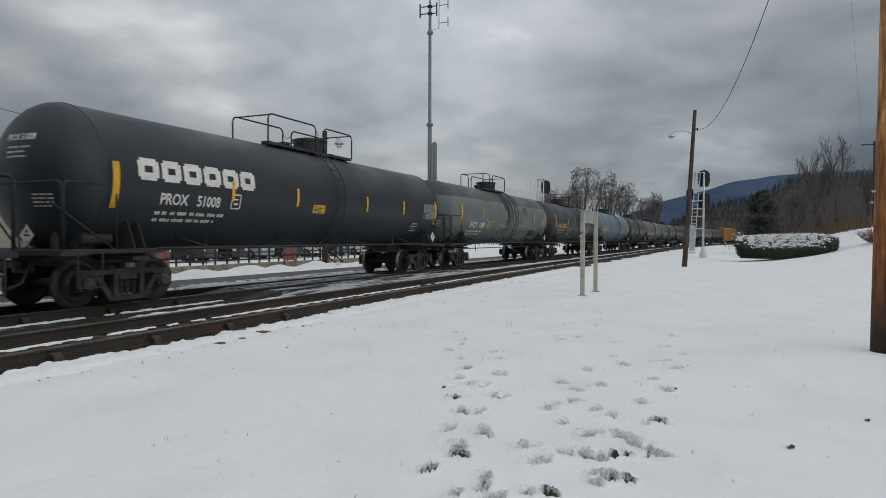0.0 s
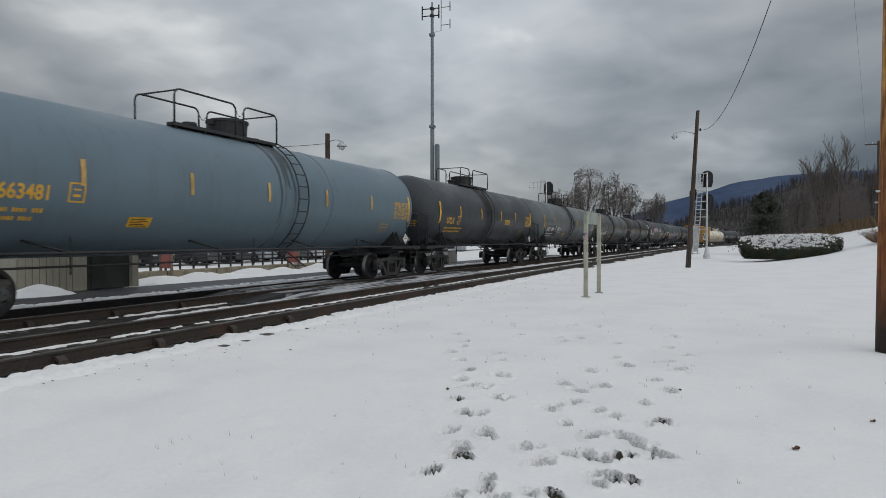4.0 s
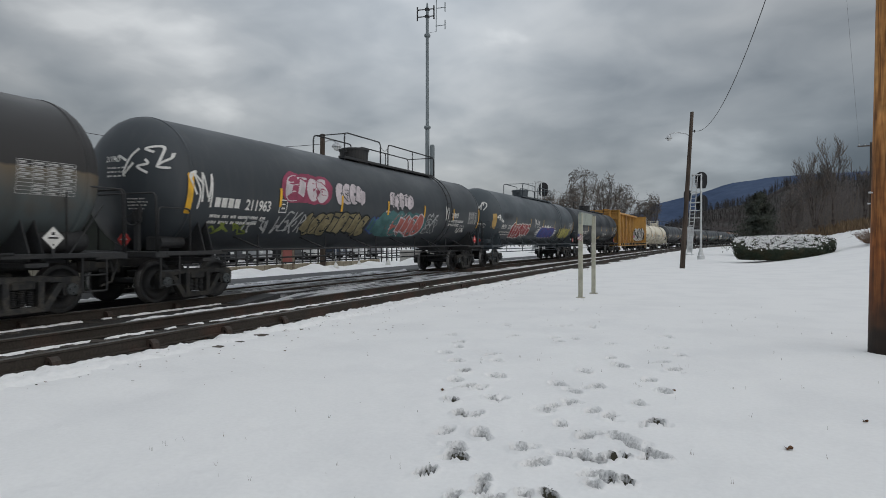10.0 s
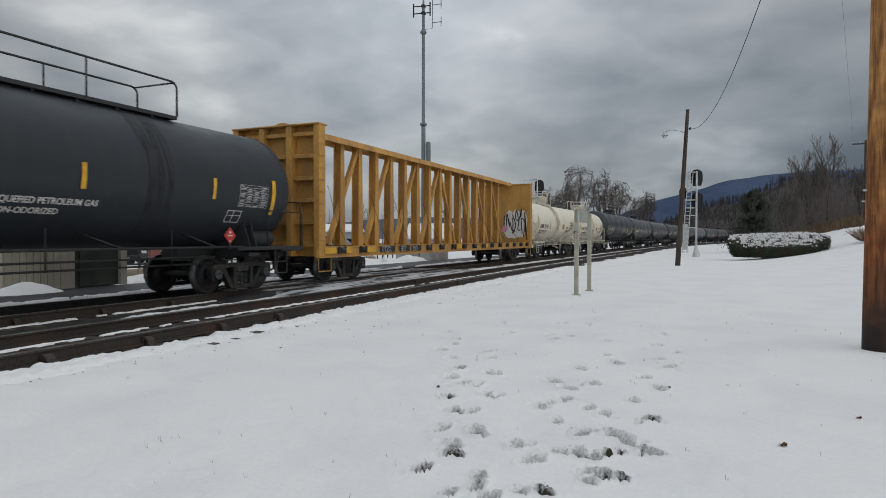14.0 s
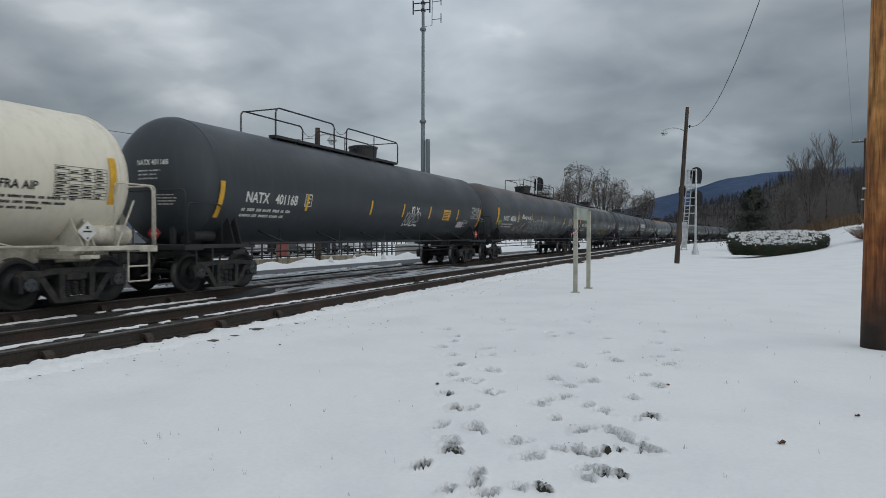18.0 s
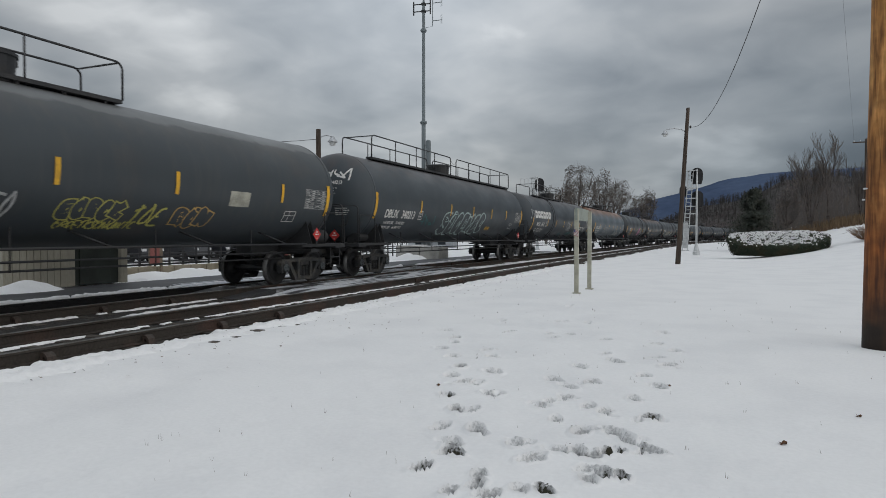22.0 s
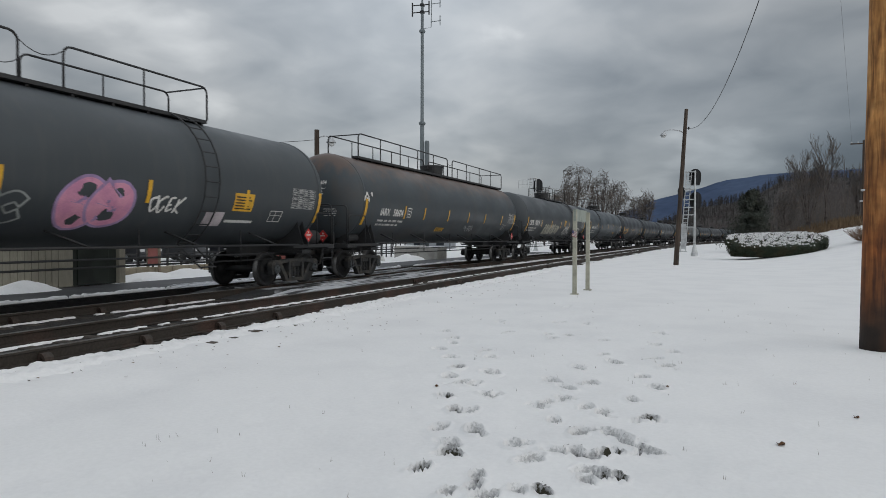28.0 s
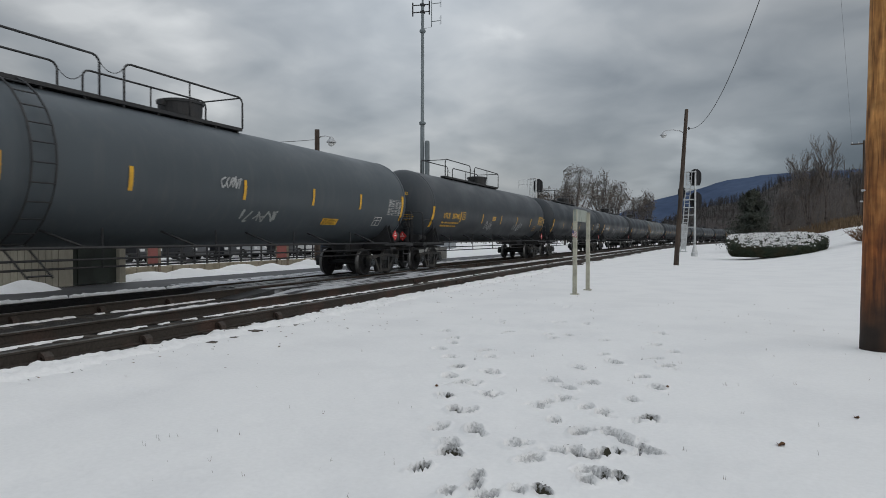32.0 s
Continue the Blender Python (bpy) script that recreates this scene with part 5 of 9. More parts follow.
def dress(car, spec, skin, ends, half):
    """Strips, stencils, placards and spray paint on the side that shows."""
    r, zc = skin.r, skin.zc
    ink, metal = spec.get("ink", WHITE_PAINT), spec["metal"]
    strip = spec.get("strip", YELLOW)
    gas = spec.get("form", "gas") == "gas"
    reach = ends + (0.6 if gas else 0.58)
    zs = spec.get("strip_z", zc - 0.33 if gas else zc + 0.1)
    for u in spec.get("end_u", (-reach, reach)) if spec.get("end_strips", True) else ():
        part("reflective_strip", patch_bm(skin, [(u - 0.075, u + 0.075, zs - 0.6, zs + 0.3)], lift=0.022), strip, car)
    places = spec.get("strips", 5)
    if isinstance(places, int):
        places = [-reach + 2 * reach * (i + 1.05) / (places + 1.1) for i in range(places)]
    for u in places:
        part("reflective_strip", patch_bm(skin, [(u - 0.05, u + 0.05, zs - 0.29, zs + 0.19)], lift=0.016), strip, car)
    mark = spec.get("mark")
    seed = int(tc_seed(spec))
    if mark:
        u, v, h = spec.get("mark_at", (-ends + 0.5, zc - 0.48, 0.24))
        x = u
        for word in mark:
            if word.startswith("#"):
                # a company mark: plain upright blocks
                k = len(word) - 1
                part("reporting_mark", patch_bm(skin, [(x + i * h * 0.8, x + i * h * 0.8 + h * 0.62, v + h * 0.08, v + h * 0.92) for i in range(k)]), ink, car, "plain blocks of a company mark")
                x += k * h * 0.8 + 0.16
            else:
                part("car_number", text_bm(skin, word, x, v, h, 0.85), ink, car, "stencilled reporting mark")
                x += letters(word)[2] * h * 0.85 + spec.get("word_gap", 0.2) + 0.05
        if "lines" in spec:
            for i, line in enumerate(spec["lines"]):
                part("stencil_line", text_bm(skin, line, u + 0.1, v - 0.26 - 0.2 * i, 0.12, 0.95), ink, car)
        else:
            small_print(part("stencil_print", bars(skin, u - 0.05, v - 0.24, (1.9, 1.7), seed, 0.08, 0.16), ink, car))
        part("stencil_box", patch_bm(skin, outline_rect(x + 0.1, x + 0.42, v - 0.02, v + 0.34) + [(x + 0.19, x + 0.33, v + 0.08, v + 0.13), (x + 0.19, x + 0.33, v + 0.2, v + 0.23)]), ink, car)
    part("data_table", patch_bm(skin, table_rects(spec.get("table_u", half - 2.05), spec.get("table_u", half - 2.05) + 1.05, zc - (0.52 if gas else 0.42), zc + (0.02 if gas else 0.15))), GOLD_PAINT if ink == GOLD_PAINT else BLACK_PAINT if ink == BLACK_PAINT else TABLE_INK, car)
    bx = spec.get("box_u", half - 2.85) - half + 2.85
    if ink != BLACK_PAINT:
        part("stencil_box", patch_bm(skin, [(a + bx, c + bx, d, e) for a, c, d, e in outline_rect(half - 2.85, half - 2.35, zc - 0.95, zc - 0.62, 0.022) + [(half - 2.64, half - 2.62, zc - 0.93, zc - 0.64), (half - 2.83, half - 2.37, zc - 0.76, zc - 0.745)]], lift=0.014), ink, car)
    if "panel" in spec:
        u, v, w, h = spec["panel"]
        part("warning_panel", patch_bm(skin, [(u, u + w, v, v + h)]), YELLOW, car, "yellow warning panel with black lines")
        small_print(part("panel_print", patch_bm(skin, [(u + 0.05, u + w - 0.08 * (1 + i % 3), v + h * (0.12 + 0.16 * i), v + h * (0.19 + 0.16 * i)) for i in range(5)], lift=0.013), BLACK_PAINT, car))
    # lettering on the leading head
    if mark:
        part("head_number", text_bm(skin, " ".join(w for w in mark if not w.startswith("#")), spec.get("head_u", -0.18), zc + spec.get("head_v", 0.42), 0.125, 0.82, "head"), ink, car)
    small_print(part("head_stencil", bars(skin, spec.get("head_u", -0.18) + 0.06, zc + spec.get("head_v", 0.42) - 0.15, (0.6, 0.5, 0.55), seed + 3, 0.035, 0.09, "head"), ink, car))
    small_print(part("head_stencil", bars(skin, 0.42, zc - 0.4, (0.4, 0.45, 0.4, 0.35), seed + 4, 0.03, 0.07, "head"), ink, car))
    # hazard placards on flat plates: leading end and both ends of the side
    pm, pt = (RED_PAINT, WHITE_PAINT) if gas else (WHITE_PAINT, BLACK_PAINT)
    placard((0.5, -(half + 0.1), 1.38), (1, 0), 0.195, pm, pt, metal, car)
    placard((min(r, 1.5) + 0.03, ends + spec.get("placard", 0.0 if gas else 0.25), 1.40), (0, 1), 0.195, pm, pt, metal, car)
    for u, v, h, line in spec.get("texts", ()):
        part("stencil_line", text_bm(skin, line, u, v, h, 0.92), ink, car)
        if ink == BLACK_PAINT:
            small_print(part("stencil_print", bars(skin, u - 0.1, v - 0.16, (1.5, 1.3, 0.9), seed + 9, 0.05, 0.10), TABLE_INK if gas else P_SOOT, car))
    for k, item in enumerate(spec.get("paint_jobs", ())):
        kind, u0, u1, v0, v1, m = item[:6]
        on = item[6] if len(item) > 6 and kind not in ("throw", "word") else "side"
        if kind == "scrawl":
            for stroke in scrawl_bm(skin, u0, u1, v0, v1, seed + k, max(4, int((u1 - u0) * 5)), 0.052, on):
                part("graffiti_stroke", stroke, m, car)
        elif kind == "blob":
            part("graffiti", blob_bm(skin, u0, u1, v0, v1, seed + k, max(3, int((u1 - u0) * 1.7)), on, 0.010 + 0.0008 * min(k, 8)), m, car, "filled graffiti lettering shapes")
        elif kind == "block":
            part("company_mark", patch_bm(skin, BLOCKS(u0, u1, v0, v1)), m, car, "bold white company mark as plain blocks")
        elif kind == "drip":
            part("spill_stain", drip_bm(skin, u0, u1, v0, v1, seed + k), m, car, "dark tarry streaks run down from the hatch")
        elif kind == "throw":
            # fill colour, outline colour, share of the height taken by the body
            for edge, fill in throw_bm(skin, u0, u1, v0, v1, seed + k, body=item[7] if len(item) > 7 else 0.30):
                part("graffiti_outline", edge, item[6], car)
                part("graffiti", fill, m, car, "filled graffiti shape")
        elif kind == "burst":
            part("graffiti", burst_bm(skin, u0, u1, v0, v1, seed + k), m, car, "spiky painted burst")
        elif kind == "tag":
            for shape in tag_bm(skin, u0, u1, v0, v1, seed + k, on):
                part("graffiti_outline", shape, m, car)
        elif kind == "word":
            for stroke in word_bms(skin, u0, u1, v0, v1, item[6]):
                part("graffiti_stroke", stroke, m, car)
        elif kind == "rect":
            part("paint_patch", patch_bm(skin, [(u0, u1, v0, v1)], on, lift=0.005), m, car)


def BLOCKS(u0, u1, v0, v1):
    """Six heavy hollow squares in a row, their corners cut."""
    out, w = [], (u1 - u0) / 6
    t, cut = 0.27 * w, 0.10 * w
    for i in range(6):
        a, c = u0 + i * w + 0.05 * w, u0 + i * w + 0.93 * w
        out += [(a + cut, c - cut, v1 - t, v1), (a + cut, c - cut, v0, v0 + t), (a, a + cut, v0 + cut, v1 - cut), (c - cut, c, v0 + cut, v1 - cut),
                (a + cut, a + t, v0 + t, v1 - t), (c - t, c - cut, v0 + t, v1 - t)]
    return out


def tc_seed(spec):
    return sum(ord(ch) for ch in "".join(spec.get("mark") or ("x",))) + spec["tc"] * 7

# ---------------------------------------------------------------- paints of the cars
P_BLACK = tank_mat("tank_black", (0.024, 0.030, 0.036), 0.35, grime=(0.042, 0.043, 0.042))
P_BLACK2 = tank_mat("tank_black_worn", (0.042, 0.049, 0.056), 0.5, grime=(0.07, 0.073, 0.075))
# two lightened blacks: the camera's lifted dark tones put into the paint colour
P_BLACK_LIFTED = tank_mat("tank_black_lifted", (0.050, 0.060, 0.068), 0.35, rust=0.10, rust_from=4.0, grime=(0.074, 0.077, 0.077))
P_BLACK2_LIFTED = tank_mat("tank_black_worn_lifted", (0.060, 0.069, 0.077), 0.5, rust=0.22, rust_from=3.95, patches=0.07, grime=(0.082, 0.085, 0.087))
P_CHAR = tank_mat("tank_charcoal", (0.054, 0.062, 0.068), 0.45, grime=(0.08, 0.082, 0.08))
P_CHARB = tank_mat("tank_charcoal_blue", (0.062, 0.075, 0.085), 0.4, grime=(0.105, 0.112, 0.115))
P_OLIVE = tank_mat("tank_grey_olive", (0.135, 0.157, 0.160), 0.6, grime=(0.095, 0.104, 0.104), top=(0.062, 0.060, 0.060), top_from=3.25, patches=0.3, fringe_of=0.12)
P_GREY = tank_mat("tank_dull_grey", (0.105, 0.122, 0.126), 0.6, grime=(0.075, 0.075, 0.068), patches=0.25)
P_GREYD = tank_mat("tank_dull_dark_grey", (0.072, 0.083, 0.086), 0.6, grime=(0.052, 0.05, 0.044), patches=0.55)
P_DARKG = tank_mat("tank_dark_blue_black", (0.037, 0.042, 0.047), 0.5, grime=(0.055, 0.054, 0.053))
P_BLUE = tank_mat("tank_slate_blue", (0.12, 0.172, 0.208), 0.4, grime=(0.095, 0.11, 0.115))
P_SPILL = tank_mat("tank_grey_with_spill", (0.088, 0.105, 0.108), 0.4, top=(0.035, 0.034, 0.034), top_from=2.62, patches=0.5)
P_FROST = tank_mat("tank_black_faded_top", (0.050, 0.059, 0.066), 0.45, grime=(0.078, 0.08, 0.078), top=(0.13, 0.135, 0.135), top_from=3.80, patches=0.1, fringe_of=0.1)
P_RUSTB = tank_mat("tank_blue_grey_rust", (0.115, 0.143, 0.162), 0.35, rust=0.8, rust_from=3.75)
P_RUSTK = tank_mat("tank_black_rust_top", (0.055, 0.066, 0.074), 0.4, rust=0.34, rust_from=3.85, patches=0.12)
P_WHITE = tank_mat("tank_off_white", (0.76, 0.71, 0.585), 0.16, patches=0.05, rust=0.28, rust_from=4.05, rough=0.4, grime=(0.34, 0.30, 0.24))
F_WHITE = mat("frame_off_white", (0.64, 0.60, 0.50), rough=0.55, vary=0.15, scale=3, grain=20, second=(0.42, 0.38, 0.32))
P_FADED = mat("faded_white_spray", (0.42, 0.43, 0.43), rough=0.7, vary=0.2, scale=6, bump=0)
P_PINK = mat("pink_spray", (0.70, 0.32, 0.44), rough=0.7, vary=0.15, scale=3, bump=0, second=(0.60, 0.26, 0.40))
P_ROSE = mat("rose_spray", (0.30, 0.06, 0.11), rough=0.7, vary=0.15, scale=3, bump=0)
P_VIOLRED = mat("red_violet_spray", (0.20, 0.06, 0.16), rough=0.7, vary=0.2, scale=3, bump=0)
P_MAUVE = mat("mauve_spray", (0.40, 0.28, 0.48), rough=0.7, vary=0.15, scale=3, bump=0)
P_PALE = mat("pale_pink_spray", (0.56, 0.50, 0.52), rough=0.7, vary=0.15, scale=3, bump=0)
P_RED = mat("red_spray", (0.36, 0.065, 0.07), rough=0.7, vary=0.15, scale=3, bump=0)
P_CORAL = mat("coral_spray", (0.42, 0.13, 0.11), rough=0.7, vary=0.15, scale=3, bump=0)
P_GOLD = mat("gold_spray", (0.26, 0.22, 0.12), rough=0.7, vary=0.2, scale=3, bump=0)
P_BLUES = mat("blue_spray", (0.06, 0.10, 0.33), rough=0.7, vary=0.2, scale=3, bump=0)
P_LEMON = mat("yellow_spray", (0.47, 0.44, 0.12), rough=0.7, vary=0.2, scale=3, bump=0)
P_ORANGE = mat("orange_spray", (0.55, 0.36, 0.13), rough=0.7, vary=0.2, scale=3, bump=0)
P_VIOLET = mat("violet_spray", (0.12, 0.10, 0.27), rough=0.7, vary=0.2, scale=3, bump=0)
P_SILVER = mat("silver_spray", (0.33, 0.35, 0.34), rough=0.6, vary=0.2, scale=3, bump=0)
P_TEAL = mat("teal_spray", (0.07, 0.17, 0.17), rough=0.7, vary=0.2, scale=3, bump=0)
P_MINT = mat("pale_green_spray", (0.45, 0.56, 0.54), rough=0.7, vary=0.2, scale=3, bump=0)
P_BEIGE = mat("beige_spray", (0.45, 0.44, 0.37), rough=0.7, vary=0.2, scale=3, bump=0)
P_TAR = mat("dried_tar", (0.012, 0.012, 0.012), rough=0.45, vary=0.3, scale=4, grain=30, second=(0.022, 0.021, 0.02))
P_SOOT = mat("dull_dark_run", (0.022, 0.025, 0.028), rough=0.6, vary=0.3, scale=4, grain=30)
P_RUN = mat("rusty_run", (0.50, 0.40, 0.25), rough=0.7, vary=0.2, scale=4, grain=30, second=(0.62, 0.55, 0.42), bump=0)
P_RUSTY = mat("thin_rust_bloom", (0.125, 0.092, 0.080), rough=0.7, vary=0.5, scale=2.5, grain=12, second=(0.105, 0.118, 0.122), bump=0, patch=(0.42, 0.62))
P_MOSS = mat("pale_moss_spray", (0.30, 0.40, 0.27), rough=0.7, vary=0.2, scale=3, bump=0)
P_LIME = mat("lime_spray", (0.22, 0.27, 0.06), rough=0.7, vary=0.2, scale=3, bump=0)

OIL = dict(form="oil", r=1.45, zc=2.52)
GAS = dict(form="gas", r=1.52, zc=2.64)
CARS = [
    # centre along the line at the start, then what the car looks like
    (2.94, dict(OIL, tc=13.6, paint=P_BLACK, label="black tank car with a domed end and side rails", deck=(-1.6, 2.2, 0.6, 0.77))),
    (20.44, dict(OIL, tc=13.6, half=8.35, r=1.47, zc=2.52, paint=P_BLACK, mark=("PROX", "51008"), head_u=-0.32, head_v=0.64, ladder=0.3, bands=(), strip_z=2.5, strips=(-4.2, -1.7, 2.0, 4.6),
                 label="black tank car with a bold white company mark and yellow strips", deck=(-1.9, 2.4, 0.9, 0.77), gaps=(0.52, 0.62),
                 panel=(-0.95, 2.05, 0.58, 0.24), paint_jobs=(("block", -6.9, -3.4, 2.50, 2.95, WHITE_PAINT),))),
    (37.57, dict(OIL, tc=12.85, half=8.1, r=1.45, zc=2.52, paint=P_OLIVE, mark=("SHQX", "6398"), bands=(-1.5, 1.7), ladder=0.75, box_u=4.85, mark_at=(-5.8, 1.85, 0.28), word_gap=0.26, strips=(-4.3, -0.8, 1.2, 4.5),
                 label="grey-green tank car streaked with grime and faint graffiti", deck=(-2.2, 1.25, -0.1, 0.77),
                 paint_jobs=(("drip", -0.9, 0.5, 1.5, 4.2, P_SOOT), ("scrawl", -3.7, -2.6, 1.75, 2.3, P_LEMON), ("scrawl", -2.0, -0.7, 1.75, 2.25, P_FADED), ("rect", 3.85, 5.45, 1.42, 1.86, P_BLACK), ("blob", 2.4, 3.2, 2.7, 3.2, P_RUSTY), ("throw", 0.75, 2.1, 1.62, 2.15, P_OLIVE, P_FADED, 0.26), ("tag", 2.2, 2.9, 1.82, 2.12, P_FADED), ("scrawl", 3.2, 4.0, 1.8, 2.1, P_ORANGE)))),
    (54.15, dict(OIL, tc=12.8, half=8.1, r=1.47, zc=2.49, paint=P_DARKG, mark=("UTLX", "669290"), ink=GOLD_PAINT, bands=(), ladder=1.3, mark_at=(-6.1, 2.14, 0.27), strip_z=2.72, strips=(-3.4, -1.05, 1.6, 3.9),
                 label="dull blue-black tank car with yellow lettering and small graffiti", deck=(-2.25, 1.7, -1.0, 0.77), gaps=(0.62, 0.7),
                 paint_jobs=(("drip", -0.9, 0.9, 1.6, 4.2, P_TAR), ("scrawl", -3.5, -2.3, 1.47, 2.1, P_FADED), ("tag", -1.2, 0.1, 1.5, 2.05, P_MOSS), ("tag", 2.35, 3.65, 1.7, 2.1, WHITE_PAINT)))),
    (71.92, dict(OIL, tc=14.4, half=8.75, r=1.5, zc=2.52, paint=P_BLUE, mark=("UTLX", "663481"), ink=GOLD_PAINT, strip=P_ORANGE, bands=(0.6, 2.8), ladder=1.3, mark_at=(-7.6, 2.04, 0.26),
                 label="slate-blue tank car with orange lettering and strips", deck=(-2.2, 1.4, 0.15, 0.77), gaps=(0.55, 0.63), table_ink=P_FADED,
                 paint_jobs=(("drip", 0.4, 1.3, 1.7, 4.2, P_CHARB),), panel=(-4.0, 1.55, 0.55, 0.24))),
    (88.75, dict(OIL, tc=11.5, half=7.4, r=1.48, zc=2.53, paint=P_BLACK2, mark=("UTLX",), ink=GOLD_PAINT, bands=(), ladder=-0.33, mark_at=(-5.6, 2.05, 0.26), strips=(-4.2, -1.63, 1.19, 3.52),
                 label="dull black tank car with yellow lettering", deck=(-2.2, 1.45, -0.6, 0.77), panel=(1.8, 2.15, 0.75, 0.24), paint_jobs=(("drip", -1.2, 0.6, 1.3, 4.2, P_TAR), ("rect", 1.35, 2.5, 3.5, 3.68, P_CHARB), ("rect", 2.9, 3.9, 3.5, 3.68, P_CHARB)))),
    (105.45, dict(OIL, tc=13.5, half=8.6, r=1.47, zc=2.53, paint=P_GREY, mark=("SHQX", "6840"), head_u=-0.1, head_v=0.32, bands=(), ladder=-0.3, mark_at=(-6.6, 1.95, 0.26), strips=(-4.9, -1.0, 1.7, 5.4),
                 label="dull grey tank car with a dark lettering patch and grime", deck=(-1.6, 2.0, 0.5, 0.77), gaps=(0.52, 0.66),
                 panel=(-2.2, 1.6, 0.55, 0.22), paint_jobs=(("drip", -0.9, 0.6, 1.6, 4.2, P_TAR), ("blob", 0.5, 1.0, 2.05, 2.75, P_TAR), ("rect", -6.8, -4.1, 1.55, 2.3, P_BLACK), ("tag", -4.0, -3.2, 1.8, 2.2, WHITE_PAINT)))),
    (123.2, dict(OIL, tc=14.2, half=8.85, r=1.46, zc=2.52, paint=P_GREYD, mark=("SHQX", "6823"), bands=(-0.4,), ladder=-0.9, mark_at=(-6.4, 1.82, 0.26), strips=(-4.05, -1.2, 1.45, 4.9),
                 label="dull grey-green tank car with white lettering and ring seams", deck=(-1.8, 1.8, 0.5, 0.77), gaps=(0.5, 0.68), paint_jobs=(("drip", -1.2, 0.3, 1.4, 4.2, P_SOOT),), panel=(-2.0, 1.55, 0.6, 0.24))),
    (141.3, dict(OIL, tc=13.3, half=8.35, r=1.48, zc=2.55, paint=P_SPILL, mark=("SHQX", "6715"), bands=(0.4,), ladder=-0.2, mark_at=(-7.1, 1.79, 0.27), word_gap=0.38, strip_z=2.53, strips=(-5.5, -1.9, 1.1, 5.4), end_strips=False,
                 label="grey tank car with a dark tarry spill over its upper half", deck=(-2.0, 1.35, -1.0, 0.77), gaps=(0.55, 0.7), paint_jobs=(("drip", -0.9, 0.5, 1.6, 3.2, P_TAR),), panel=(-1.3, 1.6, 0.6, 0.22))),
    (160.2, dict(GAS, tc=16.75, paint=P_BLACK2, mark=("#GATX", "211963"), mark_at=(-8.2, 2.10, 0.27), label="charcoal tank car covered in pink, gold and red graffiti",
                 deck=(-1.4, 5.75, 0.2, 0.78), gaps=(0.34, 0.42), ladder=5.2, strip_z=2.53,
                 texts=((5.5, 2.15, 0.1, "LIQUEFIED PETROLEUM GAS"), (5.5, 1.97, 0.12, "NON-ODORIZED")), paint_jobs=(("blob", -5.85, -3.5, 2.36, 3.25, P_ROSE), ("throw", -5.8, -3.6, 2.40, 3.2, P_PALE, P_ROSE, 0.34), ("throw", -3.4, -1.5, 2.42, 3.15, P_PALE, P_BLACK2, 0.36), ("throw", 0.0, 2.0, 2.42, 3.1, P_PALE, P_BLACK2, 0.36),
                             
                             ("throw", -4.8, -1.0, 1.32, 2.25, P_GOLD, P_SOOT, 0.40), ("throw", -1.1, -0.3, 1.45, 2.2, P_TEAL, P_BLUES), ("blob", -0.65, 3.2, 1.34, 2.42, P_TEAL), ("throw", -0.5, 3.1, 1.38, 2.38, P_CORAL, P_PALE, 0.40), ("tag", -5.6, -4.6, 1.5, 2.1, P_FADED),
                             ("scrawl", -7.0, -5.0, 1.4, 2.0, P_FADED), ("scrawl", -9.0, -8.3, 2.0, 2.9, WHITE_PAINT), ("throw", 3.15, 4.4, 1.5, 2.25, P_BLACK2, P_FADED, 0.22), ("tag", 3.2, 4.2, 1.9, 2.4, P_FADED), ("tag", 5.6, 6.4, 2.34, 2.54, WHITE_PAINT), ("scrawl", 6.6, 7.4, 1.65, 1.9, WHITE_PAINT), ("scrawl", 5.0, 5.35, 2.2, 2.8, WHITE_PAINT), ("scrawl", -8.2, -6.8, 1.4, 1.75, P_LIME),
                             ("scrawl", 0.2, 1.3, 2.75, 3.4, WHITE_PAINT, "head"), ("scrawl", -1.3, -0.9, 2.7, 3.1, P_FADED, "head")))),
    (180.7, dict(GAS, tc=16.2, half=9.08, paint=P_CHARB, metal=P_CHARB, end_u=(-8.7, 8.3), tank_tag=WHITE_PAINT, mark=("PROX", "31743"), mark_at=(-7.97, 1.98, 0.25), label="blue-grey tank car with red, blue and yellow graffiti",
                 deck=(-1.7, 5.2, -0.25, 0.78), gaps=(0.4, 0.5), ladder=4.1, strip=P_ORANGE, strip_z=2.48,
                 paint_jobs=(("throw", -6.4, -2.7, 1.36, 2.38, P_RED, WHITE_PAINT, 0.42), ("burst", -1.6, 3.9, 1.35, 2.4, WHITE_PAINT), ("blob", -0.7, 3.1, 1.44, 2.22, P_BLUES), ("throw", -0.7, 3.1, 1.44, 2.24, P_BLUES, P_VIOLRED, 0.36),
                             ("throw", 4.1, 7.6, 1.40, 2.28, P_LEMON, P_GOLD, 0.40), ("scrawl", -2.0, -1.0, 2.15, 2.7, WHITE_PAINT), ("scrawl", -8.6, -7.9, 2.3, 2.75, WHITE_PAINT),
                             ("tag", -7.9, -6.4, 2.42, 2.8, P_CHAR), ("scrawl", -0.45, 0.9, 2.85, 3.4, WHITE_PAINT, "head")))),
    (200.1, dict(GAS, tc=16.0, half=10.0, r=1.5, zc=2.62, paint=P_BLACK, mark=("SHQX", "51251"), head_u=0.42, head_v=0.04, end_u=(-8.5, 8.72), table_u=7.45, placard=-0.95, mark_at=(-7.5, 1.9, 0.26), strips=(-5.22, -2.3, 0.65, 3.3, 6.6), strip_z=2.53, label="clean black tank car with white lettering",
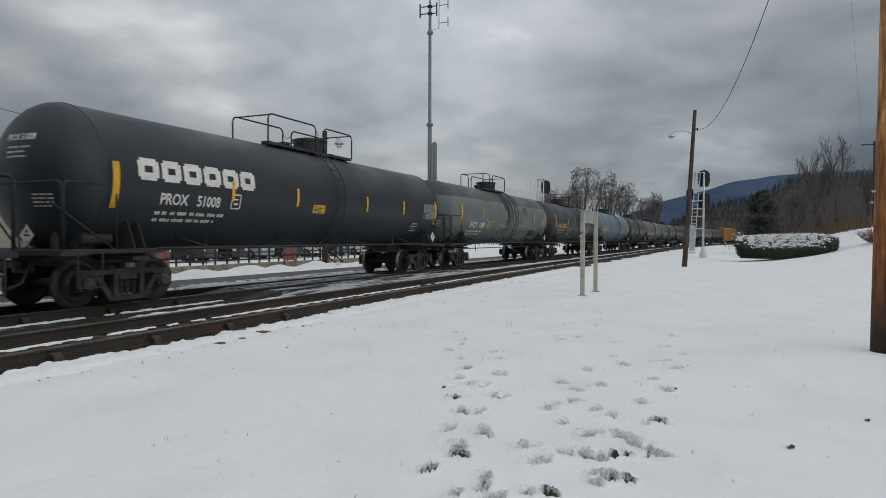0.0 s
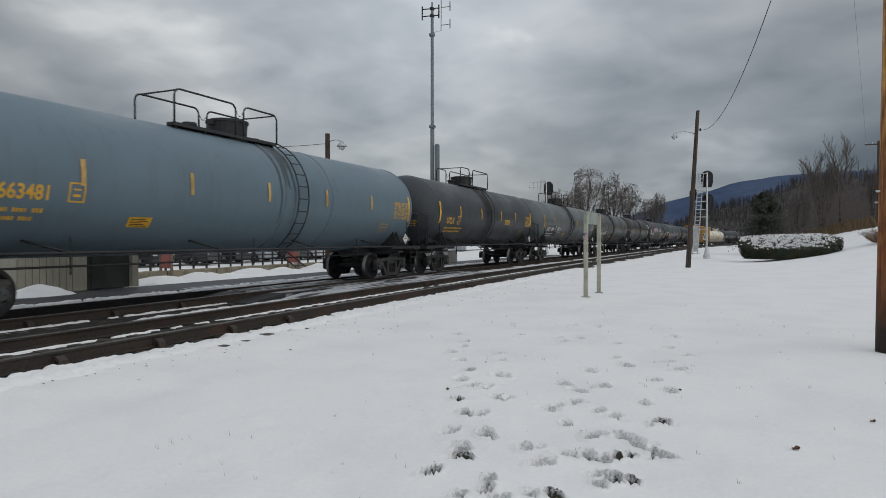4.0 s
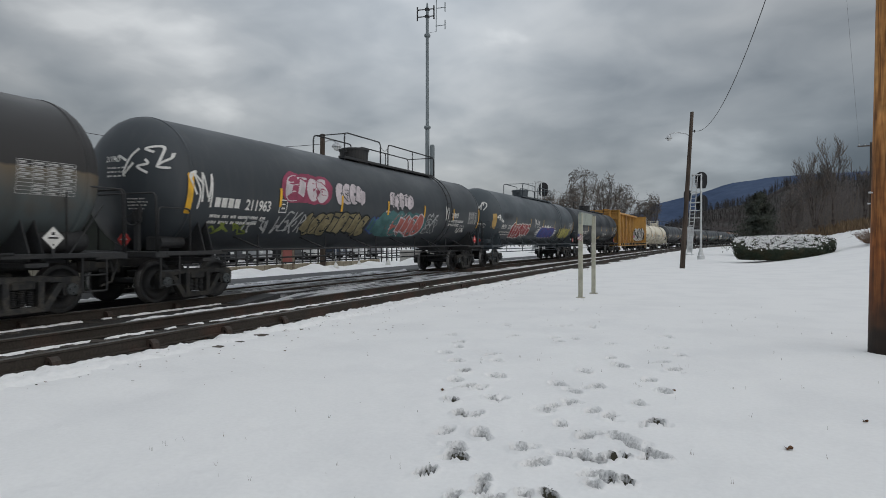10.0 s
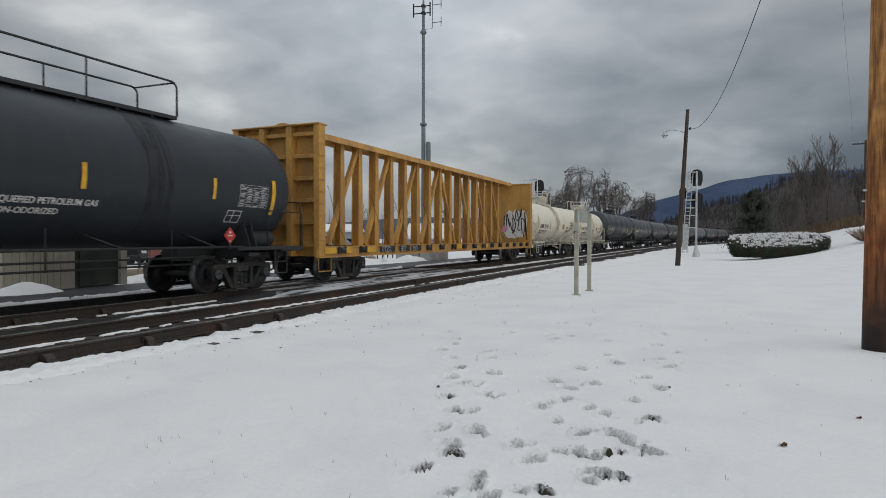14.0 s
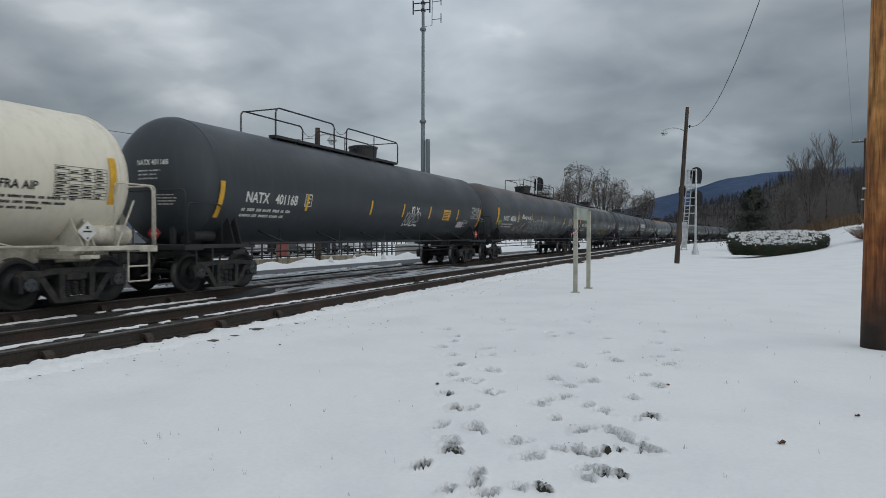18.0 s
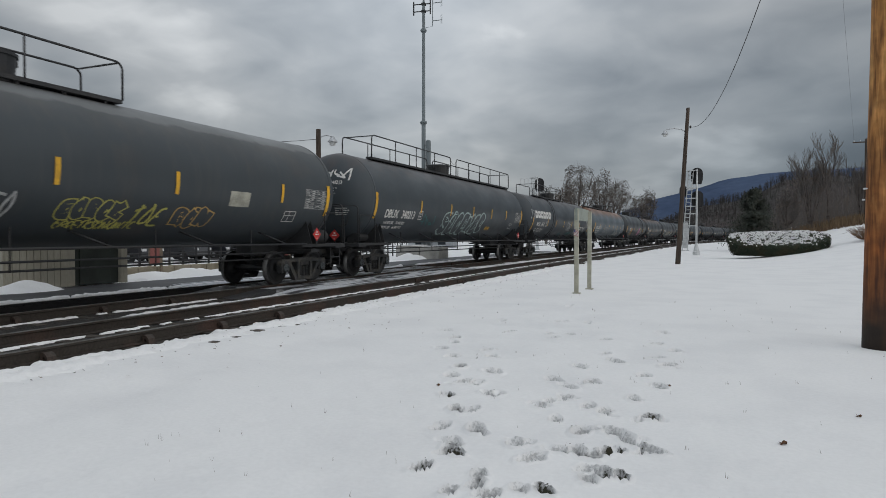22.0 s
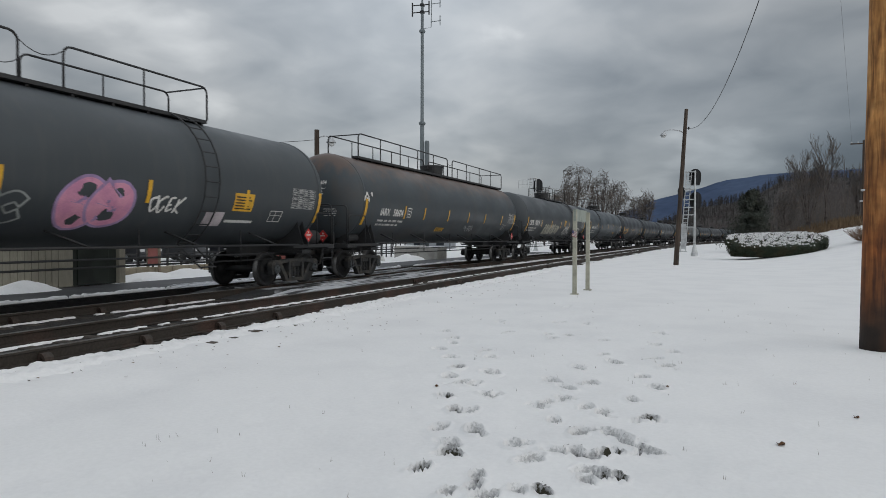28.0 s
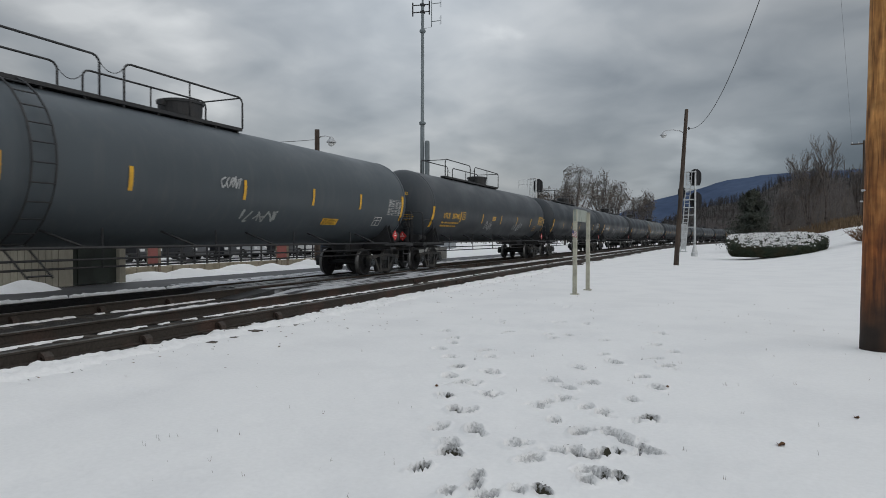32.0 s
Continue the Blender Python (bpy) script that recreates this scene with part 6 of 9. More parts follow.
                 deck=(-1.6, 6.35, 0.1, 0.78), gaps=(0.33, 0.42), texts=((1.75, 1.92, 0.12, "LIQUEFIED PETROLEUM GAS"), (1.75, 1.72, 0.12, "NON-ODORIZED")), paint_jobs=(("drip", 4.4, 5.6, 1.2, 4.3, P_SOOT),), panel=(0.4, 1.45, 0.8, 0.24), table_ink=P_FADED)),
    (222.05, "centre_beam"),
    (240.65, dict(OIL, tc=9.0, r=1.36, zc=2.42, paint=P_WHITE, mark=("#GATX", "231148"), ink=BLACK_PAINT, metal=F_WHITE, housing=F_WHITE, ladder=-0.2, mark_at=(-4.5, 2.02, 0.27), bonnet_size=(0.55, 0.55),
                 label="short cream-white tank car with black lettering", deck=(-1.5, 0.85, -0.3, 0.9), gaps=(0.5, 0.62), texts=((2.8, 2.06, 0.15, "FRA AIP"),), strips=(-2.2, 0.65), panel=(1.55, 2.0, 0.62, 0.38),
                 paint_jobs=(("drip", -0.6, 0.6, 1.4, 4.0, P_RUN), ("rect", 0.4, 0.9, 3.5, 3.74, F_WHITE),))),
    (253.55, dict(OIL, tc=9.1, r=1.36, zc=2.42, paint=P_WHITE, mark=("#GATX", "231114"), ink=BLACK_PAINT, metal=F_WHITE, housing=F_WHITE, ladder=-0.05, mark_at=(-4.25, 2.02, 0.27), placard=-0.0, bonnet_size=(0.55, 0.55),
                  label="short cream-white tank car with black lettering", deck=(-1.25, 1.1, -0.05, 0.9), gaps=(0.5, 0.62), texts=((3.0, 2.12, 0.15, "FRA AIP"),), strips=(-1.95, 1.0), paint_jobs=(("drip", -0.3, 0.9, 1.4, 4.0, P_RUN),), panel=(1.8, 2.0, 0.62, 0.38))),
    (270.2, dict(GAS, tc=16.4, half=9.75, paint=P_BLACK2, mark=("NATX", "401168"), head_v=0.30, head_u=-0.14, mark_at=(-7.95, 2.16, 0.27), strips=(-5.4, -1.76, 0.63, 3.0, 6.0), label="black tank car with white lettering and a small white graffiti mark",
                 deck=(-5.7, 1.8, 0.2, 0.78), gaps=(0.4, 0.5), panel=(4.4, 1.98, 0.75, 0.45), table_ink=P_FADED,
                 paint_jobs=(("tag", 0.9, 2.1, 1.8, 2.2, P_FADED), ("scrawl", 1.2, 1.9, 2.15, 2.45, WHITE_PAINT), ("scrawl", 0.9, 2.2, 1.65, 1.8, WHITE_PAINT), ("rect", 6.3, 7.0, 1.65, 1.95, P_PALE)))),
    (290.75, dict(GAS, tc=16.8, paint=P_BLACK2_LIFTED, mark=("NATX", "400566"), mark_at=(-8.0, 2.16, 0.285), strips=(-5.4, -2.66, -0.38, 2.97, 6.2), label="black tank car with outlined white graffiti along its side", strip_z=2.53,
                  deck=(-1.5, 6.3, 0.3, 0.78), gaps=(0.33, 0.42),
                  paint_jobs=(("scrawl", -4.7, -2.9, 2.28, 2.58, WHITE_PAINT), ("throw", -3.5, 1.5, 1.42, 2.35, P_BLACK2_LIFTED, P_FADED, 0.22), ("word", 2.9, 4.95, 1.72, 2.3, P_FADED, "KEEN"), ("scrawl", 5.75, 6.1, 1.75, 2.65, P_MOSS),
                              ("tag", -5.9, -5.1, 1.55, 1.85, P_BEIGE), ("tag", -4.9, -3.9, 1.5, 2.05, P_BEIGE), ("blob", -8.9, -8.3, 1.9, 2.2, P_LIME)))),
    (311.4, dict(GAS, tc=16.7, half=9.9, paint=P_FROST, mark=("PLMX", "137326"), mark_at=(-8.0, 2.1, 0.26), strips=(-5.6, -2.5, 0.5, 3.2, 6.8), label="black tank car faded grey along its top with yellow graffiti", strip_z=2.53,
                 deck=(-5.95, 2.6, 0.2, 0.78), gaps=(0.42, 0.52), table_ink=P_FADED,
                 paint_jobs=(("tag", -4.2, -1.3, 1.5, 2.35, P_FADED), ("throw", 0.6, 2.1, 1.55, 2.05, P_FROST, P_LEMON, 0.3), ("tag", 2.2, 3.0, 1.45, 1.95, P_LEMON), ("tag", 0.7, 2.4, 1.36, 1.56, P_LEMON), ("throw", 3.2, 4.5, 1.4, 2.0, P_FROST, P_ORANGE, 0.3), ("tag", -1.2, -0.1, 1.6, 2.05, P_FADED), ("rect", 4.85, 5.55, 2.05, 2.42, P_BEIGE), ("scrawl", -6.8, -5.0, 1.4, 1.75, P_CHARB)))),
    (331.7, dict(GAS, tc=15.9, half=9.45, r=1.54, zc=2.67, paint=P_BLACK_LIFTED, mark=("DBUX", "340213"), mark_at=(-7.8, 2.0, 0.31), lines=("164100 LBS    74 450 KG", "98900 LBS    44 850 KG"), strips=(-5.0, -2.0, 0.7, 3.3, 5.7), label="black tank car with a full-length roof walkway and mint graffiti",
                 deck=(-7.3, 8.9, 0.0, 0.80), gaps=(0.455, 0.495), panel=(3.0, 1.6, 0.6, 0.2), post_gap=1.5, table_ink=P_FADED, strip_z=2.54,
                 paint_jobs=(("throw", -2.8, 2.6, 1.25, 2.5, P_BLACK_LIFTED, P_MINT, 0.26), ("tag", -1.9, -1.3, 1.9, 2.3, P_MINT), ("scrawl", -4.8, -3.5, 1.75, 2.2, P_TEAL),
                             ("scrawl", -0.5, 0.9, 3.2, 3.65, WHITE_PAINT, "head")))),
    (351.6, dict(GAS, tc=16.2, half=9.6, r=1.5, zc=2.64, paint=P_BLACK_LIFTED, mark=("PROX", "36791"), mark_at=(-7.7, 2.0, 0.27), label="black tank car with a bold white company mark",
                 deck=(-5.6, 2.0, 0.1, 0.78), gaps=(0.42, 0.52), ladder=-3.9, strips=(-5.05, -2.75, -0.4, 2.1, 5.0), table_ink=P_FADED,
                 texts=((5.3, 2.0, 0.12, "LIQUEFIED PETROLEUM GAS"), (5.5, 1.84, 0.12, "NON-ODORIZED")), paint_jobs=(("block", -8.3, -4.4, 2.52, 3.0, WHITE_PAINT), ("tag", -9.15, -8.4, 2.45, 3.0, P_FADED), ("scrawl", 0.5, 1.9, 1.6, 2.6, P_FADED), ("tag", 0.6, 1.8, 1.75, 2.4, P_FADED), ("scrawl", 3.5, 4.9, 1.4, 2.6, P_FADED), ("tag", 3.6, 4.8, 1.5, 2.3, P_FADED), ("tag", 1.4, 3.0, 1.36, 1.62, P_TEAL), ("tag", -0.8, 0.0, 1.3, 1.55, P_TEAL), ("rect", 4.9, 5.7, 1.58, 1.76, P_LEMON)))),
    (372.05, dict(GAS, tc=16.6, paint=P_RUSTB, mark=("PLMX", "135175"), mark_at=(-8.1, 2.06, 0.27), label="blue-grey tank car rusting along its top with a long walkway", strips=6,
                  deck=(-9.8, 6.3, 0.2, 0.62), gaps=(0.60, 0.64), post_gap=1.9, table_ink=P_FADED,
                  paint_jobs=(("tag", -4.0, -2.2, 1.6, 2.25, P_FADED), ("scrawl", -2.2, -0.65, 1.6, 2.3, P_FADED), ("scrawl", 2.7, 5.5, 1.4, 1.9, WHITE_PAINT)))),
    (392.75, dict(GAS, tc=16.9, paint=P_CHAR, mark=("542",), mark_at=(-6.9, 2.1, 0.3), label="charcoal tank car with orange, silver and pink graffiti",
                  deck=(-1.7, 5.5, -0.35, 0.80), gaps=(0.36, 0.48), ladder=4.6, panel=(5.5, 1.95, 0.7, 0.45),
                  paint_jobs=(("throw", -6.2, -4.2, 1.38, 2.5, P_ORANGE, P_VIOLET, 0.36), ("tag", -4.2, -3.7, 1.6, 1.9, P_BEIGE), ("throw", -3.5, 0.6, 1.45, 2.2, P_CHAR, P_SILVER, 0.22),
                              ("throw", 0.9, 2.8, 1.32, 2.5, P_PINK, P_MAUVE, 0.44), ("tag", 3.05, 3.9, 1.85, 2.2, WHITE_PAINT), ("scrawl", -7.4, -6.1, 1.65, 1.95, P_FADED),
                              ("rect", 5.4, 6.4, 1.62, 1.7, WHITE_PAINT), ("rect", 4.7, 5.3, 1.5, 1.9, P_PALE)))),
    (412.75, dict(GAS, tc=15.5, half=9.3, paint=P_RUSTK, mark=("IARX", "58604"), mark_at=(-7.3, 2.1, 0.26), label="black tank car with a rusty top edge and full-length walkway",
                  deck=(-7.4, 8.6, 0.2, 0.80), gaps=(0.50, 0.535), post_gap=1.6, panel=(-2.1, 1.5, 0.85, 0.2), strips=(-5.45, -3.72, -1.27, 1.13, 3.43, 6.1), paint_jobs=(("scrawl", -8.5, -8.0, 2.5, 2.9, WHITE_PAINT), ("scrawl", 1.0, 2.2, 1.5, 1.9, P_FADED)))),
    (432.35, dict(GAS, tc=15.8, half=9.4, paint=P_CHAR, mark=("CBTX", "785075"), mark_at=(-8.1, 2.12, 0.315), label="charcoal tank car with beige outlined graffiti",
                  deck=(-1.2, 4.85, 0.0, 0.80), gaps=(0.36, 0.46), panel=(1.2, 2.18, 0.5, 0.42), ladder=4.05, strips=(-5.2, -2.6, 0.1, 2.75, 5.45), texts=((4.75, 2.0, 0.125, "LIQUEFIED PETROLEUM GAS"), (5.0, 1.82, 0.125, "NON-ODORIZED")),
                  paint_jobs=(("drip", 3.4, 4.8, 1.3, 4.3, P_SOOT), ("throw", -4.5, -0.3, 1.42, 2.32, P_BEIGE, P_CHAR, 0.34), ("word", 1.65, 2.85, 1.83, 2.16, WHITE_PAINT, "RUDE"), ("word", 1.75, 2.75, 1.48, 1.78, WHITE_PAINT, "BOY"), ("scrawl", 1.3, 1.6, 1.6, 1.75, WHITE_PAINT), ("scrawl", 2.9, 3.2, 1.6, 1.75, WHITE_PAINT), ("tag", 5.9, 6.7, 1.62, 1.85, P_FADED), ("scrawl", 1.4, 1.7, 1.75, 1.95, WHITE_PAINT)))),
    (452.6, dict(GAS, tc=16.8, half=10.0, paint=P_CHARB, mark=("#GATX", "219499"), mark_at=(-8.1, 2.15, 0.24), label="blue-charcoal tank car with white lettering", deck=(-5.9, 1.4, -0.1, 0.80), gaps=(0.42, 0.5), ladder=-4.7, strips=(-5.4, -2.87, 0.44, 3.35, 6.0), panel=(4.1, 1.65, 0.85, 0.22), strip_z=2.53,
                 table_ink=P_FADED, paint_jobs=(("scrawl", -9.6, -9.2, 2.7, 3.0, P_FADED), ("tag", -0.4, 0.3, 2.5, 2.75, P_FADED), ("scrawl", 0.5, 1.9, 1.65, 2.0, P_SILVER)))),
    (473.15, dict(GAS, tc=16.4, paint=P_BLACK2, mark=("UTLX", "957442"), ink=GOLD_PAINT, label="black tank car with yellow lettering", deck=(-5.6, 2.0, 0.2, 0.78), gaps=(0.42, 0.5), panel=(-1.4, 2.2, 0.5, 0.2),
                  paint_jobs=(("scrawl", -2.4, -1.2, 1.6, 2.2, P_FADED), ("scrawl", 2.4, 4.0, 1.6, 2.2, P_FADED)))),
]
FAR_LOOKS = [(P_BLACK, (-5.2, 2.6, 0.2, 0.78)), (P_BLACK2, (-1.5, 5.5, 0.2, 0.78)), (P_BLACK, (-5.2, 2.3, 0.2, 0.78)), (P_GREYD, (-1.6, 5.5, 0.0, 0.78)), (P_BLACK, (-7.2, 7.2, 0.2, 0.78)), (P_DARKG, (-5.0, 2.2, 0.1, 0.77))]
for k in range(11):
    paint, deck = FAR_LOOKS[k % 6]
    CARS.append((493.45 + 20.3 * k, dict(GAS, tc=16.4, paint=paint, mark=None, label="dark tank car far down the train", deck=deck, gaps=(0.42, 0.5),
                                         paint_jobs=(("scrawl", -4 + k % 5, -2 + k % 5, 1.6, 2.3, P_FADED), ("rect", -7.6, -5.6, 2.15, 2.35, P_FADED)) if k % 2 else ())))


# ---------------------------------------------------------------- centre-beam flat car
def beam_car():
    car = tagged(new("centre_beam_car"), "weathered yellow centre-beam lumber car with open truss, empty", "railway flat car", "cars of the freight train")
    ends, hl = 9.05, 11.25
    Y = BEAM_YELLOW
    for s in (-1, 1):
        bogie(car, s * ends)
        bm = B()
        y0, y1 = sorted((s * (ends - 1.6), s * 11.75))
        box(bm, -0.3, 0.3, y0, y1, 0.80, 1.1)
        box(bm, -1.3, 1.3, s * ends - 0.25, s * ends + 0.25, 0.86, 1.02)
        part("stub_sill", bm, STEEL_BLACK, car)
        cp = hang("coupler", once("coupler", coupler_mesh), car, at=(0, s * 11.6, 0))
        cp.rotation_euler = (0, 0, 0 if s > 0 else math.pi)
        # bulkhead with its ribs on the outer face
        bm = B()
        y0, y1 = sorted((s * 11.02, s * 11.12))
        box(bm, -1.56, 1.56, y0, y1, 0.80, 4.64, 0.01)
        bk = part("bulkhead", bm, Y, car, "yellow ribbed steel bulkhead")
        for x in (-1.48, -0.5, 0.5, 1.48):
            a, c = sorted((s * 11.12, s * 11.38))
            part("bulkhead_post", box(B(), x - 0.1, x + 0.1, a, c, 0.80, 4.64, 0.01), Y, bk)
        for z in (1.15, 1.8, 2.45, 3.1, 3.75, 4.4):
            a, c = sorted((s * 11.12, s * 11.30))
            part("bulkhead_rib", box(B(), -1.4, 1.4, a, c, z - 0.06, z + 0.06, 0.01), Y, bk)
        a, c = sorted((s * 10.95, s * 11.42))
        part("bulkhead_cap", box(B(), -1.6, 1.6, a, c, 4.64, 4.69, 0.015), Y, bk)
        # corner stirrup and ladder
        for sx in (-1, 1):
            bar_part("stirrup_step", [(sx * 1.5, s * 11.3, 0.8), (sx * 1.5, s * 11.3, 0.36), (sx * 1.5, s * 10.65, 0.36), (sx * 1.5, s * 10.65, 0.8)], 0.022, Y, car, 5)
        bm = B()
        for z in [1.3 + 0.35 * i for i in range(9)]:
            tube(bm, [(1.61, s * 11.1, z), (1.61, s * 11.38, z)], 0.014, 4)
        part("grab_irons", bm, Y, bk)
    # side sills
    for sx in (-1, 1):
        x0, x1 = sorted((sx * 1.43, sx * 1.55))
        bm = box(B(), x0, x1, -11.4, 11.4, 0.76, 1.10, 0.015)
        for z in (0.78, 1.08):
            a, c = sorted((sx * 1.55, sx * 1.59))
            box(bm, a, c, -11.4, 11.4, z - 0.02, z + 0.02)
        sl = part("side_sill", bm, Y, car)
        for i in range(17):
            y = -10.2 + 1.275 * i
            if sx > 0 and -8.0 < y < -4.4:
                continue
            bm = B()
            a, c = sorted((sx * 1.56, sx * 1.64))
            lathe(bm, [(-0.12, 0.07), (-0.10, 0.085), (0.10, 0.085), (0.12, 0.07)], 8, "y", (sx * 1.60, y, 0.98))
            box(bm, a, c, y - 0.19, y - 0.14, 0.87, 1.09)
            box(bm, a, c, y + 0.14, y + 0.19, 0.87, 1.09)
            part("winch", bm, TRUCK, sl)
    bm = B()
    for i in range(26):
        y = -10.9 + 0.87 * i
        box(bm, -1.43, 1.43, y - 0.05, y + 0.05, 0.98, 1.08)
    box(bm, -0.32, 0.32, -11.0, 11.0, 0.84, 1.06)
    part("deck_frame", bm, Y, car)
    # top chord: broad cap with sloping flanges
    bm = B()
    a = [bm.verts.new((x, -11.02, z)) for x, z in ((-0.40, 4.55), (-0.34, 4.76), (-0.1, 4.83), (0.1, 4.83), (0.34, 4.76), (0.40, 4.55), (0.34, 4.55), (0.1, 4.70), (-0.1, 4.70), (-0.34, 4.55))]
    c = [bm.verts.new((v.co.x, 11.02, v.co.z)) for v in a]
    for i in range(len(a)):
        bm.faces.new((a[i], a[(i + 1) % len(a)], c[(i + 1) % len(a)], c[i]))
    bm.faces.new(a), bm.faces.new(c[::-1])
    part("top_chord", bm, Y, car)
    # tapered posts and diagonals
    for i in range(16):
        y = -9.1 + 1.213 * i
        bm = B()
        for (hw, z0, z1, hw1) in ((0.17, 1.05, 4.72, 0.10),):
            for x0, x1 in ((-0.15, -0.11), (0.11, 0.15)):
                vs = [bm.verts.new(p) for p in ((x0, y - hw, z0), (x0, y + hw, z0), (x0, y + hw1, z1), (x0, y - hw1, z1), (x1, y - hw, z0), (x1, y + hw, z0), (x1, y + hw1, z1), (x1, y - hw1, z1))]
                for q in ((0, 1, 2, 3), (7, 6, 5, 4), (0, 4, 5, 1), (1, 5, 6, 2), (2, 6, 7, 3), (3, 7, 4, 0)):
                    bm.faces.new([vs[j] for j in q])
            box(bm, -0.11, 0.11, y - 0.04, y + 0.04, z0, z1)
        part("centre_post", bm, Y, car)
        if i % 2 == 0 and i < 15:
            up = i < 8
            ya, yc = (y + 0.45, y + 2.35) if up else (y + 1.95, y + 0.05)
            bm = B()
            d = Vector((0, yc - ya, 3.0)).normalized()
            n = Vector((0, -d.z, d.y))
            for x0, x1 in ((-0.05, 0.10),):
                vs = []
                for x in (x0, x1):
                    for p, w in (((ya, 1.1), 0.09), ((yc, 4.58), 0.08)):
                        for s in (-1, 1):
                            vs.append(bm.verts.new((x, p[0] + n.y * w * s, p[1] + n.z * w * s)))
                for q in ((0, 1, 3, 2), (4, 6, 7, 5), (0, 2, 6, 4), (1, 5, 7, 3), (0, 4, 5, 1), (2, 3, 7, 6)):
                    bm.faces.new([vs[j] for j in q])
            part("diagonal_brace", bm, Y, car)
    # slack lashing cables
    r = random.Random(8)
    for i in range(9):
        y = -9.6 + 2.3 * i + r.uniform(-0.3, 0.3)
        bar_part("lashing_cable", [(1.52, y, 1.12), (0.9, y + 0.35, 1.9), (0.25, y + 0.8, 3.1)], 0.009, TRUCK, car, 4)
    # lettering patches on the sill
    flat = Skin(1000.0, 0.0, 12, 1)

    class Plate:
        r, zc = 1.0, 0.0

        def side(self, u, v, lift=0.0):
            return (1.594 + lift, u, v)
        head = side
    pl = Plate()
    for u0, u1 in ((-7.78, -6.72), (-6.35, -5.55), (-5.35, -4.55)):
        part("lettering_patch", patch_bm(pl, [(u0, u1, 0.86, 1.08)], lift=0.0), BLACK_PAINT, car)
    for word, u in (("TTZX", -7.7), ("857", -6.25), ("383", -5.3)):
        part("car_number", text_bm(pl, word, u, 0.865, 0.2, 1.0), WHITE_PAINT, car, "white reporting mark on a black patch")
    for u in (-11.1, -10.2, -8.7, -0.9, 2.6, 6.4):
        part("reflective_strip", patch_bm(pl, [(u, u + 0.6, 0.88, 1.06)], lift=0.0), YELLOW, car)

    class Wall:
        r, zc = 1.0, 0.0

        def side(self, u, v, lift=0.0):
            return (u, 11.0 - lift, v)
        head = side
    wl = Wall()
    part("graffiti", blob_bm(wl, -0.1, 1.35, 1.3, 3.1, 5, 3, lift=0.012), WHITE_PAINT, car, "white outlined graffiti shape")
    for stroke in scrawl_bm(wl, -0.1, 1.4, 1.25, 3.2, 6, 8, 0.06, lift=0.022):
        part("graffiti_stroke", stroke, BLACK_PAINT, car)
    part("graffiti", blob_bm(wl, -0.25, 0.1, 1.7, 2.1, 9, 3, lift=0.026), P_PINK, car)
    return car


# ---------------------------------------------------------------- the train
TRAIN = []
for centre, spec in CARS:
    if spec == "centre_beam":
        TRAIN.append((beam_car(), centre - 4.5, 18.1))
    else:
        TRAIN.append((tank_car(spec), centre - 4.5, spec["tc"]))

# ---------------------------------------------------------------- poles, lamps, wires
def timber_pole(name, at, height, r0, r1, lean, material, label, seed=1):
    bm = B()
    n = 14
    rings = []
    for i in range(n + 1):
        f = i / n
        z = -0.3 + (height + 0.3) * f
        r = r0 + (r1 - r0) * f
        rings.append([bm.verts.new((lean[0] * f * height + r * (1 + 0.03 * noise.noise((k, z * 0.7, seed))) * math.cos(2 * math.pi * k / 18),
                                    lean[1] * f * height + r * math.sin(2 * math.pi * k / 18), z)) for k in range(18)])
    for a, c in zip(rings, rings[1:]):
        for k in range(18):
            bm.faces.new((a[k], a[(k + 1) % 18], c[(k + 1) % 18], c[k]))
    bm.faces.new(rings[0]), bm.faces.new(rings[-1])
    ob = thing(name, at=at, label=label, category="utility pole")
    part("pole_shaft", bm, material, ob, smooth=True)
    return ob


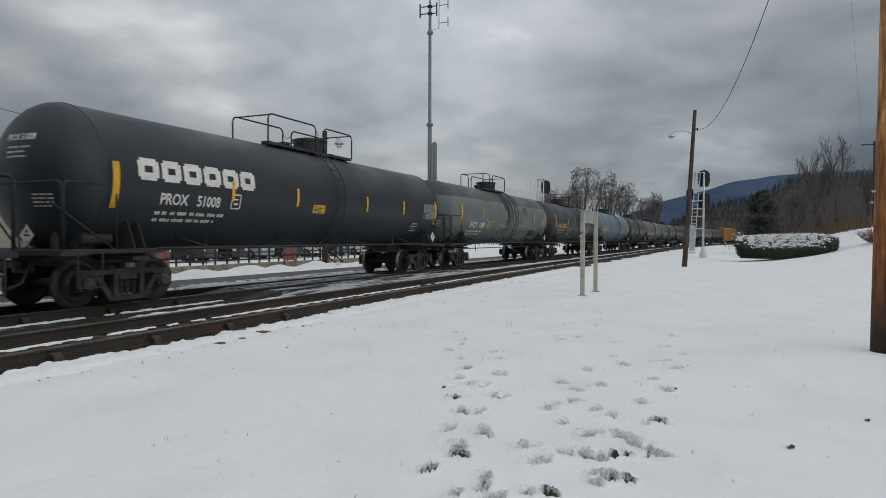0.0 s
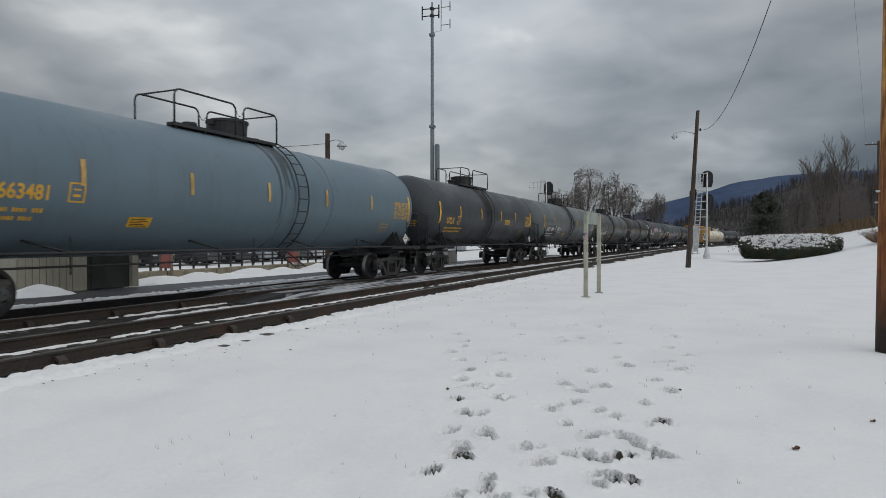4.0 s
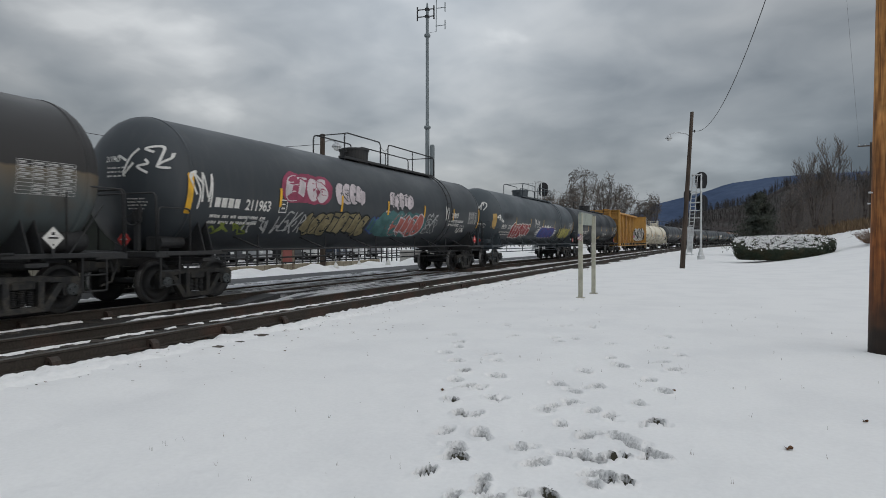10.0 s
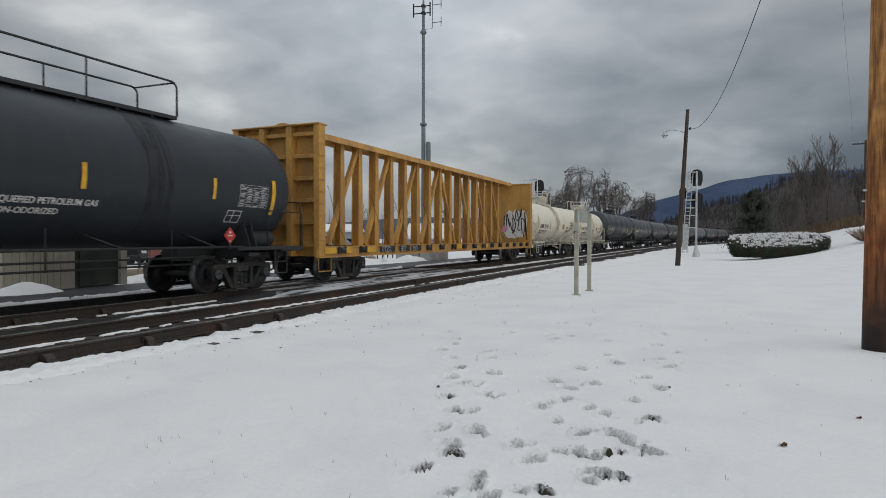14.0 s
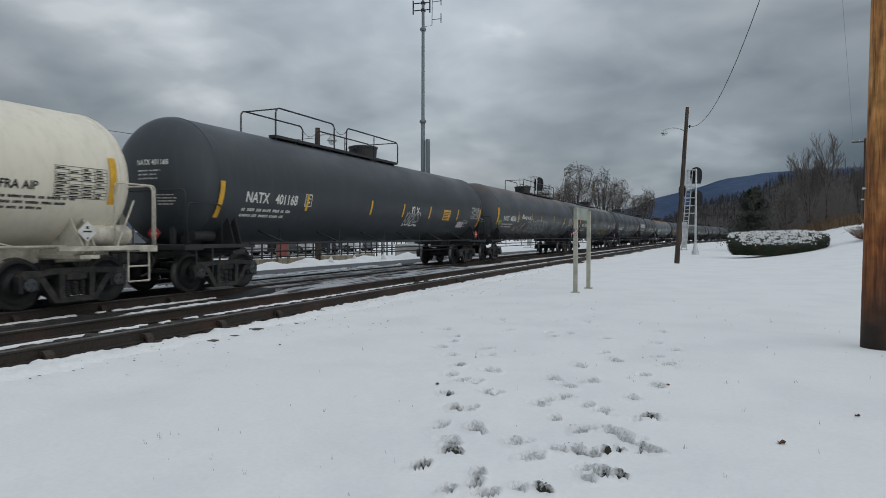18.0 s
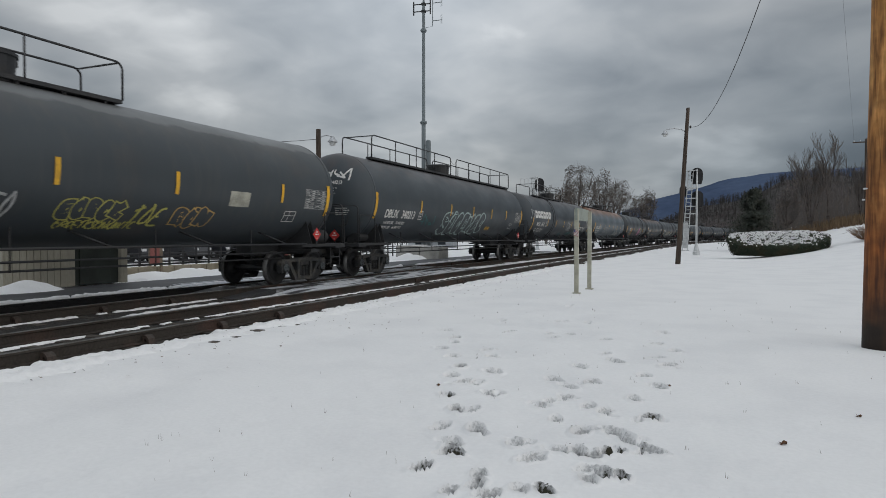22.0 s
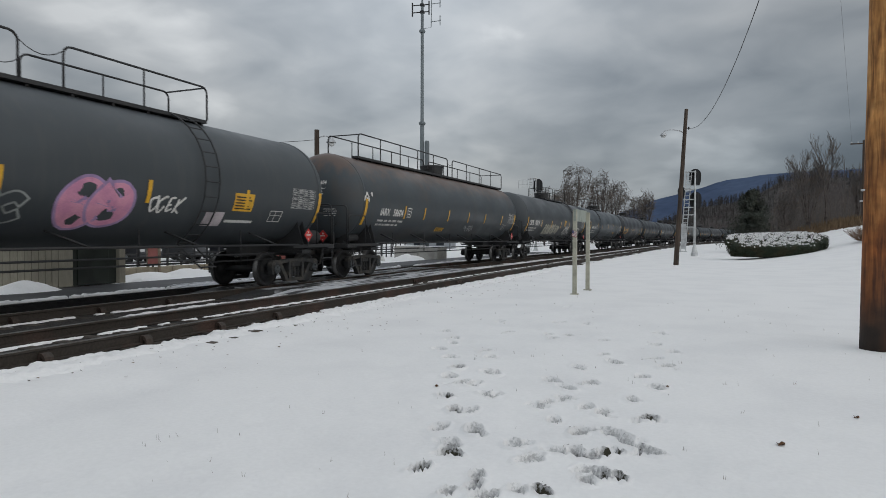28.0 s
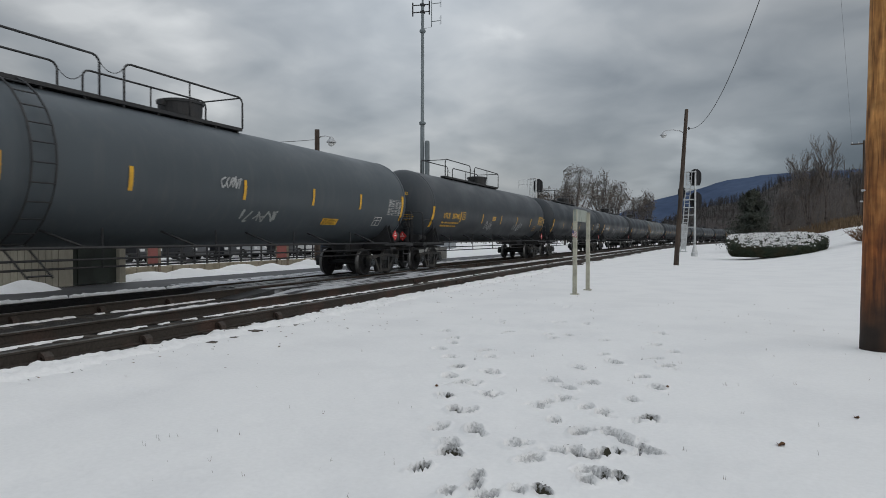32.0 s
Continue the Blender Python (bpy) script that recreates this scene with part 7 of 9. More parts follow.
def creosote_mat():
    """Pine with a dark treated foot and checks along the grain."""
    m = bpy.data.materials.new("treated_pine")
    m.use_nodes = True
    t = m.node_tree
    b = t.nodes["Principled BSDF"]
    co = t.nodes.new("ShaderNodeTexCoord")
    mp = t.nodes.new("ShaderNodeMapping")
    mp.inputs["Scale"].default_value = (7, 7, 0.55)
    t.links.new(co.outputs["Object"], mp.inputs[0])
    n1 = t.nodes.new("ShaderNodeTexNoise")
    n1.inputs["Scale"].default_value, n1.inputs["Detail"].default_value, n1.inputs["Distortion"].default_value = 3.0, 8, 0.6
    t.links.new(mp.outputs[0], n1.inputs["Vector"])
    r = t.nodes.new("ShaderNodeValToRGB")
    e = r.color_ramp.elements
    e[0].position, e[0].color = 0.30, (0.14, 0.055, 0.016, 1)
    e[1].position, e[1].color = 0.68, (0.64, 0.34, 0.115, 1)
    q = e.new(0.5)
    q.color = (0.44, 0.20, 0.056, 1)
    t.links.new(n1.outputs[0], r.inputs[0])
    n2 = t.nodes.new("ShaderNodeTexNoise")
    n2.inputs["Scale"].default_value = 1.2
    t.links.new(co.outputs["Object"], n2.inputs["Vector"])
    sp = t.nodes.new("ShaderNodeSeparateXYZ")
    t.links.new(co.outputs["Object"], sp.inputs[0])
    ma = t.nodes.new("ShaderNodeMath")
    ma.operation = "MULTIPLY_ADD"
    ma.inputs[1].default_value = 1.6
    t.links.new(n2.outputs[0], ma.inputs[0])
    t.links.new(sp.outputs[2], ma.inputs[2])
    mr = t.nodes.new("ShaderNodeMapRange")
    mr.inputs["From Min"].default_value, mr.inputs["From Max"].default_value = 2.2, 4.6
    t.links.new(ma.outputs[0], mr.inputs[0])
    mx = t.nodes.new("ShaderNodeMix")
    mx.data_type = "RGBA"
    t.links.new(mr.outputs[0], mx.inputs[0])
    t.links.new(r.outputs[0], mx.inputs[7])
    # redder treated timber low down, black at the foot
    low = t.nodes.new("ShaderNodeMix")
    low.data_type, low.blend_type = "RGBA", "MULTIPLY"
    low.inputs[0].default_value = 1.0
    low.inputs[7].default_value = (0.50, 0.34, 0.26, 1)
    t.links.new(r.outputs[0], low.inputs[6])
    t.links.new(low.outputs[2], mx.inputs[6])
    mf = t.nodes.new("ShaderNodeMapRange")
    mf.inputs["From Min"].default_value, mf.inputs["From Max"].default_value = 1.0, 1.9
    t.links.new(ma.outputs[0], mf.inputs[0])
    foot = t.nodes.new("ShaderNodeMix")
    foot.data_type = "RGBA"
    foot.inputs[6].default_value = (0.026, 0.016, 0.011, 1)
    t.links.new(mf.outputs[0], foot.inputs[0])
    t.links.new(mx.outputs[2], foot.inputs[7])
    # dark blotches and pale worn patches
    n3 = t.nodes.new("ShaderNodeTexNoise")
    n3.inputs["Scale"].default_value, n3.inputs["Detail"].default_value = 5.0, 7
    t.links.new(co.outputs["Object"], n3.inputs["Vector"])
    wr = t.nodes.new("ShaderNodeMapRange")
    wr.inputs["From Min"].default_value, wr.inputs["From Max"].default_value = 0.3, 0.7
    wr.inputs["To Min"].default_value, wr.inputs["To Max"].default_value = 0.62, 1.3
    t.links.new(n3.outputs[0], wr.inputs[0])
    sc = t.nodes.new("ShaderNodeVectorMath")
    sc.operation = "SCALE"
    t.links.new(foot.outputs[2], sc.inputs[0])
    t.links.new(wr.outputs[0], sc.inputs["Scale"])
    t.links.new(sc.outputs[0], b.inputs["Base Color"])
    b.inputs["Roughness"].default_value = 0.75
    bp = t.nodes.new("ShaderNodeBump")
    bp.inputs["Strength"].default_value, bp.inputs["Distance"].default_value = 0.6, 0.01
    t.links.new(n1.outputs[0], bp.inputs["Height"])
    t.links.new(bp.outputs[0], b.inputs["Normal"])
    return m


def g_at(x, y):
    return (x, y, ground_z(x, y))


big = timber_pole("utility_pole", g_at(2.22, 10.40), 14.5, 0.222, 0.178, (0.012, 0.006), creosote_mat(), "thick brown pine utility pole with a dark treated foot")
bm = B()
lathe(bm, [(-0.02, 0.010), (0.0, 0.016), (0.03, 0.010)], 8, "x", (-0.218, -0.08, 2.2))
part("insulator", bm, GALV, big, "small grey insulator")
for z in (2.05,):
    bm = B()
    lathe(bm, [(-0.255, 0.012), (-0.22, 0.012)], 6, "x", (0.01, -0.06, z))
    part("bolt", bm, GALV, big)


def lamp_arm(pole, z, reach, turn, k=1.0, root=(0, 0)):
    """A curved bracket arm with a bell-shaped yard lamp."""
    c, s = math.cos(turn), math.sin(turn)
    ox, oy = root
    pts = [(0, 0), (0.25 * reach, 0.16), (0.6 * reach, 0.22), (0.92 * reach, 0.16), (reach, 0.06)]
    arm = bar_part("lamp_arm", [(ox + c * u, oy + s * u, z + v) for u, v in pts], 0.03, GALV, pole)
    bm = B()
    lathe(bm, [(a * k, q * k) for a, q in ((0.16, 0.03), (0.12, 0.09), (0.02, 0.12), (-0.02, 0.17), (-0.12, 0.24), (-0.14, 0.24), (-0.10, 0.15), (-0.04, 0.1))], 16, "z", (ox + c * reach, oy + s * reach, z))
    part("lamp_hood", bm, GALV, arm, smooth=True)
    bm = B()
    lathe(bm, [(a * k, q * k) for a, q in ((-0.10, 0.13), (-0.22, 0.16), (-0.30, 0.10), (-0.32, 0.02))], 14, "z", (ox + c * reach, oy + s * reach, z))
    part("lamp_globe", bm, mat("frosted_glass", (0.62, 0.63, 0.62), rough=0.3, vary=0.05, bump=0), arm, smooth=True)


p1 = timber_pole("lamp_pole", g_at(-1.55, 38.3), 8.85, 0.145, 0.095, (0.055, 0.03), GREY_WOOD, "leaning dark timber pole with a yard lamp", 2)
lamp_arm(p1, 7.47, 1.2, radians(201), 0.8, (0.41, 0.22))
for u in (0.2,):
    bm = B()
    lathe(bm, [(-0.08, 0.03), (-0.03, 0.05), (0.03, 0.05), (0.08, 0.03)], 8, "z", (0.62, 0.2, 7.75))
    tube(bm, [(0.45, 0.2, 7.75), (0.62, 0.2, 7.75)], 0.015, 4)
    part("insulator", bm, BLACK_PAINT, p1)
p2 = timber_pole("lamp_pole", g_at(-19.8, 29.6), 7.4, 0.16, 0.13, (0.0, 0.0), GREY_WOOD, "dark timber pole with a yard lamp by the parking lot", 3)
lamp_arm(p2, 6.85, 0.78, radians(25), 1.15)
up = timber_pole("distribution_pole", g_at(13.25, 68.0), 7.6, 0.13, 0.10, (0, 0), GREY_WOOD, "distant timber power pole with a crossarm", 4)
part("crossarm", box(B(), -1.05, 0.25, -0.05, 0.05, 7.25, 7.35), GREY_WOOD, up)
for x in (-0.95, -0.45, 0.15):
    bm = B()
    lathe(bm, [(7.35, 0.03), (7.42, 0.045), (7.5, 0.03)], 8, "z", (x, 0, 0))
    part("insulator", bm, GALV, up)

WIRE = mat("weathered_wire", (0.03, 0.03, 0.032), rough=0.6, vary=0.1, bump=0)


def wire(a, c, sag, r=0.011):
    a, c = Vector(a), Vector(c)
    pts = [a.lerp(c, i / 24) - Vector((0, 0, sag * 4 * (i / 24) * (1 - i / 24))) for i in range(25)]
    thing("overhead_wire", finish(tube(B(), pts, r, 5), WIRE, True), label="thin dark overhead wire between poles", category="wire")


wire((-0.94, 38.5, 7.55), (2.40, 10.4, 11.0), 2.25, 0.012)
wire((12.3, 68.0, ground_z(13.25, 68.0) + 7.5), (1.0, 10.4, 14.0), 0.0, 0.005)
wire((-19.8, 29.6, 6.7), (-40.0, 14.0, 11.5), 2.1, 0.014)

# ---------------------------------------------------------------- two-post sign
sign = thing("two_post_sign", at=(0, 0, 0), label="narrow grey-green sign board on two tan posts seen almost edge-on", category="sign")
ends_ = (Vector(g_at(-3.34, 17.6)), Vector(g_at(-3.27, 19.28)))
for k, p in enumerate(ends_):
    po = part("post", box(B(), p.x - 0.055, p.x + 0.055, p.y - 0.055, p.y + 0.055, p.z - 0.1, p.z + 2.34, 0.006), POST_TAN, sign)
    part("foot_plate", box(B(), p.x - 0.11, p.x + 0.11, p.y - 0.11, p.y + 0.11, p.z - 0.02, p.z + 0.03, 0.006), POST_TAN, po)
    for z in (1.0, 1.5):
        bm = B()
        lathe(bm, [(-0.075, 0.02), (0.075, 0.02)], 6, "x", (p.x, p.y, p.z + z))
        part("bolt", bm, GALV, po)
bm = B()
a, c = ends_
vs = []
for x in (a.x - 0.03, a.x + 0.03):
    vs += [bm.verts.new((x, a.y - 0.06, a.z + 2.04)), bm.verts.new((x, c.y + 0.06, a.z + 2.04)), bm.verts.new((x, c.y + 0.06, a.z + 2.38)), bm.verts.new((x, a.y - 0.06, a.z + 2.38))]
for q in ((0, 1, 2, 3), (7, 6, 5, 4), (0, 4, 5, 1), (1, 5, 6, 2), (2, 6, 7, 3), (3, 7, 4, 0)):
    bm.faces.new([vs[j] for j in q])
part("sign_board", bm, SIGN_GREY, sign)
FLAG_BLUE = mat("flag_blue", (0.09, 0.10, 0.19), rough=0.8, vary=0.1, bump=0)
FLAG_RED = mat("flag_red", (0.42, 0.16, 0.16), rough=0.8, vary=0.1, bump=0)
for k, p in enumerate(ends_[:1]):
    fl = thing("small_flag", at=(p.x - 0.06, p.y - 0.075, p.z + 1.62), turn=-20, label="small striped cloth flag tied to the sign post", category="flag", group="flags on the sign")

    def wave(u, v):
        return (u * 0.17, 0.04 * math.sin(u * 5) + 0.02 * v - 0.02, v * 0.17 - 0.05 * u)
    for i in range(9):
        bm = B()
        g = [[bm.verts.new(wave(u / 6, (i + j) / 9)) for u in range(7)] for j in (0, 1)]
        for u in range(6):
            bm.faces.new((g[0][u], g[0][u + 1], g[1][u + 1], g[1][u]))
        part("flag_stripe", bm, FLAG_RED if i % 2 == 0 else WHITE_PAINT, fl)
    bm = B()
    g = [[bm.verts.new(Vector(wave(u / 6 * 0.42, 0.5 + 0.5 * j)) + Vector((0, -0.006, 0))) for u in range(4)] for j in (0, 1)]
    for u in range(3):
        bm.faces.new((g[0][u], g[0][u + 1], g[1][u + 1], g[1][u]))
    part("flag_canton", bm, FLAG_BLUE, fl)


# ---------------------------------------------------------------- railway signals
def head_mesh(w=0.46, h=0.9):
    bm = B()
    out = [(w * math.cos(t), h - w + w * math.sin(t)) for t in [math.pi * i / 10 for i in range(11)]]
    out += [(-w, -h + w * 0.9), (-w * 0.75, -h), (w * 0.75, -h), (w, -h + w * 0.9)]
    a = [bm.verts.new((x, -0.03, z)) for x, z in out]
    c = [bm.verts.new((x, 0.03, z)) for x, z in out]
    bm.faces.new(a), bm.faces.new(c[::-1])
    for i in range(len(a)):
        bm.faces.new((a[i], c[i], c[(i + 1) % len(a)], a[(i + 1) % len(a)]))
    return finish(bm, SIGNAL_BLACK, False, "target")


def signal_head(mast, x, z, turn, scale=1.0, y=0.0):
    t = hang("signal_target", once(("target", scale), lambda: head_mesh(0.54 * scale, 0.80 * scale)), mast, "black oval signal backing with hooded lenses", (x, y, z))
    t.rotation_euler = (0, 0, turn)
    for dz in (-0.44, 0.0, 0.44):
        bm = B()
        n = 12
        ring = [[bm.verts.new((0.17 * scale * math.cos(math.pi * (i / n * 1.5 - 0.25)), yy, dz * scale + 0.17 * scale * math.sin(math.pi * (i / n * 1.5 - 0.25)))) for i in range(n + 1)] for yy in (-0.03, -0.40 * scale)]
        for i in range(n):
            bm.faces.new((ring[0][i], ring[0][i + 1], ring[1][i + 1], ring[1][i]))
        part("lens_hood", bm, SIGNAL_BLACK, t)
    part("case", box(B(), -0.2 * scale, 0.2 * scale, 0.03, 0.32, -0.7 * scale, 0.7 * scale, 0.02), SIGNAL_BLACK, t)


def signal_mast(at, height, heads, ladder_x, label):
    """A mast with a ladder that leans in to it, landings and oval heads."""
    m = thing("railway_signal", at=at, label=label, category="railway signal")
    part("mast_base", lathe(B(), [(-0.3, 0.30), (0.05, 0.30), (0.12, 0.24), (0.75, 0.11), (0.8, 0.10)], 14, "z"), ALU, m)
    part("mast", lathe(B(), [(0.7, 0.09), (height, 0.075), (height + 0.05, 0.02)], 12, "z"), ALU, m, smooth=True)

    def across(z):
        return ladder_x + (-0.32 - ladder_x) * 0.75 * z / height
    rails = []
    for d in (-0.2, 0.2):
        rails.append(part("ladder_rail", tube(B(), [(across(0.1) + d, 0, 0.1), (across(height) + d, 0, height)], 0.04, 5), ALU, m))
    z = 0.4
    while z < height - 0.2:
        part("rung", tube(B(), [(across(z) - 0.2, 0, z), (across(z) + 0.2, 0, z)], 0.025, 4), ALU, rails[0])
        z += 0.33
    for z in (2.3, 3.35, 4.0, 4.7, 5.6, height - 0.05):
        part("stay", box(B(), across(z) - 0.28, 0.06, -0.06, 0.06, z - 0.035, z + 0.035), ALU, m)
        if z > 4.5:
            part("landing", box(B(), across(z) - 0.3, 0.05, -0.4, 0.4, z - 0.05, z - 0.03), ALU, m)
    part("service_case", box(B(), across(1.0) - 0.22, across(1.0) + 0.2, 0.1, 0.5, 0.35, 2.6, 0.02), ALU, m)
    part("step_frame", box(B(), across(0.2) - 0.5, across(0.2) + 0.35, -0.4, 0.4, 0.14, 0.2), ALU, m)
    for x, z, turn, sc in heads:
        signal_head(m, x, z, turn, sc, 0.32)
    return m


s1 = g_at(-0.82, 59.2)
signal_mast((s1[0] - 0.05, s1[1], s1[2] + 0.25), 7.15, ((0.0, 6.65, 3.35, 0.9), (0.05, 4.65, 3.35, 0.9), (-1.1, 5.35, 3.35, 0.6)), -0.95, "silver signal mast with ladder and black oval signal heads")
s2 = (-17.6, 69.6, -0.15)
signal_mast(s2, 8.2, ((0.15, 7.3, 3.4, 0.95),), -0.9, "silver signal mast with one black head beyond the train")
bm = B()
for x in (-2.0, -1.5, -1.0):
    tube(bm, [(x, 0, 7.0), (x, 0, 8.0)], 0.03, 4)
for z in (7.45, 8.0):
    tube(bm, [(-2.0, 0, z), (-0.5, 0, z)], 0.03, 4)
thing("signal_railing", finish(bm, ALU), at=s2, label="silver guard rail of a signal landing", category="railing")

# ---------------------------------------------------------------- radio mast
MAST_GREY = mat("dull_mast_steel", (0.17, 0.195, 0.205), rough=0.7, metal=0.0, vary=0.06, scale=0.6, grain=3, bump=0)
mast = thing("radio_mast", at=(-17.8, 39.2, -0.15), label="tall slim steel radio mast with whip antennas", category="radio mast")
part("mast_tube", lathe(B(), [(0, 0.15), (9.3, 0.14), (9.32, 0.115), (17.0, 0.10), (17.6, 0.05)], 12, "z"), MAST_GREY, mast, smooth=True)
part("cable_duct", lathe(B(), [(0, 0.16), (7.9, 0.16), (8.0, 0.12)], 12, "z", (0.36, 0, 0)), MAST_GREY, mast, "shorter thick grey pipe beside the mast", smooth=True)
part("collar", lathe(B(), [(9.1, 0.2), (9.2, 0.24), (9.3, 0.2)], 12, "z"), MAST_GREY, mast)
part("collar", lathe(B(), [(15.3, 0.18), (15.4, 0.22), (15.5, 0.18)], 12, "z"), MAST_GREY, mast)
cx_, sx_ = math.cos(radians(22.6)), math.sin(radians(22.6))
for z in (16.68, 17.16):
    part("antenna_arm", tube(B(), [(-0.67 * cx_, -0.67 * sx_, z - 0.05), (0.45 * cx_, 0.45 * sx_, z + 0.05)], 0.04, 5), STEEL_BLACK, mast)
    part("clamp", box(B(), -0.13, 0.13, -0.13, 0.13, z - 0.09, z + 0.09, 0.02), STEEL_BLACK, mast)
for u, z in ((-0.67, 16.85), (0.45, 16.98)):
    part("dipole", tube(B(), [(u * cx_, u * sx_, z - 0.46), (u * cx_, u * sx_, z + 0.46)], 0.05, 5), STEEL_BLACK, mast)
part("side_boom", tube(B(), [(0, 0, 15.55), (0.60 * cx_, 0.60 * sx_, 15.68), (0.62 * cx_, 0.62 * sx_, 18.4)], 0.028, 5), MAST_GREY, mast)
for z in (16.05, 17.24):
    part("yagi_element", tube(B(), [(0.62 * cx_, 0.62 * sx_, z), (1.24 * cx_, 1.24 * sx_, z + 0.08)], 0.026, 4), MAST_GREY, mast)
    for u in (1.18, 1.24):
        part("yagi_element", tube(B(), [(u * cx_, u * sx_, z - 0.22), (u * cx_, u * sx_, z + 0.42)], 0.014, 4), MAST_GREY, mast)
for x0, x1, zz in ((-19.0, -17.3, 0.72), (-17.25, -15.9, 0.66)):
    bm = box(B(), x0, x1, 37.4, 39.0, -0.3, zz, 0.03)
    bl = thing("concrete_block", finish(bm, CONCRETE), label="pale weathered concrete block beside the track", category="concrete block")
    part("snow_cap", box(B(), x0 + 0.05, x1 - 0.05, 37.5, 38.9, zz, zz + 0.06, 0.03), SNOW, bl)

# ---------------------------------------------------------------- hedge, evergreen, bare trees
HEDGE = mat("yew_green", (0.028, 0.040, 0.022), rough=0.7, vary=0.35, scale=2.0, grain=12, second=(0.045, 0.042, 0.02), bump=0)
NEEDLE = mat("spruce_green", (0.034, 0.042, 0.032), rough=0.75, vary=0.35, scale=1.0, grain=8, second=(0.042, 0.044, 0.03), bump=0)
BARK = mat("grey_bark", (0.12, 0.10, 0.09), rough=0.9, vary=0.3, scale=2, grain=14, second=(0.05, 0.04, 0.035))
TWIG = mat("brown_twigs", (0.118, 0.108, 0.102), rough=0.9, vary=0.25, scale=0.6, grain=4, second=(0.14, 0.114, 0.094), bump=0)
RUSSET = mat("russet_dry_leaves", (0.16, 0.095, 0.055), rough=0.9, vary=0.3, scale=0.8, grain=5, second=(0.11, 0.06, 0.035), bump=0)
DRYGRASS = mat("dry_grass", (0.17, 0.115, 0.066), rough=0.95, vary=0.3, scale=0.5, grain=3, second=(0.10, 0.068, 0.042), bump=0)
WOODLAND = mat("bare_woodland", (0.115, 0.10, 0.095), rough=0.95, vary=0.3, scale=0.3, grain=2.0, second=(0.11, 0.095, 0.09), bump=0)


def leaf(bm, p, n, s, r):
    """A small four-cornered leaf clump near p facing about n."""
    n = (Vector(n) + Vector((r.uniform(-1, 1), r.uniform(-1, 1), r.uniform(-1, 1))) * 0.7).normalized()
    a = n.orthogonal().normalized()
    a = (Matrix.Rotation(r.uniform(0, 6.3), 3, n) @ a) * s
    c = n.cross(a)
    p = Vector(p)
    bm.faces.new([bm.verts.new(p + q) for q in (a, c * 0.5, -a, -c * 0.5)])


def hedge():
    r = random.Random(21)
    ax, ay = 3.2, 1.9
    base = g_at(4.55, 50.2)
    ob = thing("clipped_hedge", at=base, turn=4, label="low clipped dark evergreen hedge with snow on its sloping top", category="hedge")
    green, snow, core = B(), B(), B()

    def top_z(x, y):
        # low in front, rising to the back and a little to the far end
        return 0.78 + 0.88 * ease((y / ay + 1.0) / 1.7) + 0.10 * x / ax + 0.08 * noise.noise((x * 0.9, y * 0.9, 1)) - 0.35 * max(0.0, (x * x / ax / ax + y * y / ay / ay) - 0.82)

    def rim(t):
        return 1 + 0.09 * noise.noise((math.cos(t) * 2, math.sin(t) * 2, 3)) + 0.04 * noise.noise((t * 6, 0, 7))
    for _ in range(26000):
        t = r.uniform(0, 2 * math.pi)
        k = rim(t)
        if r.random() < 0.6:
            q = math.sqrt(r.random())
            x, y = ax * q * k * math.cos(t), ay * q * k * math.sin(t)
            z, n = top_z(x, y) + r.uniform(-0.05, 0.03), (0, -0.45, 1)
            white = 0.6 * noise.noise((x * 2.6, y * 2.6, 4)) + 0.9 * noise.noise((x * 9, y * 9, 2)) > -0.06 + 0.5 * ease(2.2 * (q - 0.62)) * (y < 0)
        else:
            v = r.random()
            q = 0.86 + 0.14 * v ** 0.6 + r.uniform(-0.04, 0.04)
            x, y = ax * q * k * math.cos(t), ay * q * k * math.sin(t)
            z, n, white = (top_z(x, y) - 0.02) * v, (math.cos(t), math.sin(t), 0.3), False
        leaf(snow if white else green, (x, y, z + (0.02 if white else 0)), n, r.uniform(0.04, 0.085) * (1.1 if white else 1), r)
    rings = []
    for f in (0.0, 0.35, 0.7, 1.0):
        rings.append([core.verts.new((ax * 0.88 * math.cos(a), ay * 0.88 * math.sin(a), f * (top_z(ax * 0.88 * math.cos(a), ay * 0.88 * math.sin(a)) - 0.08))) for a in (2 * math.pi * i / 28 for i in range(28))])
    for a, c in zip(rings, rings[1:]):
        for i in range(28):
            core.faces.new((a[i], a[(i + 1) % 28], c[(i + 1) % 28], c[i]))
    core.faces.new(rings[-1])
    part("inner_growth", core, HEDGE, ob)
    part("foliage", green, HEDGE, ob)
    part("snow_cover", snow, SNOW, ob, "patchy snow on the clipped top")


hedge()


def small_bush(at, rx, h, seed, material, label):
    r = random.Random(seed)
    ob = thing("shrub", at=at, label=label, category="shrub")
    bm = B()
    for _ in range(260):
        a, q = r.uniform(0, 6.3), r.random() ** 0.5
        x, y = rx * q * math.cos(a), rx * q * math.sin(a)
        tube(bm, [(x * 0.4, y * 0.4, 0), (x * 0.8, y * 0.8, h * 0.6 * r.random() + 0.1), (x + r.uniform(-0.2, 0.2), y + r.uniform(-0.2, 0.2), h * r.uniform(0.6, 1.0) * (1 - 0.5 * q * q))], 0.014, 3, 0.006, cap=False)
    part("branch_tangle", bm, material, ob)
    return ob


small_bush(g_at(10.2, 50.5), 1.55, 1.25, 3, RUSSET, "brown leafless shrub in the snow")
small_bush(g_at(13.0, 50.5), 1.9, 1.5, 4, RUSSET, "brown leafless shrub in the snow")


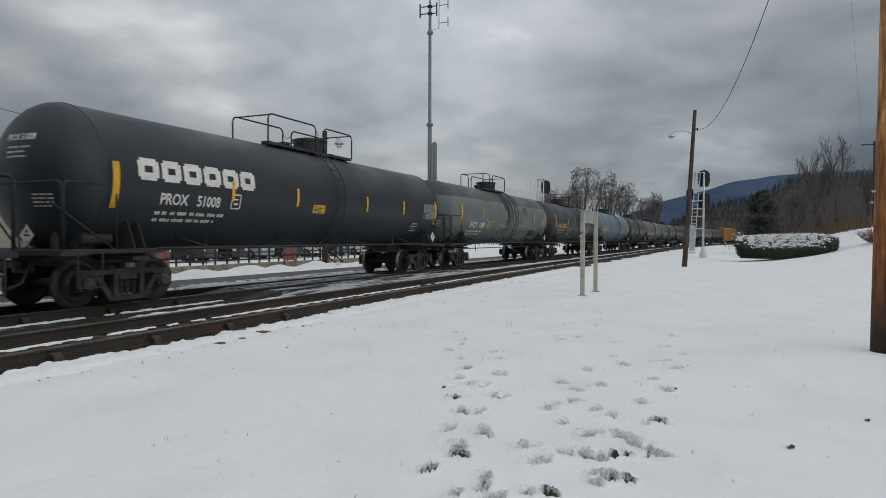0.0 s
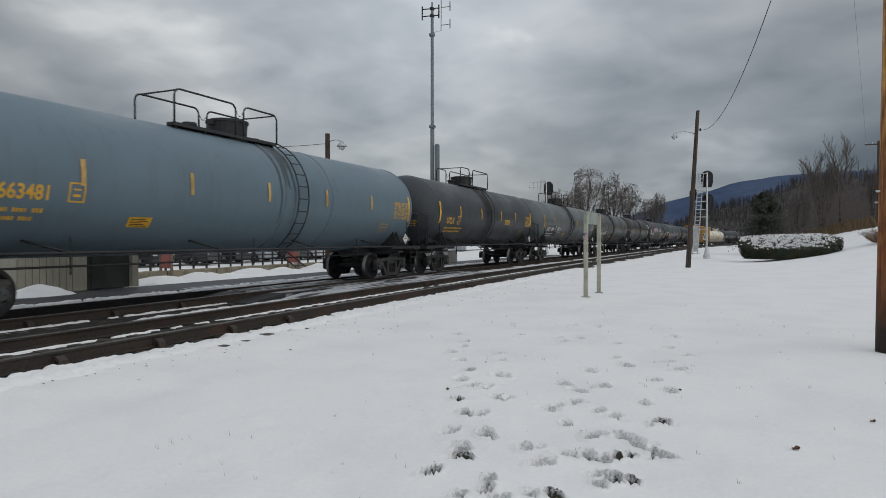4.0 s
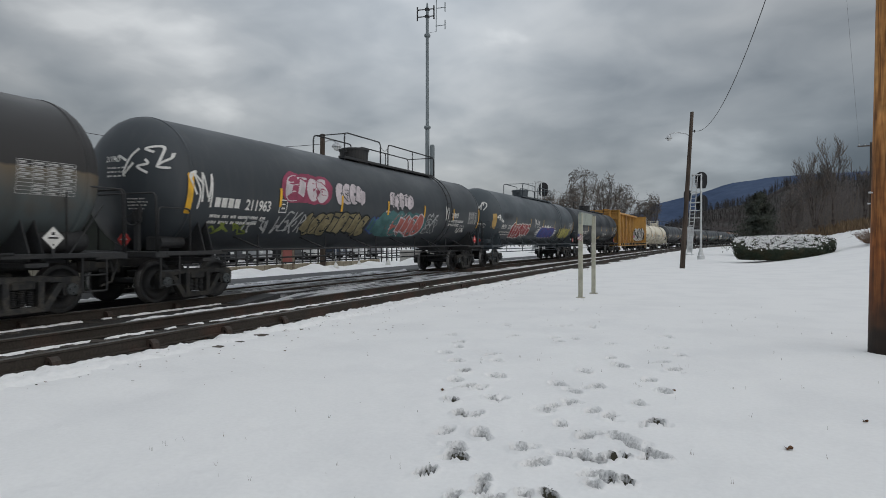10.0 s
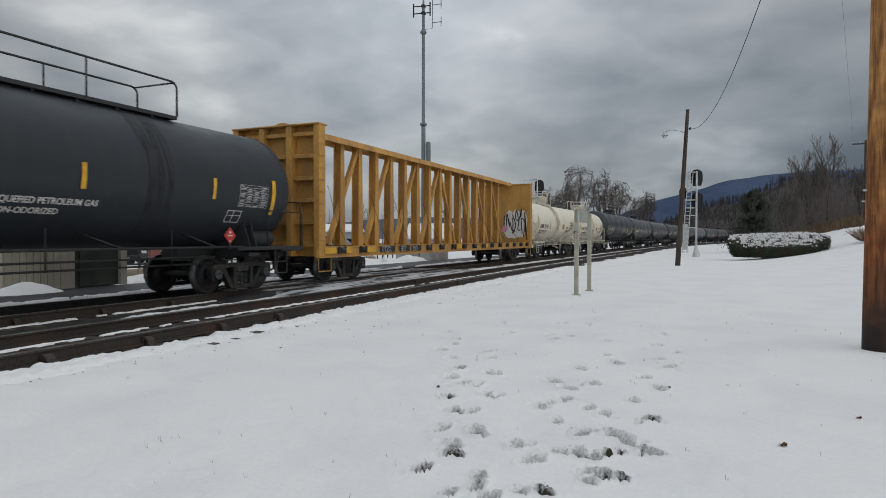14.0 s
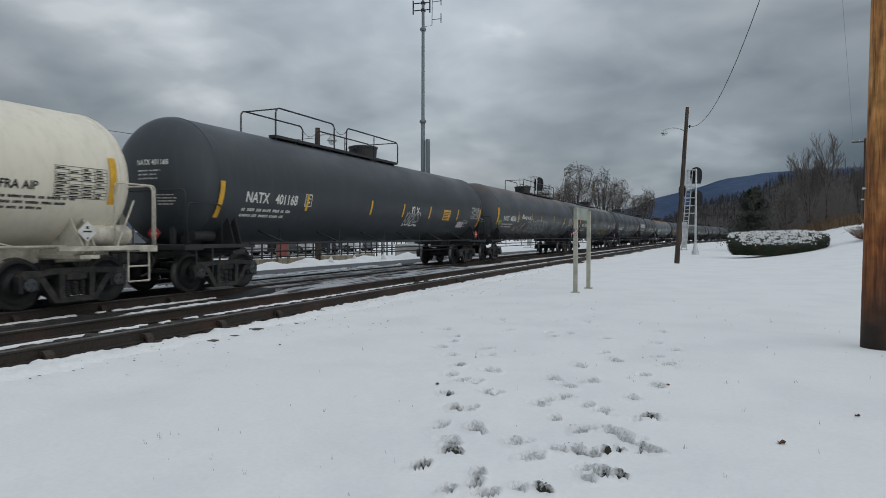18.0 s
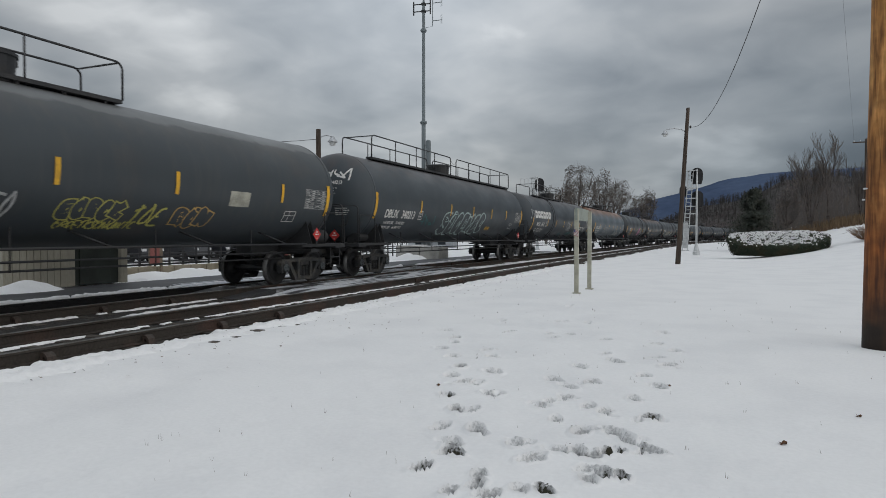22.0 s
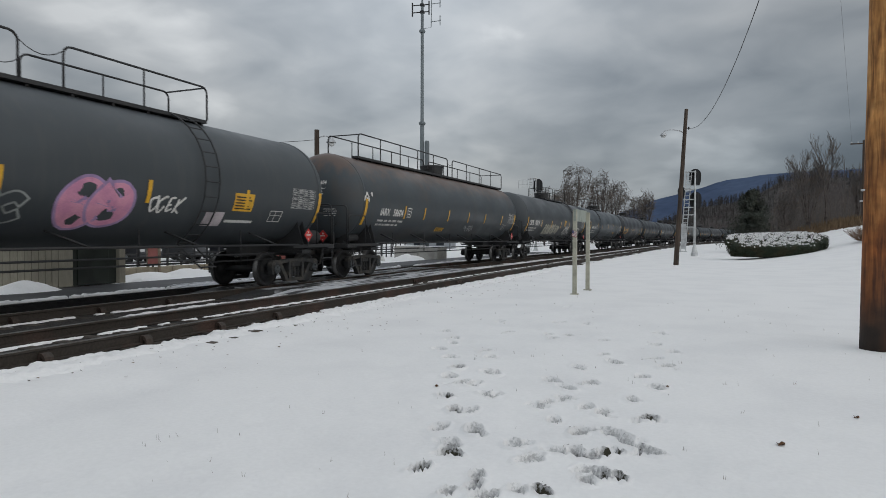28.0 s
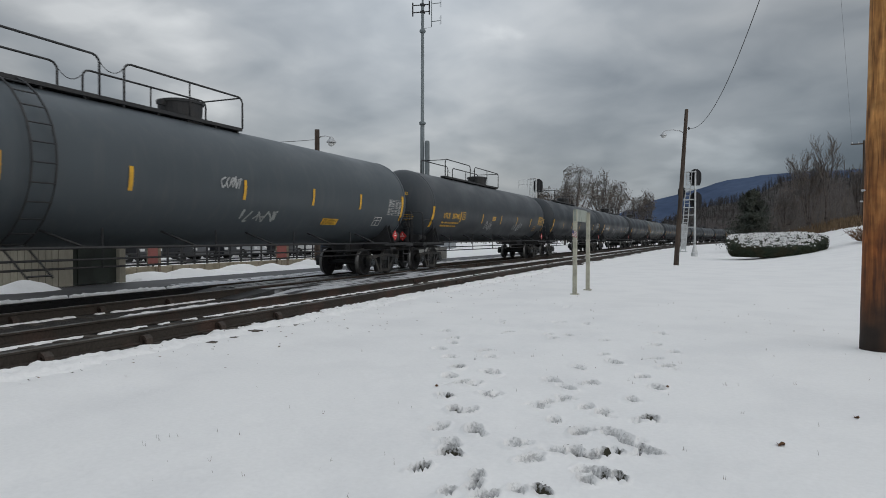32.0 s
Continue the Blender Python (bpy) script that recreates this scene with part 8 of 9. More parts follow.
def evergreen(at, h, rad, seed):
    r = random.Random(seed)
    ob = thing("evergreen_tree", at=at, label="dark bushy evergreen tree behind the hedge", category="tree")
    part("trunk", lathe(B(), [(-0.2, 0.16), (h * 0.5, 0.10), (h * 0.97, 0.02)], 8, "z"), BARK, ob)
    bm = B()
    # many drooping sprays round the stem, uneven in reach
    for _ in range(300):
        f = r.random() ** 1.15
        t = r.uniform(0, 6.3)
        reach = rad * (1 - f) ** 0.55 * r.uniform(0.45, 1.12) + 0.15
        z0 = h * (0.05 + 0.95 * f)
        for _k in range(46):
            q = reach * r.random() ** 0.6
            leaf(bm, (q * math.cos(t) + r.gauss(0, 0.17), q * math.sin(t) + r.gauss(0, 0.17), z0 + 0.25 * q - 0.10 * q * q + r.gauss(0, 0.13)), (math.cos(t), math.sin(t), 0.5), r.uniform(0.06, 0.13), r)
    part("crown", bm, NEEDLE, ob)


evergreen(g_at(4.5, 74.0), 6.1, 3.3, 2)


def crown_tree(at, height, width, seed, fork=0.3, tips=1100, base_w=0.0, leaves=0, label="leafless tree with a dense rounded crown of twigs"):
    """A bare tree whose limbs fan out to an uneven rounded crown filled with twigs."""
    r = random.Random(seed)
    ob = thing("bare_tree", at=at, label=label, category="tree", group="leafless trees along the line")
    trunk, crown, foliage = B(), B(), B()
    zf = height * fork
    mid, half = (height + zf) / 2, (height - zf) / 2
    r0 = height * 0.016
    top = Vector((r.uniform(-0.3, 0.3), 0, zf))
    tube(trunk, [(0, 0, -0.3), (top.x * 0.4, 0, zf * 0.5), top], r0, 7, r0 * 0.75, cap=False)
    nodes = []
    limbs = 11
    for i in range(limbs):
        a = 2 * math.pi * i / limbs + r.uniform(-0.3, 0.3)
        e = r.uniform(0.15, 0.97)
        reach = math.sqrt(1 - (1.6 * e - 0.6) ** 2) if e > 0.0 else 0.3
        k = r.uniform(0.62, 0.95)
        tip = Vector((width / 2 * reach * k * math.cos(a), width / 2 * reach * k * math.sin(a), zf + (height - zf) * e * r.uniform(0.9, 1.0)))
        root = Vector((r.uniform(-base_w, base_w), 0, 0)) if base_w else top.copy()
        bow = root.lerp(tip, 0.5) + Vector((tip.x * 0.12, tip.y * 0.12, -0.04 * height + 0.1 * half * (1 - e)))
        pts = [root, root.lerp(bow, 0.55) + Vector((r.uniform(-0.1, 0.1), r.uniform(-0.1, 0.1), 0.05)), bow, bow.lerp(tip, 0.5) + Vector((r.uniform(-0.2, 0.2), r.uniform(-0.2, 0.2), 0.15)), tip]
        tube(trunk, pts, r0 * 0.55, 5, 0.02, cap=False)
        nodes += [pts[1].lerp(pts[2], 0.5), pts[2], pts[2].lerp(pts[3], 0.5), pts[3], pts[3].lerp(tip, 0.5), tip]
        for _ in range(5):
            b = pts[2].lerp(tip, r.random())
            q = b + Vector((r.uniform(-1, 1), r.uniform(-1, 1), r.uniform(-0.2, 1.0))) * width * 0.17
            tube(crown, [b, b.lerp(q, 0.5) + Vector((0, 0, 0.1)), q], r0 * 0.2, 4, 0.018, cap=False)
            nodes += [b.lerp(q, 0.5), q]
    for _ in range(tips):
        a, e = r.uniform(0, 2 * math.pi), r.uniform(-0.8, 1.0)
        lump = 0.82 + 0.32 * noise.noise((math.cos(a) * 1.7, math.sin(a) * 1.7, e * 2 + seed))
        q = r.random() ** 0.4 * lump
        c = math.sqrt(max(0.0, 1 - e * e))
        tip = Vector((width / 2 * q * c * math.cos(a), width / 2 * q * c * math.sin(a), mid + half * q * e))
        near = min(r.sample(nodes, 14), key=lambda n: (n - tip).length + (0.6 if n.z > tip.z else 0))
        if (near - tip).length > width * 0.45:
            continue
        bow = near.lerp(tip, 0.55) + Vector((r.uniform(-0.15, 0.15), r.uniform(-0.15, 0.15), 0.12))
        tube(crown, [near, bow, tip], 0.026, 3, 0.009, cap=False)
        for _k in range(2):
            b = bow.lerp(tip, r.random())
            tube(crown, [b, b + Vector((r.uniform(-1, 1), r.uniform(-1, 1), r.uniform(-0.1, 1.0))) * 0.055 * width], 0.014, 3, 0.006, cap=False)
        if r.random() < leaves:
            leaf(foliage, tip, (0, 0, 1), 0.13, r)
    part("trunk", trunk, BARK, ob)
    part("crown", crown, TWIG, ob)
    if leaves and foliage.faces:
        part("dry_leaves", foliage, RUSSET, ob)
    else:
        foliage.free()
    return ob


def rising_tree(at, height, fan, seed, stems, label):
    """A bare tree whose stems part near the foot and climb steeply, forking into fine upright twigs."""
    r = random.Random(seed)
    ob = thing("bare_tree", at=at, label=label, category="tree", group="leafless trees along the line")
    trunk, crown = B(), B()

    def limb(p, way, length, rad, level):
        pts, d = [p], way.copy()
        for _k in range(4):
            d = (d + Vector((r.uniform(-0.10, 0.10), r.uniform(-0.10, 0.10), 0.085))).normalized()
            pts.append(pts[-1] + d * length / 4)
        tube(trunk if level < 1 else crown, pts, rad, 5 if level < 1 else 3, max(rad * 0.3, 0.007), cap=False)
        if level == 3:
            return
        for k in range((12, 7, 5)[level]):
            f = 4 * (0.30 + 0.68 * (k + r.random()) / (12, 7, 5)[level])
            i = min(int(f), 3)
            side = Vector((r.uniform(-1, 1), r.uniform(-1, 1), 0)).normalized()
            out = (d + side * r.uniform(0.35, 0.75)).normalized()
            limb(pts[i].lerp(pts[i + 1], f - i), out, length * r.uniform(0.26, 0.44), max(rad * 0.42, 0.011), level + 1)

    foot = Vector((0, 0, height * 0.12))
    tube(trunk, [(0, 0, -0.3), (0.05, 0, height * 0.06), foot], 0.20, 8, 0.17, cap=False)
    for k in range(stems):
        lean = fan * (2 * (k + 0.5) / stems - 1) + r.uniform(-0.04, 0.04)
        limb(foot + Vector((0.06 * (k - stems / 2), 0, -0.1)), Vector((lean, r.uniform(-0.12, 0.12), 1)).normalized(), height * r.uniform(0.56, 0.72), 0.075, 0)
    part("trunk", trunk, BARK, ob)
    part("crown", crown, TWIG, ob)
    return ob


# mid-distance trees left of the curve
for x, y, h, w, sd, lv in ((-22.2, 118, 16.4, 8.2, 3, 0.25), (-18.6, 124, 15.2, 6.4, 5, 0.05), (-16.6, 132, 14.4, 6.6, 8, 0), (-12.0, 146, 13.4, 5.0, 12, 0),
                           (-28.6, 120, 12.2, 6.8, 14, 0.7), (-25.6, 124, 12.6, 6.4, 15, 0.6), (-14.4, 150, 12.0, 5.6, 16, 0), (-31.8, 126, 11.0, 6.4, 17, 0.6)):
    crown_tree((x, y, -0.3), h, w, sd, tips=720, leaves=lv * 0.6)
# tall trees on the bank: one fans out from its foot, one stands straight
gz = ground_z(10.2, 77.4)
rising_tree(g_at(10.15, 77.4), 11.0 - gz, 0.30, 121, 6, "tall leafless tree of several leaning stems")
rising_tree(g_at(11.7, 77.1), 12.6 - gz, 0.05, 122, 2, "tall slim leafless tree")
rising_tree(g_at(14.9, 79.0), 8.6 - gz, 0.26, 24, 3, "tall leafless tree on the bank")
crown_tree(g_at(8.3, 80.0), 8.2 - gz, 3.6, 25, fork=0.2, tips=260, label="young leafless tree on the bank")
crown_tree(g_at(18.6, 80.0), 10.5 - gz, 5.0, 27, fork=0.3, tips=380, label="tall leafless tree on the bank")


def woods(name, boxes, seed, n, hmin, hmax, material, label, rad=0.07):
    """A belt of far thin trunks and brush."""
    r = random.Random(seed)
    bm = B()
    for _ in range(n):
        (x0, x1, y0, y1) = r.choice(boxes)
        x, y = r.uniform(x0, x1), r.uniform(y0, y1)
        z = ground_z(x, y)
        h = r.uniform(hmin, hmax)
        p = Vector((x, y, z - 0.2))
        tip = p + Vector((r.uniform(-0.5, 0.5), 0, h))
        tube(bm, [p, p.lerp(tip, 0.5) + Vector((r.uniform(-0.2, 0.2), 0, 0)), tip], rad, 3, rad * 0.25, cap=False)
        for k in range(9):
            f = r.uniform(0.3, 1.0)
            b = p.lerp(tip, f)
            d = Vector((r.uniform(-1, 1), r.uniform(-0.6, 0.6), r.uniform(0.2, 1.0))) * h * 0.22 * (1.15 - f * 0.6)
            tube(bm, [b, b + d * 0.6 + Vector((0, 0, 0.05)), b + d], rad * 0.35, 3, rad * 0.12, cap=False)
    thing(name, finish(bm, material), label=label, category="woodland", kind="stuff")


woods("far_woods", ((20, 60, 150, 260), (-5, 45, 230, 330), (12, 40, 100, 150)), 31, 900, 5, 10, WOODLAND, "grey leafless woodland beyond the curve", 0.12)
woods("bank_brush", ((6.5, 24, 74, 100), (20, 50, 60, 100)), 32, 900, 1.6, 4.5, TWIG, "tangled brown brush on the bank", 0.03)
woods("far_woods", ((-90, -45, 90, 220), (-60, -22, 160, 300)), 33, 420, 4, 8, WOODLAND, "grey leafless woodland beyond the parking lot", 0.12)


def grass_bank():
    r = random.Random(40)
    bm = B()
    for _ in range(9000):
        x, y = r.uniform(8, 34), r.uniform(64, 92)
        if y < 66 + 6 * noise.noise((x * 0.2, 0, 2)) + max(0, 12 - x) * 1.0:
            continue
        z = ground_z(x, y)
        h = r.uniform(0.4, 1.1)
        a = r.uniform(0, 6.3)
        dx, dy = 0.08 * math.cos(a), 0.08 * math.sin(a)
        lx, ly = r.uniform(-0.3, 0.3), r.uniform(-0.2, 0.2)
        bm.faces.new([bm.verts.new(p) for p in ((x - dx, y - dy, z), (x + dx, y + dy, z), (x + lx, y + ly, z + h))])
    thing("tall_grass", finish(bm, DRYGRASS), label="tan dry grass standing on the bank", category="grass", kind="stuff")


grass_bank()

# blades poking out of the snow, dead leaves, bare spots in the prints
SOIL = mat("bare_soil", (0.028, 0.024, 0.018), rough=0.95, vary=0.4, scale=8, grain=60, second=(0.055, 0.048, 0.028))
r = random.Random(50)
bm = B()
for _ in range(160):
    x, y = r.uniform(-4.5, 2.6), 3.0 + 14 * r.random() ** 1.6
    z = ground_z(x, y, True)
    for _k in range(r.choice((1, 1, 2, 3))):
        lx, ly, h = r.uniform(-0.02, 0.02), r.uniform(-0.02, 0.02), r.uniform(0.015, 0.05)
        bm.faces.new([bm.verts.new(p) for p in ((x - 0.0018, y, z - 0.01), (x + 0.0018, y, z - 0.01), (x + lx, y + ly, z + h))])
        x += r.uniform(-0.02, 0.02)
thing("grass_blades", finish(bm, DRYGRASS), label="sparse dry grass tips poking through snow", category="grass", kind="stuff")
r = random.Random(61)
bm = B()
for _ in range(230):
    s_, off = r.uniform(4.5, 26), 1.15 + 2.1 * r.random() ** 1.5
    p, _h = on_line(s_, SIDING_X + off)
    z, k = ground_z(p.x, p.y, True) + 0.012, r.uniform(0.008, 0.024)
    if off < 1.85:
        z += 0.045 * ease((1.85 - off) / 0.4)
    a = r.uniform(0, 6.3)
    ring = [(p.x + k * q * math.cos(a + t), p.y + k * 0.6 * q * math.sin(a + t), z + 0.5 * k * r.random()) for t, q in ((0, 1.5), (1.2, 0.8), (2.3, 1.0), (3.3, 1.4), (4.2, 0.7), (5.3, 1.0))]
    bm.faces.new([bm.verts.new(v) for v in ring])
DEADLEAF = mat("dead_leaf", (0.13, 0.06, 0.025), rough=0.8, vary=0.3, scale=20, grain=80, bump=0)
thing("leaf_litter", finish(bm, DEADLEAF), label="scattered brown leaf litter on snow beside the track", category="leaf litter", kind="stuff")
for x, y, s in ((0.53, 5.27, 0.032), (-2.6, 6.1, 0.022), (-0.35, 6.9, 0.02), (1.2, 6.3, 0.02)):
    bm = B()
    z = ground_z(x, y, True)
    pts = [(s * math.cos(t) * (1 + 0.35 * math.cos(5 * t)), s * 0.8 * math.sin(t), 0.012 + 0.012 * math.sin(3 * t)) for t in [2 * math.pi * i / 14 for i in range(14)]]
    c = bm.verts.new((0, 0, 0.004))
    vs = [bm.verts.new(p) for p in pts]
    for i in range(14):
        bm.faces.new((c, vs[i], vs[(i + 1) % 14]))
    thing("dead_leaf", finish(bm, DEADLEAF), at=(x, y, z), turn=r.uniform(0, 90), label="curled brown dead leaf lying on the snow", category="leaf", group="leaves on the snow")
# slush flecks darken the pit floors; the pits' shade is in their grey
SLUSH_SHADE = mat("grey_slush", (0.26, 0.26, 0.255), rough=0.6, vary=0.3, scale=10, grain=60, second=(0.24, 0.235, 0.22))
bm, sl = B(), B()
for k, (px, py, ln, wd, dp, c_, s_) in enumerate(PRINTS):
    ku, kv = r.uniform(-0.15, 0.15), r.uniform(-0.2, 0.2)
    for target, count, size in ((sl, int(260 * max(0.0, dp - 0.04)), (0.006, 0.014)), (bm, 14 if dp > 0.1 else 2 if dp > 0.07 else 0, (0.004, 0.012))):
        for _ in range(count):
            u, v = (r.gauss(ku, 0.26) * wd, r.gauss(kv, 0.17) * ln) if target is bm else (r.gauss(0, 0.25) * wd, r.gauss(0, 0.22) * ln)
            x, y = px + c_ * u - s_ * v, py + s_ * u + c_ * v
            if target is bm:
                y += 0.03
            z = ground_z(x, y, True) + 0.005
            q = r.uniform(*size)
            a = r.uniform(0, 6.3)
            target.faces.new([target.verts.new((x + q * math.cos(a + i * 1.57) * (1, 0.6)[i % 2], y + q * math.sin(a + i * 1.57) * (1, 0.6)[i % 2], z + r.uniform(0, 0.005))) for i in range(4)])
for _ in range(900):
    s, off = -4 + 44 * r.random() ** 1.3, SIDING_X + 0.9 + abs(r.gauss(0, 0.45))
    q, _h = on_line(s, off)
    z, k, a = ground_z(q.x, q.y, True) + 0.006, r.uniform(0.005, 0.022), r.uniform(0, 6.3)
    bm.faces.new([bm.verts.new((q.x + k * math.cos(a + i * 1.57) * (1, 0.5)[i % 2], q.y + k * math.sin(a + i * 1.57) * (1, 0.5)[i % 2], z + r.uniform(0, 0.015))) for i in range(4)])
thing("bared_soil", finish(bm, SOIL), label="crumbs of dark soil and grass in the footprints", category="soil", kind="stuff")
thing("grey_slush", finish(sl, SLUSH_SHADE), label="grey slush flecks in the footprints, with the pits' shade in their colour", category="slush", kind="stuff")


# ---------------------------------------------------------------- distance
def hills(name, dist, az0, az1, height, seed, material, label, depth=500):
    """A far wooded ridge: height as a function of bearing."""
    bm = B()
    rows = []
    n = 90
    for i in range(n + 1):
        a = radians(az0 + (az1 - az0) * i / n)
        h = height(az0 + (az1 - az0) * i / n) * (1 + 0.03 * noise.noise((i * 0.5, seed, 0))) + 2.0 * noise.noise((i * 1.9, seed, 2))
        row = []
        for k in range(7):
            f = k / 6
            d = dist + depth * f
            z = h * math.sin(f * math.pi / 2) ** 0.8 + 6 * noise.noise((i * 0.9, k, seed)) * f * (1 - f)
            row.append(bm.verts.new((d * math.sin(a), d * math.cos(a), z - 3)))
        rows.append(row)
    for a, c in zip(rows, rows[1:]):
        for k in range(6):
            bm.faces.new((a[k], a[k + 1], c[k + 1], c[k]))
    thing(name, finish(bm, material, True), label=label, category="hill", kind="structure")


# distance haze is put into these forest colours as a blue-grey tint
HAZE_BLUE = mat("hazed_blue_forest", (0.075, 0.103, 0.165), rough=1.0, vary=0.12, scale=0.004, grain=0.03, second=(0.058, 0.082, 0.138), bump=0, spec=0.0)
HAZE_GREY = mat("hazed_grey_forest", (0.13, 0.145, 0.175), rough=1.0, vary=0.15, scale=0.006, grain=0.04, second=(0.10, 0.112, 0.14), bump=0, spec=0.0)


RIDGE = ((-12, 40), (-9, 70), (-6, 128), (-4.1, 172), (-2.3, 192), (-1.1, 210), (0, 227), (1, 242), (2.1, 254), (3.8, 266), (6, 271), (10, 275), (30, 300), (70, 300))


def blue_shape(az):
    # the ridge climbs from the line to a long back
    for (a, ha), (c, hc) in zip(RIDGE, RIDGE[1:]):
        if az <= c:
            return ha + (hc - ha) * ease(0.5 + ((az - a) / (c - a) - 0.5))
    return 300


hills("backdrop_mountain", 2300, -12, 60, blue_shape, 1, HAZE_BLUE, "distant wooded mountain, its blue tint painted haze", 700)
hills("backdrop_hills", 900, -80, -6, lambda az: 34 + 9 * math.sin(az * 0.2), 2, HAZE_GREY, "wooded hills beyond the town, their grey tint painted haze", 300)
SLOPE = ((-4.5, 4), (-3.2, 16), (-2.2, 22), (-0.9, 29), (0.8, 33), (2.5, 36), (4, 42), (5, 50), (6.2, 53), (20, 53), (75, 56))


def slope_shape(az):
    for (a, ha), (c, hc) in zip(SLOPE, SLOPE[1:]):
        if az <= c:
            return ha + (hc - ha) * (az - a) / (c - a)
    return 60


# grey cooled so that the colour carries some distance haze
SLOPE_WOOD = mat("leafless_slope", (0.080, 0.076, 0.074), rough=1.0, vary=0.35, scale=0.05, grain=0.5, second=(0.055, 0.048, 0.046), stretch=(1, 1, 0.35), bump=0, spec=0.0)
hills("backdrop_slope", 420, -4.5, 70, slope_shape, 3, SLOPE_WOOD, "grey-brown leafless wooded slope", 200)


def slope_trees():
    """Bare trees standing on the wooded slope."""
    r = random.Random(77)
    bm = B()
    for _ in range(1500):
        az = -4 + 20 * r.random() ** 1.1
        f = r.uniform(0.05, 1.0)
        d = 420 + 200 * f
        a = radians(az)
        p = Vector((d * math.sin(a), d * math.cos(a), slope_shape(az) * math.sin(f * math.pi / 2) ** 0.8 - 4.5))
        h = r.uniform(4, 9)
        tip = p + Vector((r.uniform(-0.8, 0.8), 0, h))
        tube(bm, [p, p.lerp(tip, 0.5) + Vector((r.uniform(-0.3, 0.3), 0, 0)), tip], 0.18, 3, 0.05, cap=False)
        for k in range(16):
            g = r.uniform(0.3, 1.0)
            b = p.lerp(tip, g)
            e = Vector((r.uniform(-1, 1), r.uniform(-0.4, 0.4), r.uniform(0.3, 1.1))) * h * 0.24 * (1.2 - g * 0.6)
            tube(bm, [b, b + e], 0.075, 3, 0.03, cap=False)
    thing("slope_woods", finish(bm, SLOPE_WOOD), label="leafless trees on the far slope, haze put into their colour", category="woodland", kind="stuff")


slope_trees()

# ---------------------------------------------------------------- behind the train: shed, wall, canopy, parked cars
TAN_METAL = mat("tan_sheet_metal", (0.36, 0.335, 0.27), rough=0.55, vary=0.1, scale=1.2, grain=20, second=(0.28, 0.26, 0.21), stretch=(1, 1, 0.3))
DARK_GREEN = mat("dark_green_panel", (0.030, 0.036, 0.030), rough=0.6, vary=0.2, scale=2)
SHINGLE = mat("dark_shingle", (0.10, 0.10, 0.105), rough=0.9, vary=0.25, scale=3, grain=25)
BROWN_WOOD = mat("stained_timber", (0.22, 0.17, 0.125), rough=0.8, vary=0.25, scale=2, grain=25, stretch=(1, 1, 4))
TAN_BOARD = mat("tan_gable_board", (0.27, 0.20, 0.125), rough=0.8, vary=0.2, scale=2, grain=20)
STONE = mat("tan_kerb_stone", (0.29, 0.255, 0.19), rough=0.9, vary=0.2, scale=1.5, grain=20, second=(0.2, 0.17, 0.12))
RED_METAL = mat("faded_red_metal", (0.32, 0.10, 0.085), rough=0.6, vary=0.15, scale=2)

shed = thing("utility_shed", at=(0, 0, 0), label="tan ribbed metal shed with a dark recessed doorway", category="shed")
for i in range(9):
    part("rib", box(B(), -17.13, -17.105, 10.95 + 0.195 * i, 11.125 + 0.195 * i, -0.12, 2.75, 0.006), TAN_METAL, shed)
bm = B()
box(bm, -17.3, -17.13, 10.9, 12.97, -0.12, 2.8)
box(bm, -19.6, -17.3, 10.9, 11.0, -0.12, 2.8)
box(bm, -19.6, -19.45, 11.0, 14.9, -0.12, 2.8)
part("wall", bm, TAN_METAL, shed)
part("wall", box(B(), -17.35, -17.2, 12.97, 14.5, -0.12, 2.8), DARK_GREEN, shed, "dark green metal wall")
part("door", box(B(), -17.2, -17.15, 13.15, 14.2, -0.1, 2.2, 0.01), DARK_GREEN, shed)
part("corner_post", box(B(), -17.3, -17.05, 14.5, 14.73, -0.12, 2.8, 0.01), TAN_METAL, shed)
part("end_wall", box(B(), -19.6, -17.3, 14.62, 14.72, -0.12, 2.8), TAN_METAL, shed)
part("roof", box(B(), -19.9, -16.85, 10.7, 15.1, 2.8, 2.95, 0.03), SHINGLE, shed)
part("roof_snow", box(B(), -19.85, -16.95, 10.75, 15.05, 2.95, 3.03, 0.04), SNOW, shed)


def snow_pile(x, y, rx, ry, h, seed, base=-0.12):
    bm = B()
    n, m = 28, 8
    rings = []
    for j in range(m + 1):
        f = j / m
        ring = []
        for i in range(n):
            a = 2 * math.pi * i / n
            k = 1 + 0.28 * noise.noise((math.cos(a) * 1.5, math.sin(a) * 1.5, seed)) + 0.1 * noise.noise((a * 3, f * 4, seed))
            ring.append(bm.verts.new((rx * f * k * math.cos(a), ry * f * k * math.sin(a), h * (1 - f ** 1.6) * (1 + 0.35 * noise.noise((math.cos(a) * f * 3, math.sin(a) * f * 3, seed + 4))) - 0.05)))
        rings.append(ring)
    for a, c in zip(rings, rings[1:]):
        for i in range(n):
            bm.faces.new((a[i], a[(i + 1) % n], c[(i + 1) % n], c[i]))
    bmesh.ops.remove_doubles(bm, verts=rings[0], dist=0.001)
    thing("snow_mound", finish(bm, SNOW, True), at=(x, y, base), label="shovelled heap of snow on the asphalt", category="snow pile", group="snow piles")


snow_pile(-16.3, 10.95, 0.7, 1.05, 0.36, 1)
snow_pile(-17.0, 15.3, 0.35, 0.4, 0.14, 2)
snow_pile(-17.6, 36.6, 1.3, 0.9, 0.42, 3)
for i in range(11):
    snow_pile(-19.0 + 0.3 * math.sin(i * 1.7), 17.4 + 1.75 * i, 0.75, 1.5, 0.21 + 0.09 * math.sin(i * 2.3), 10 + i)

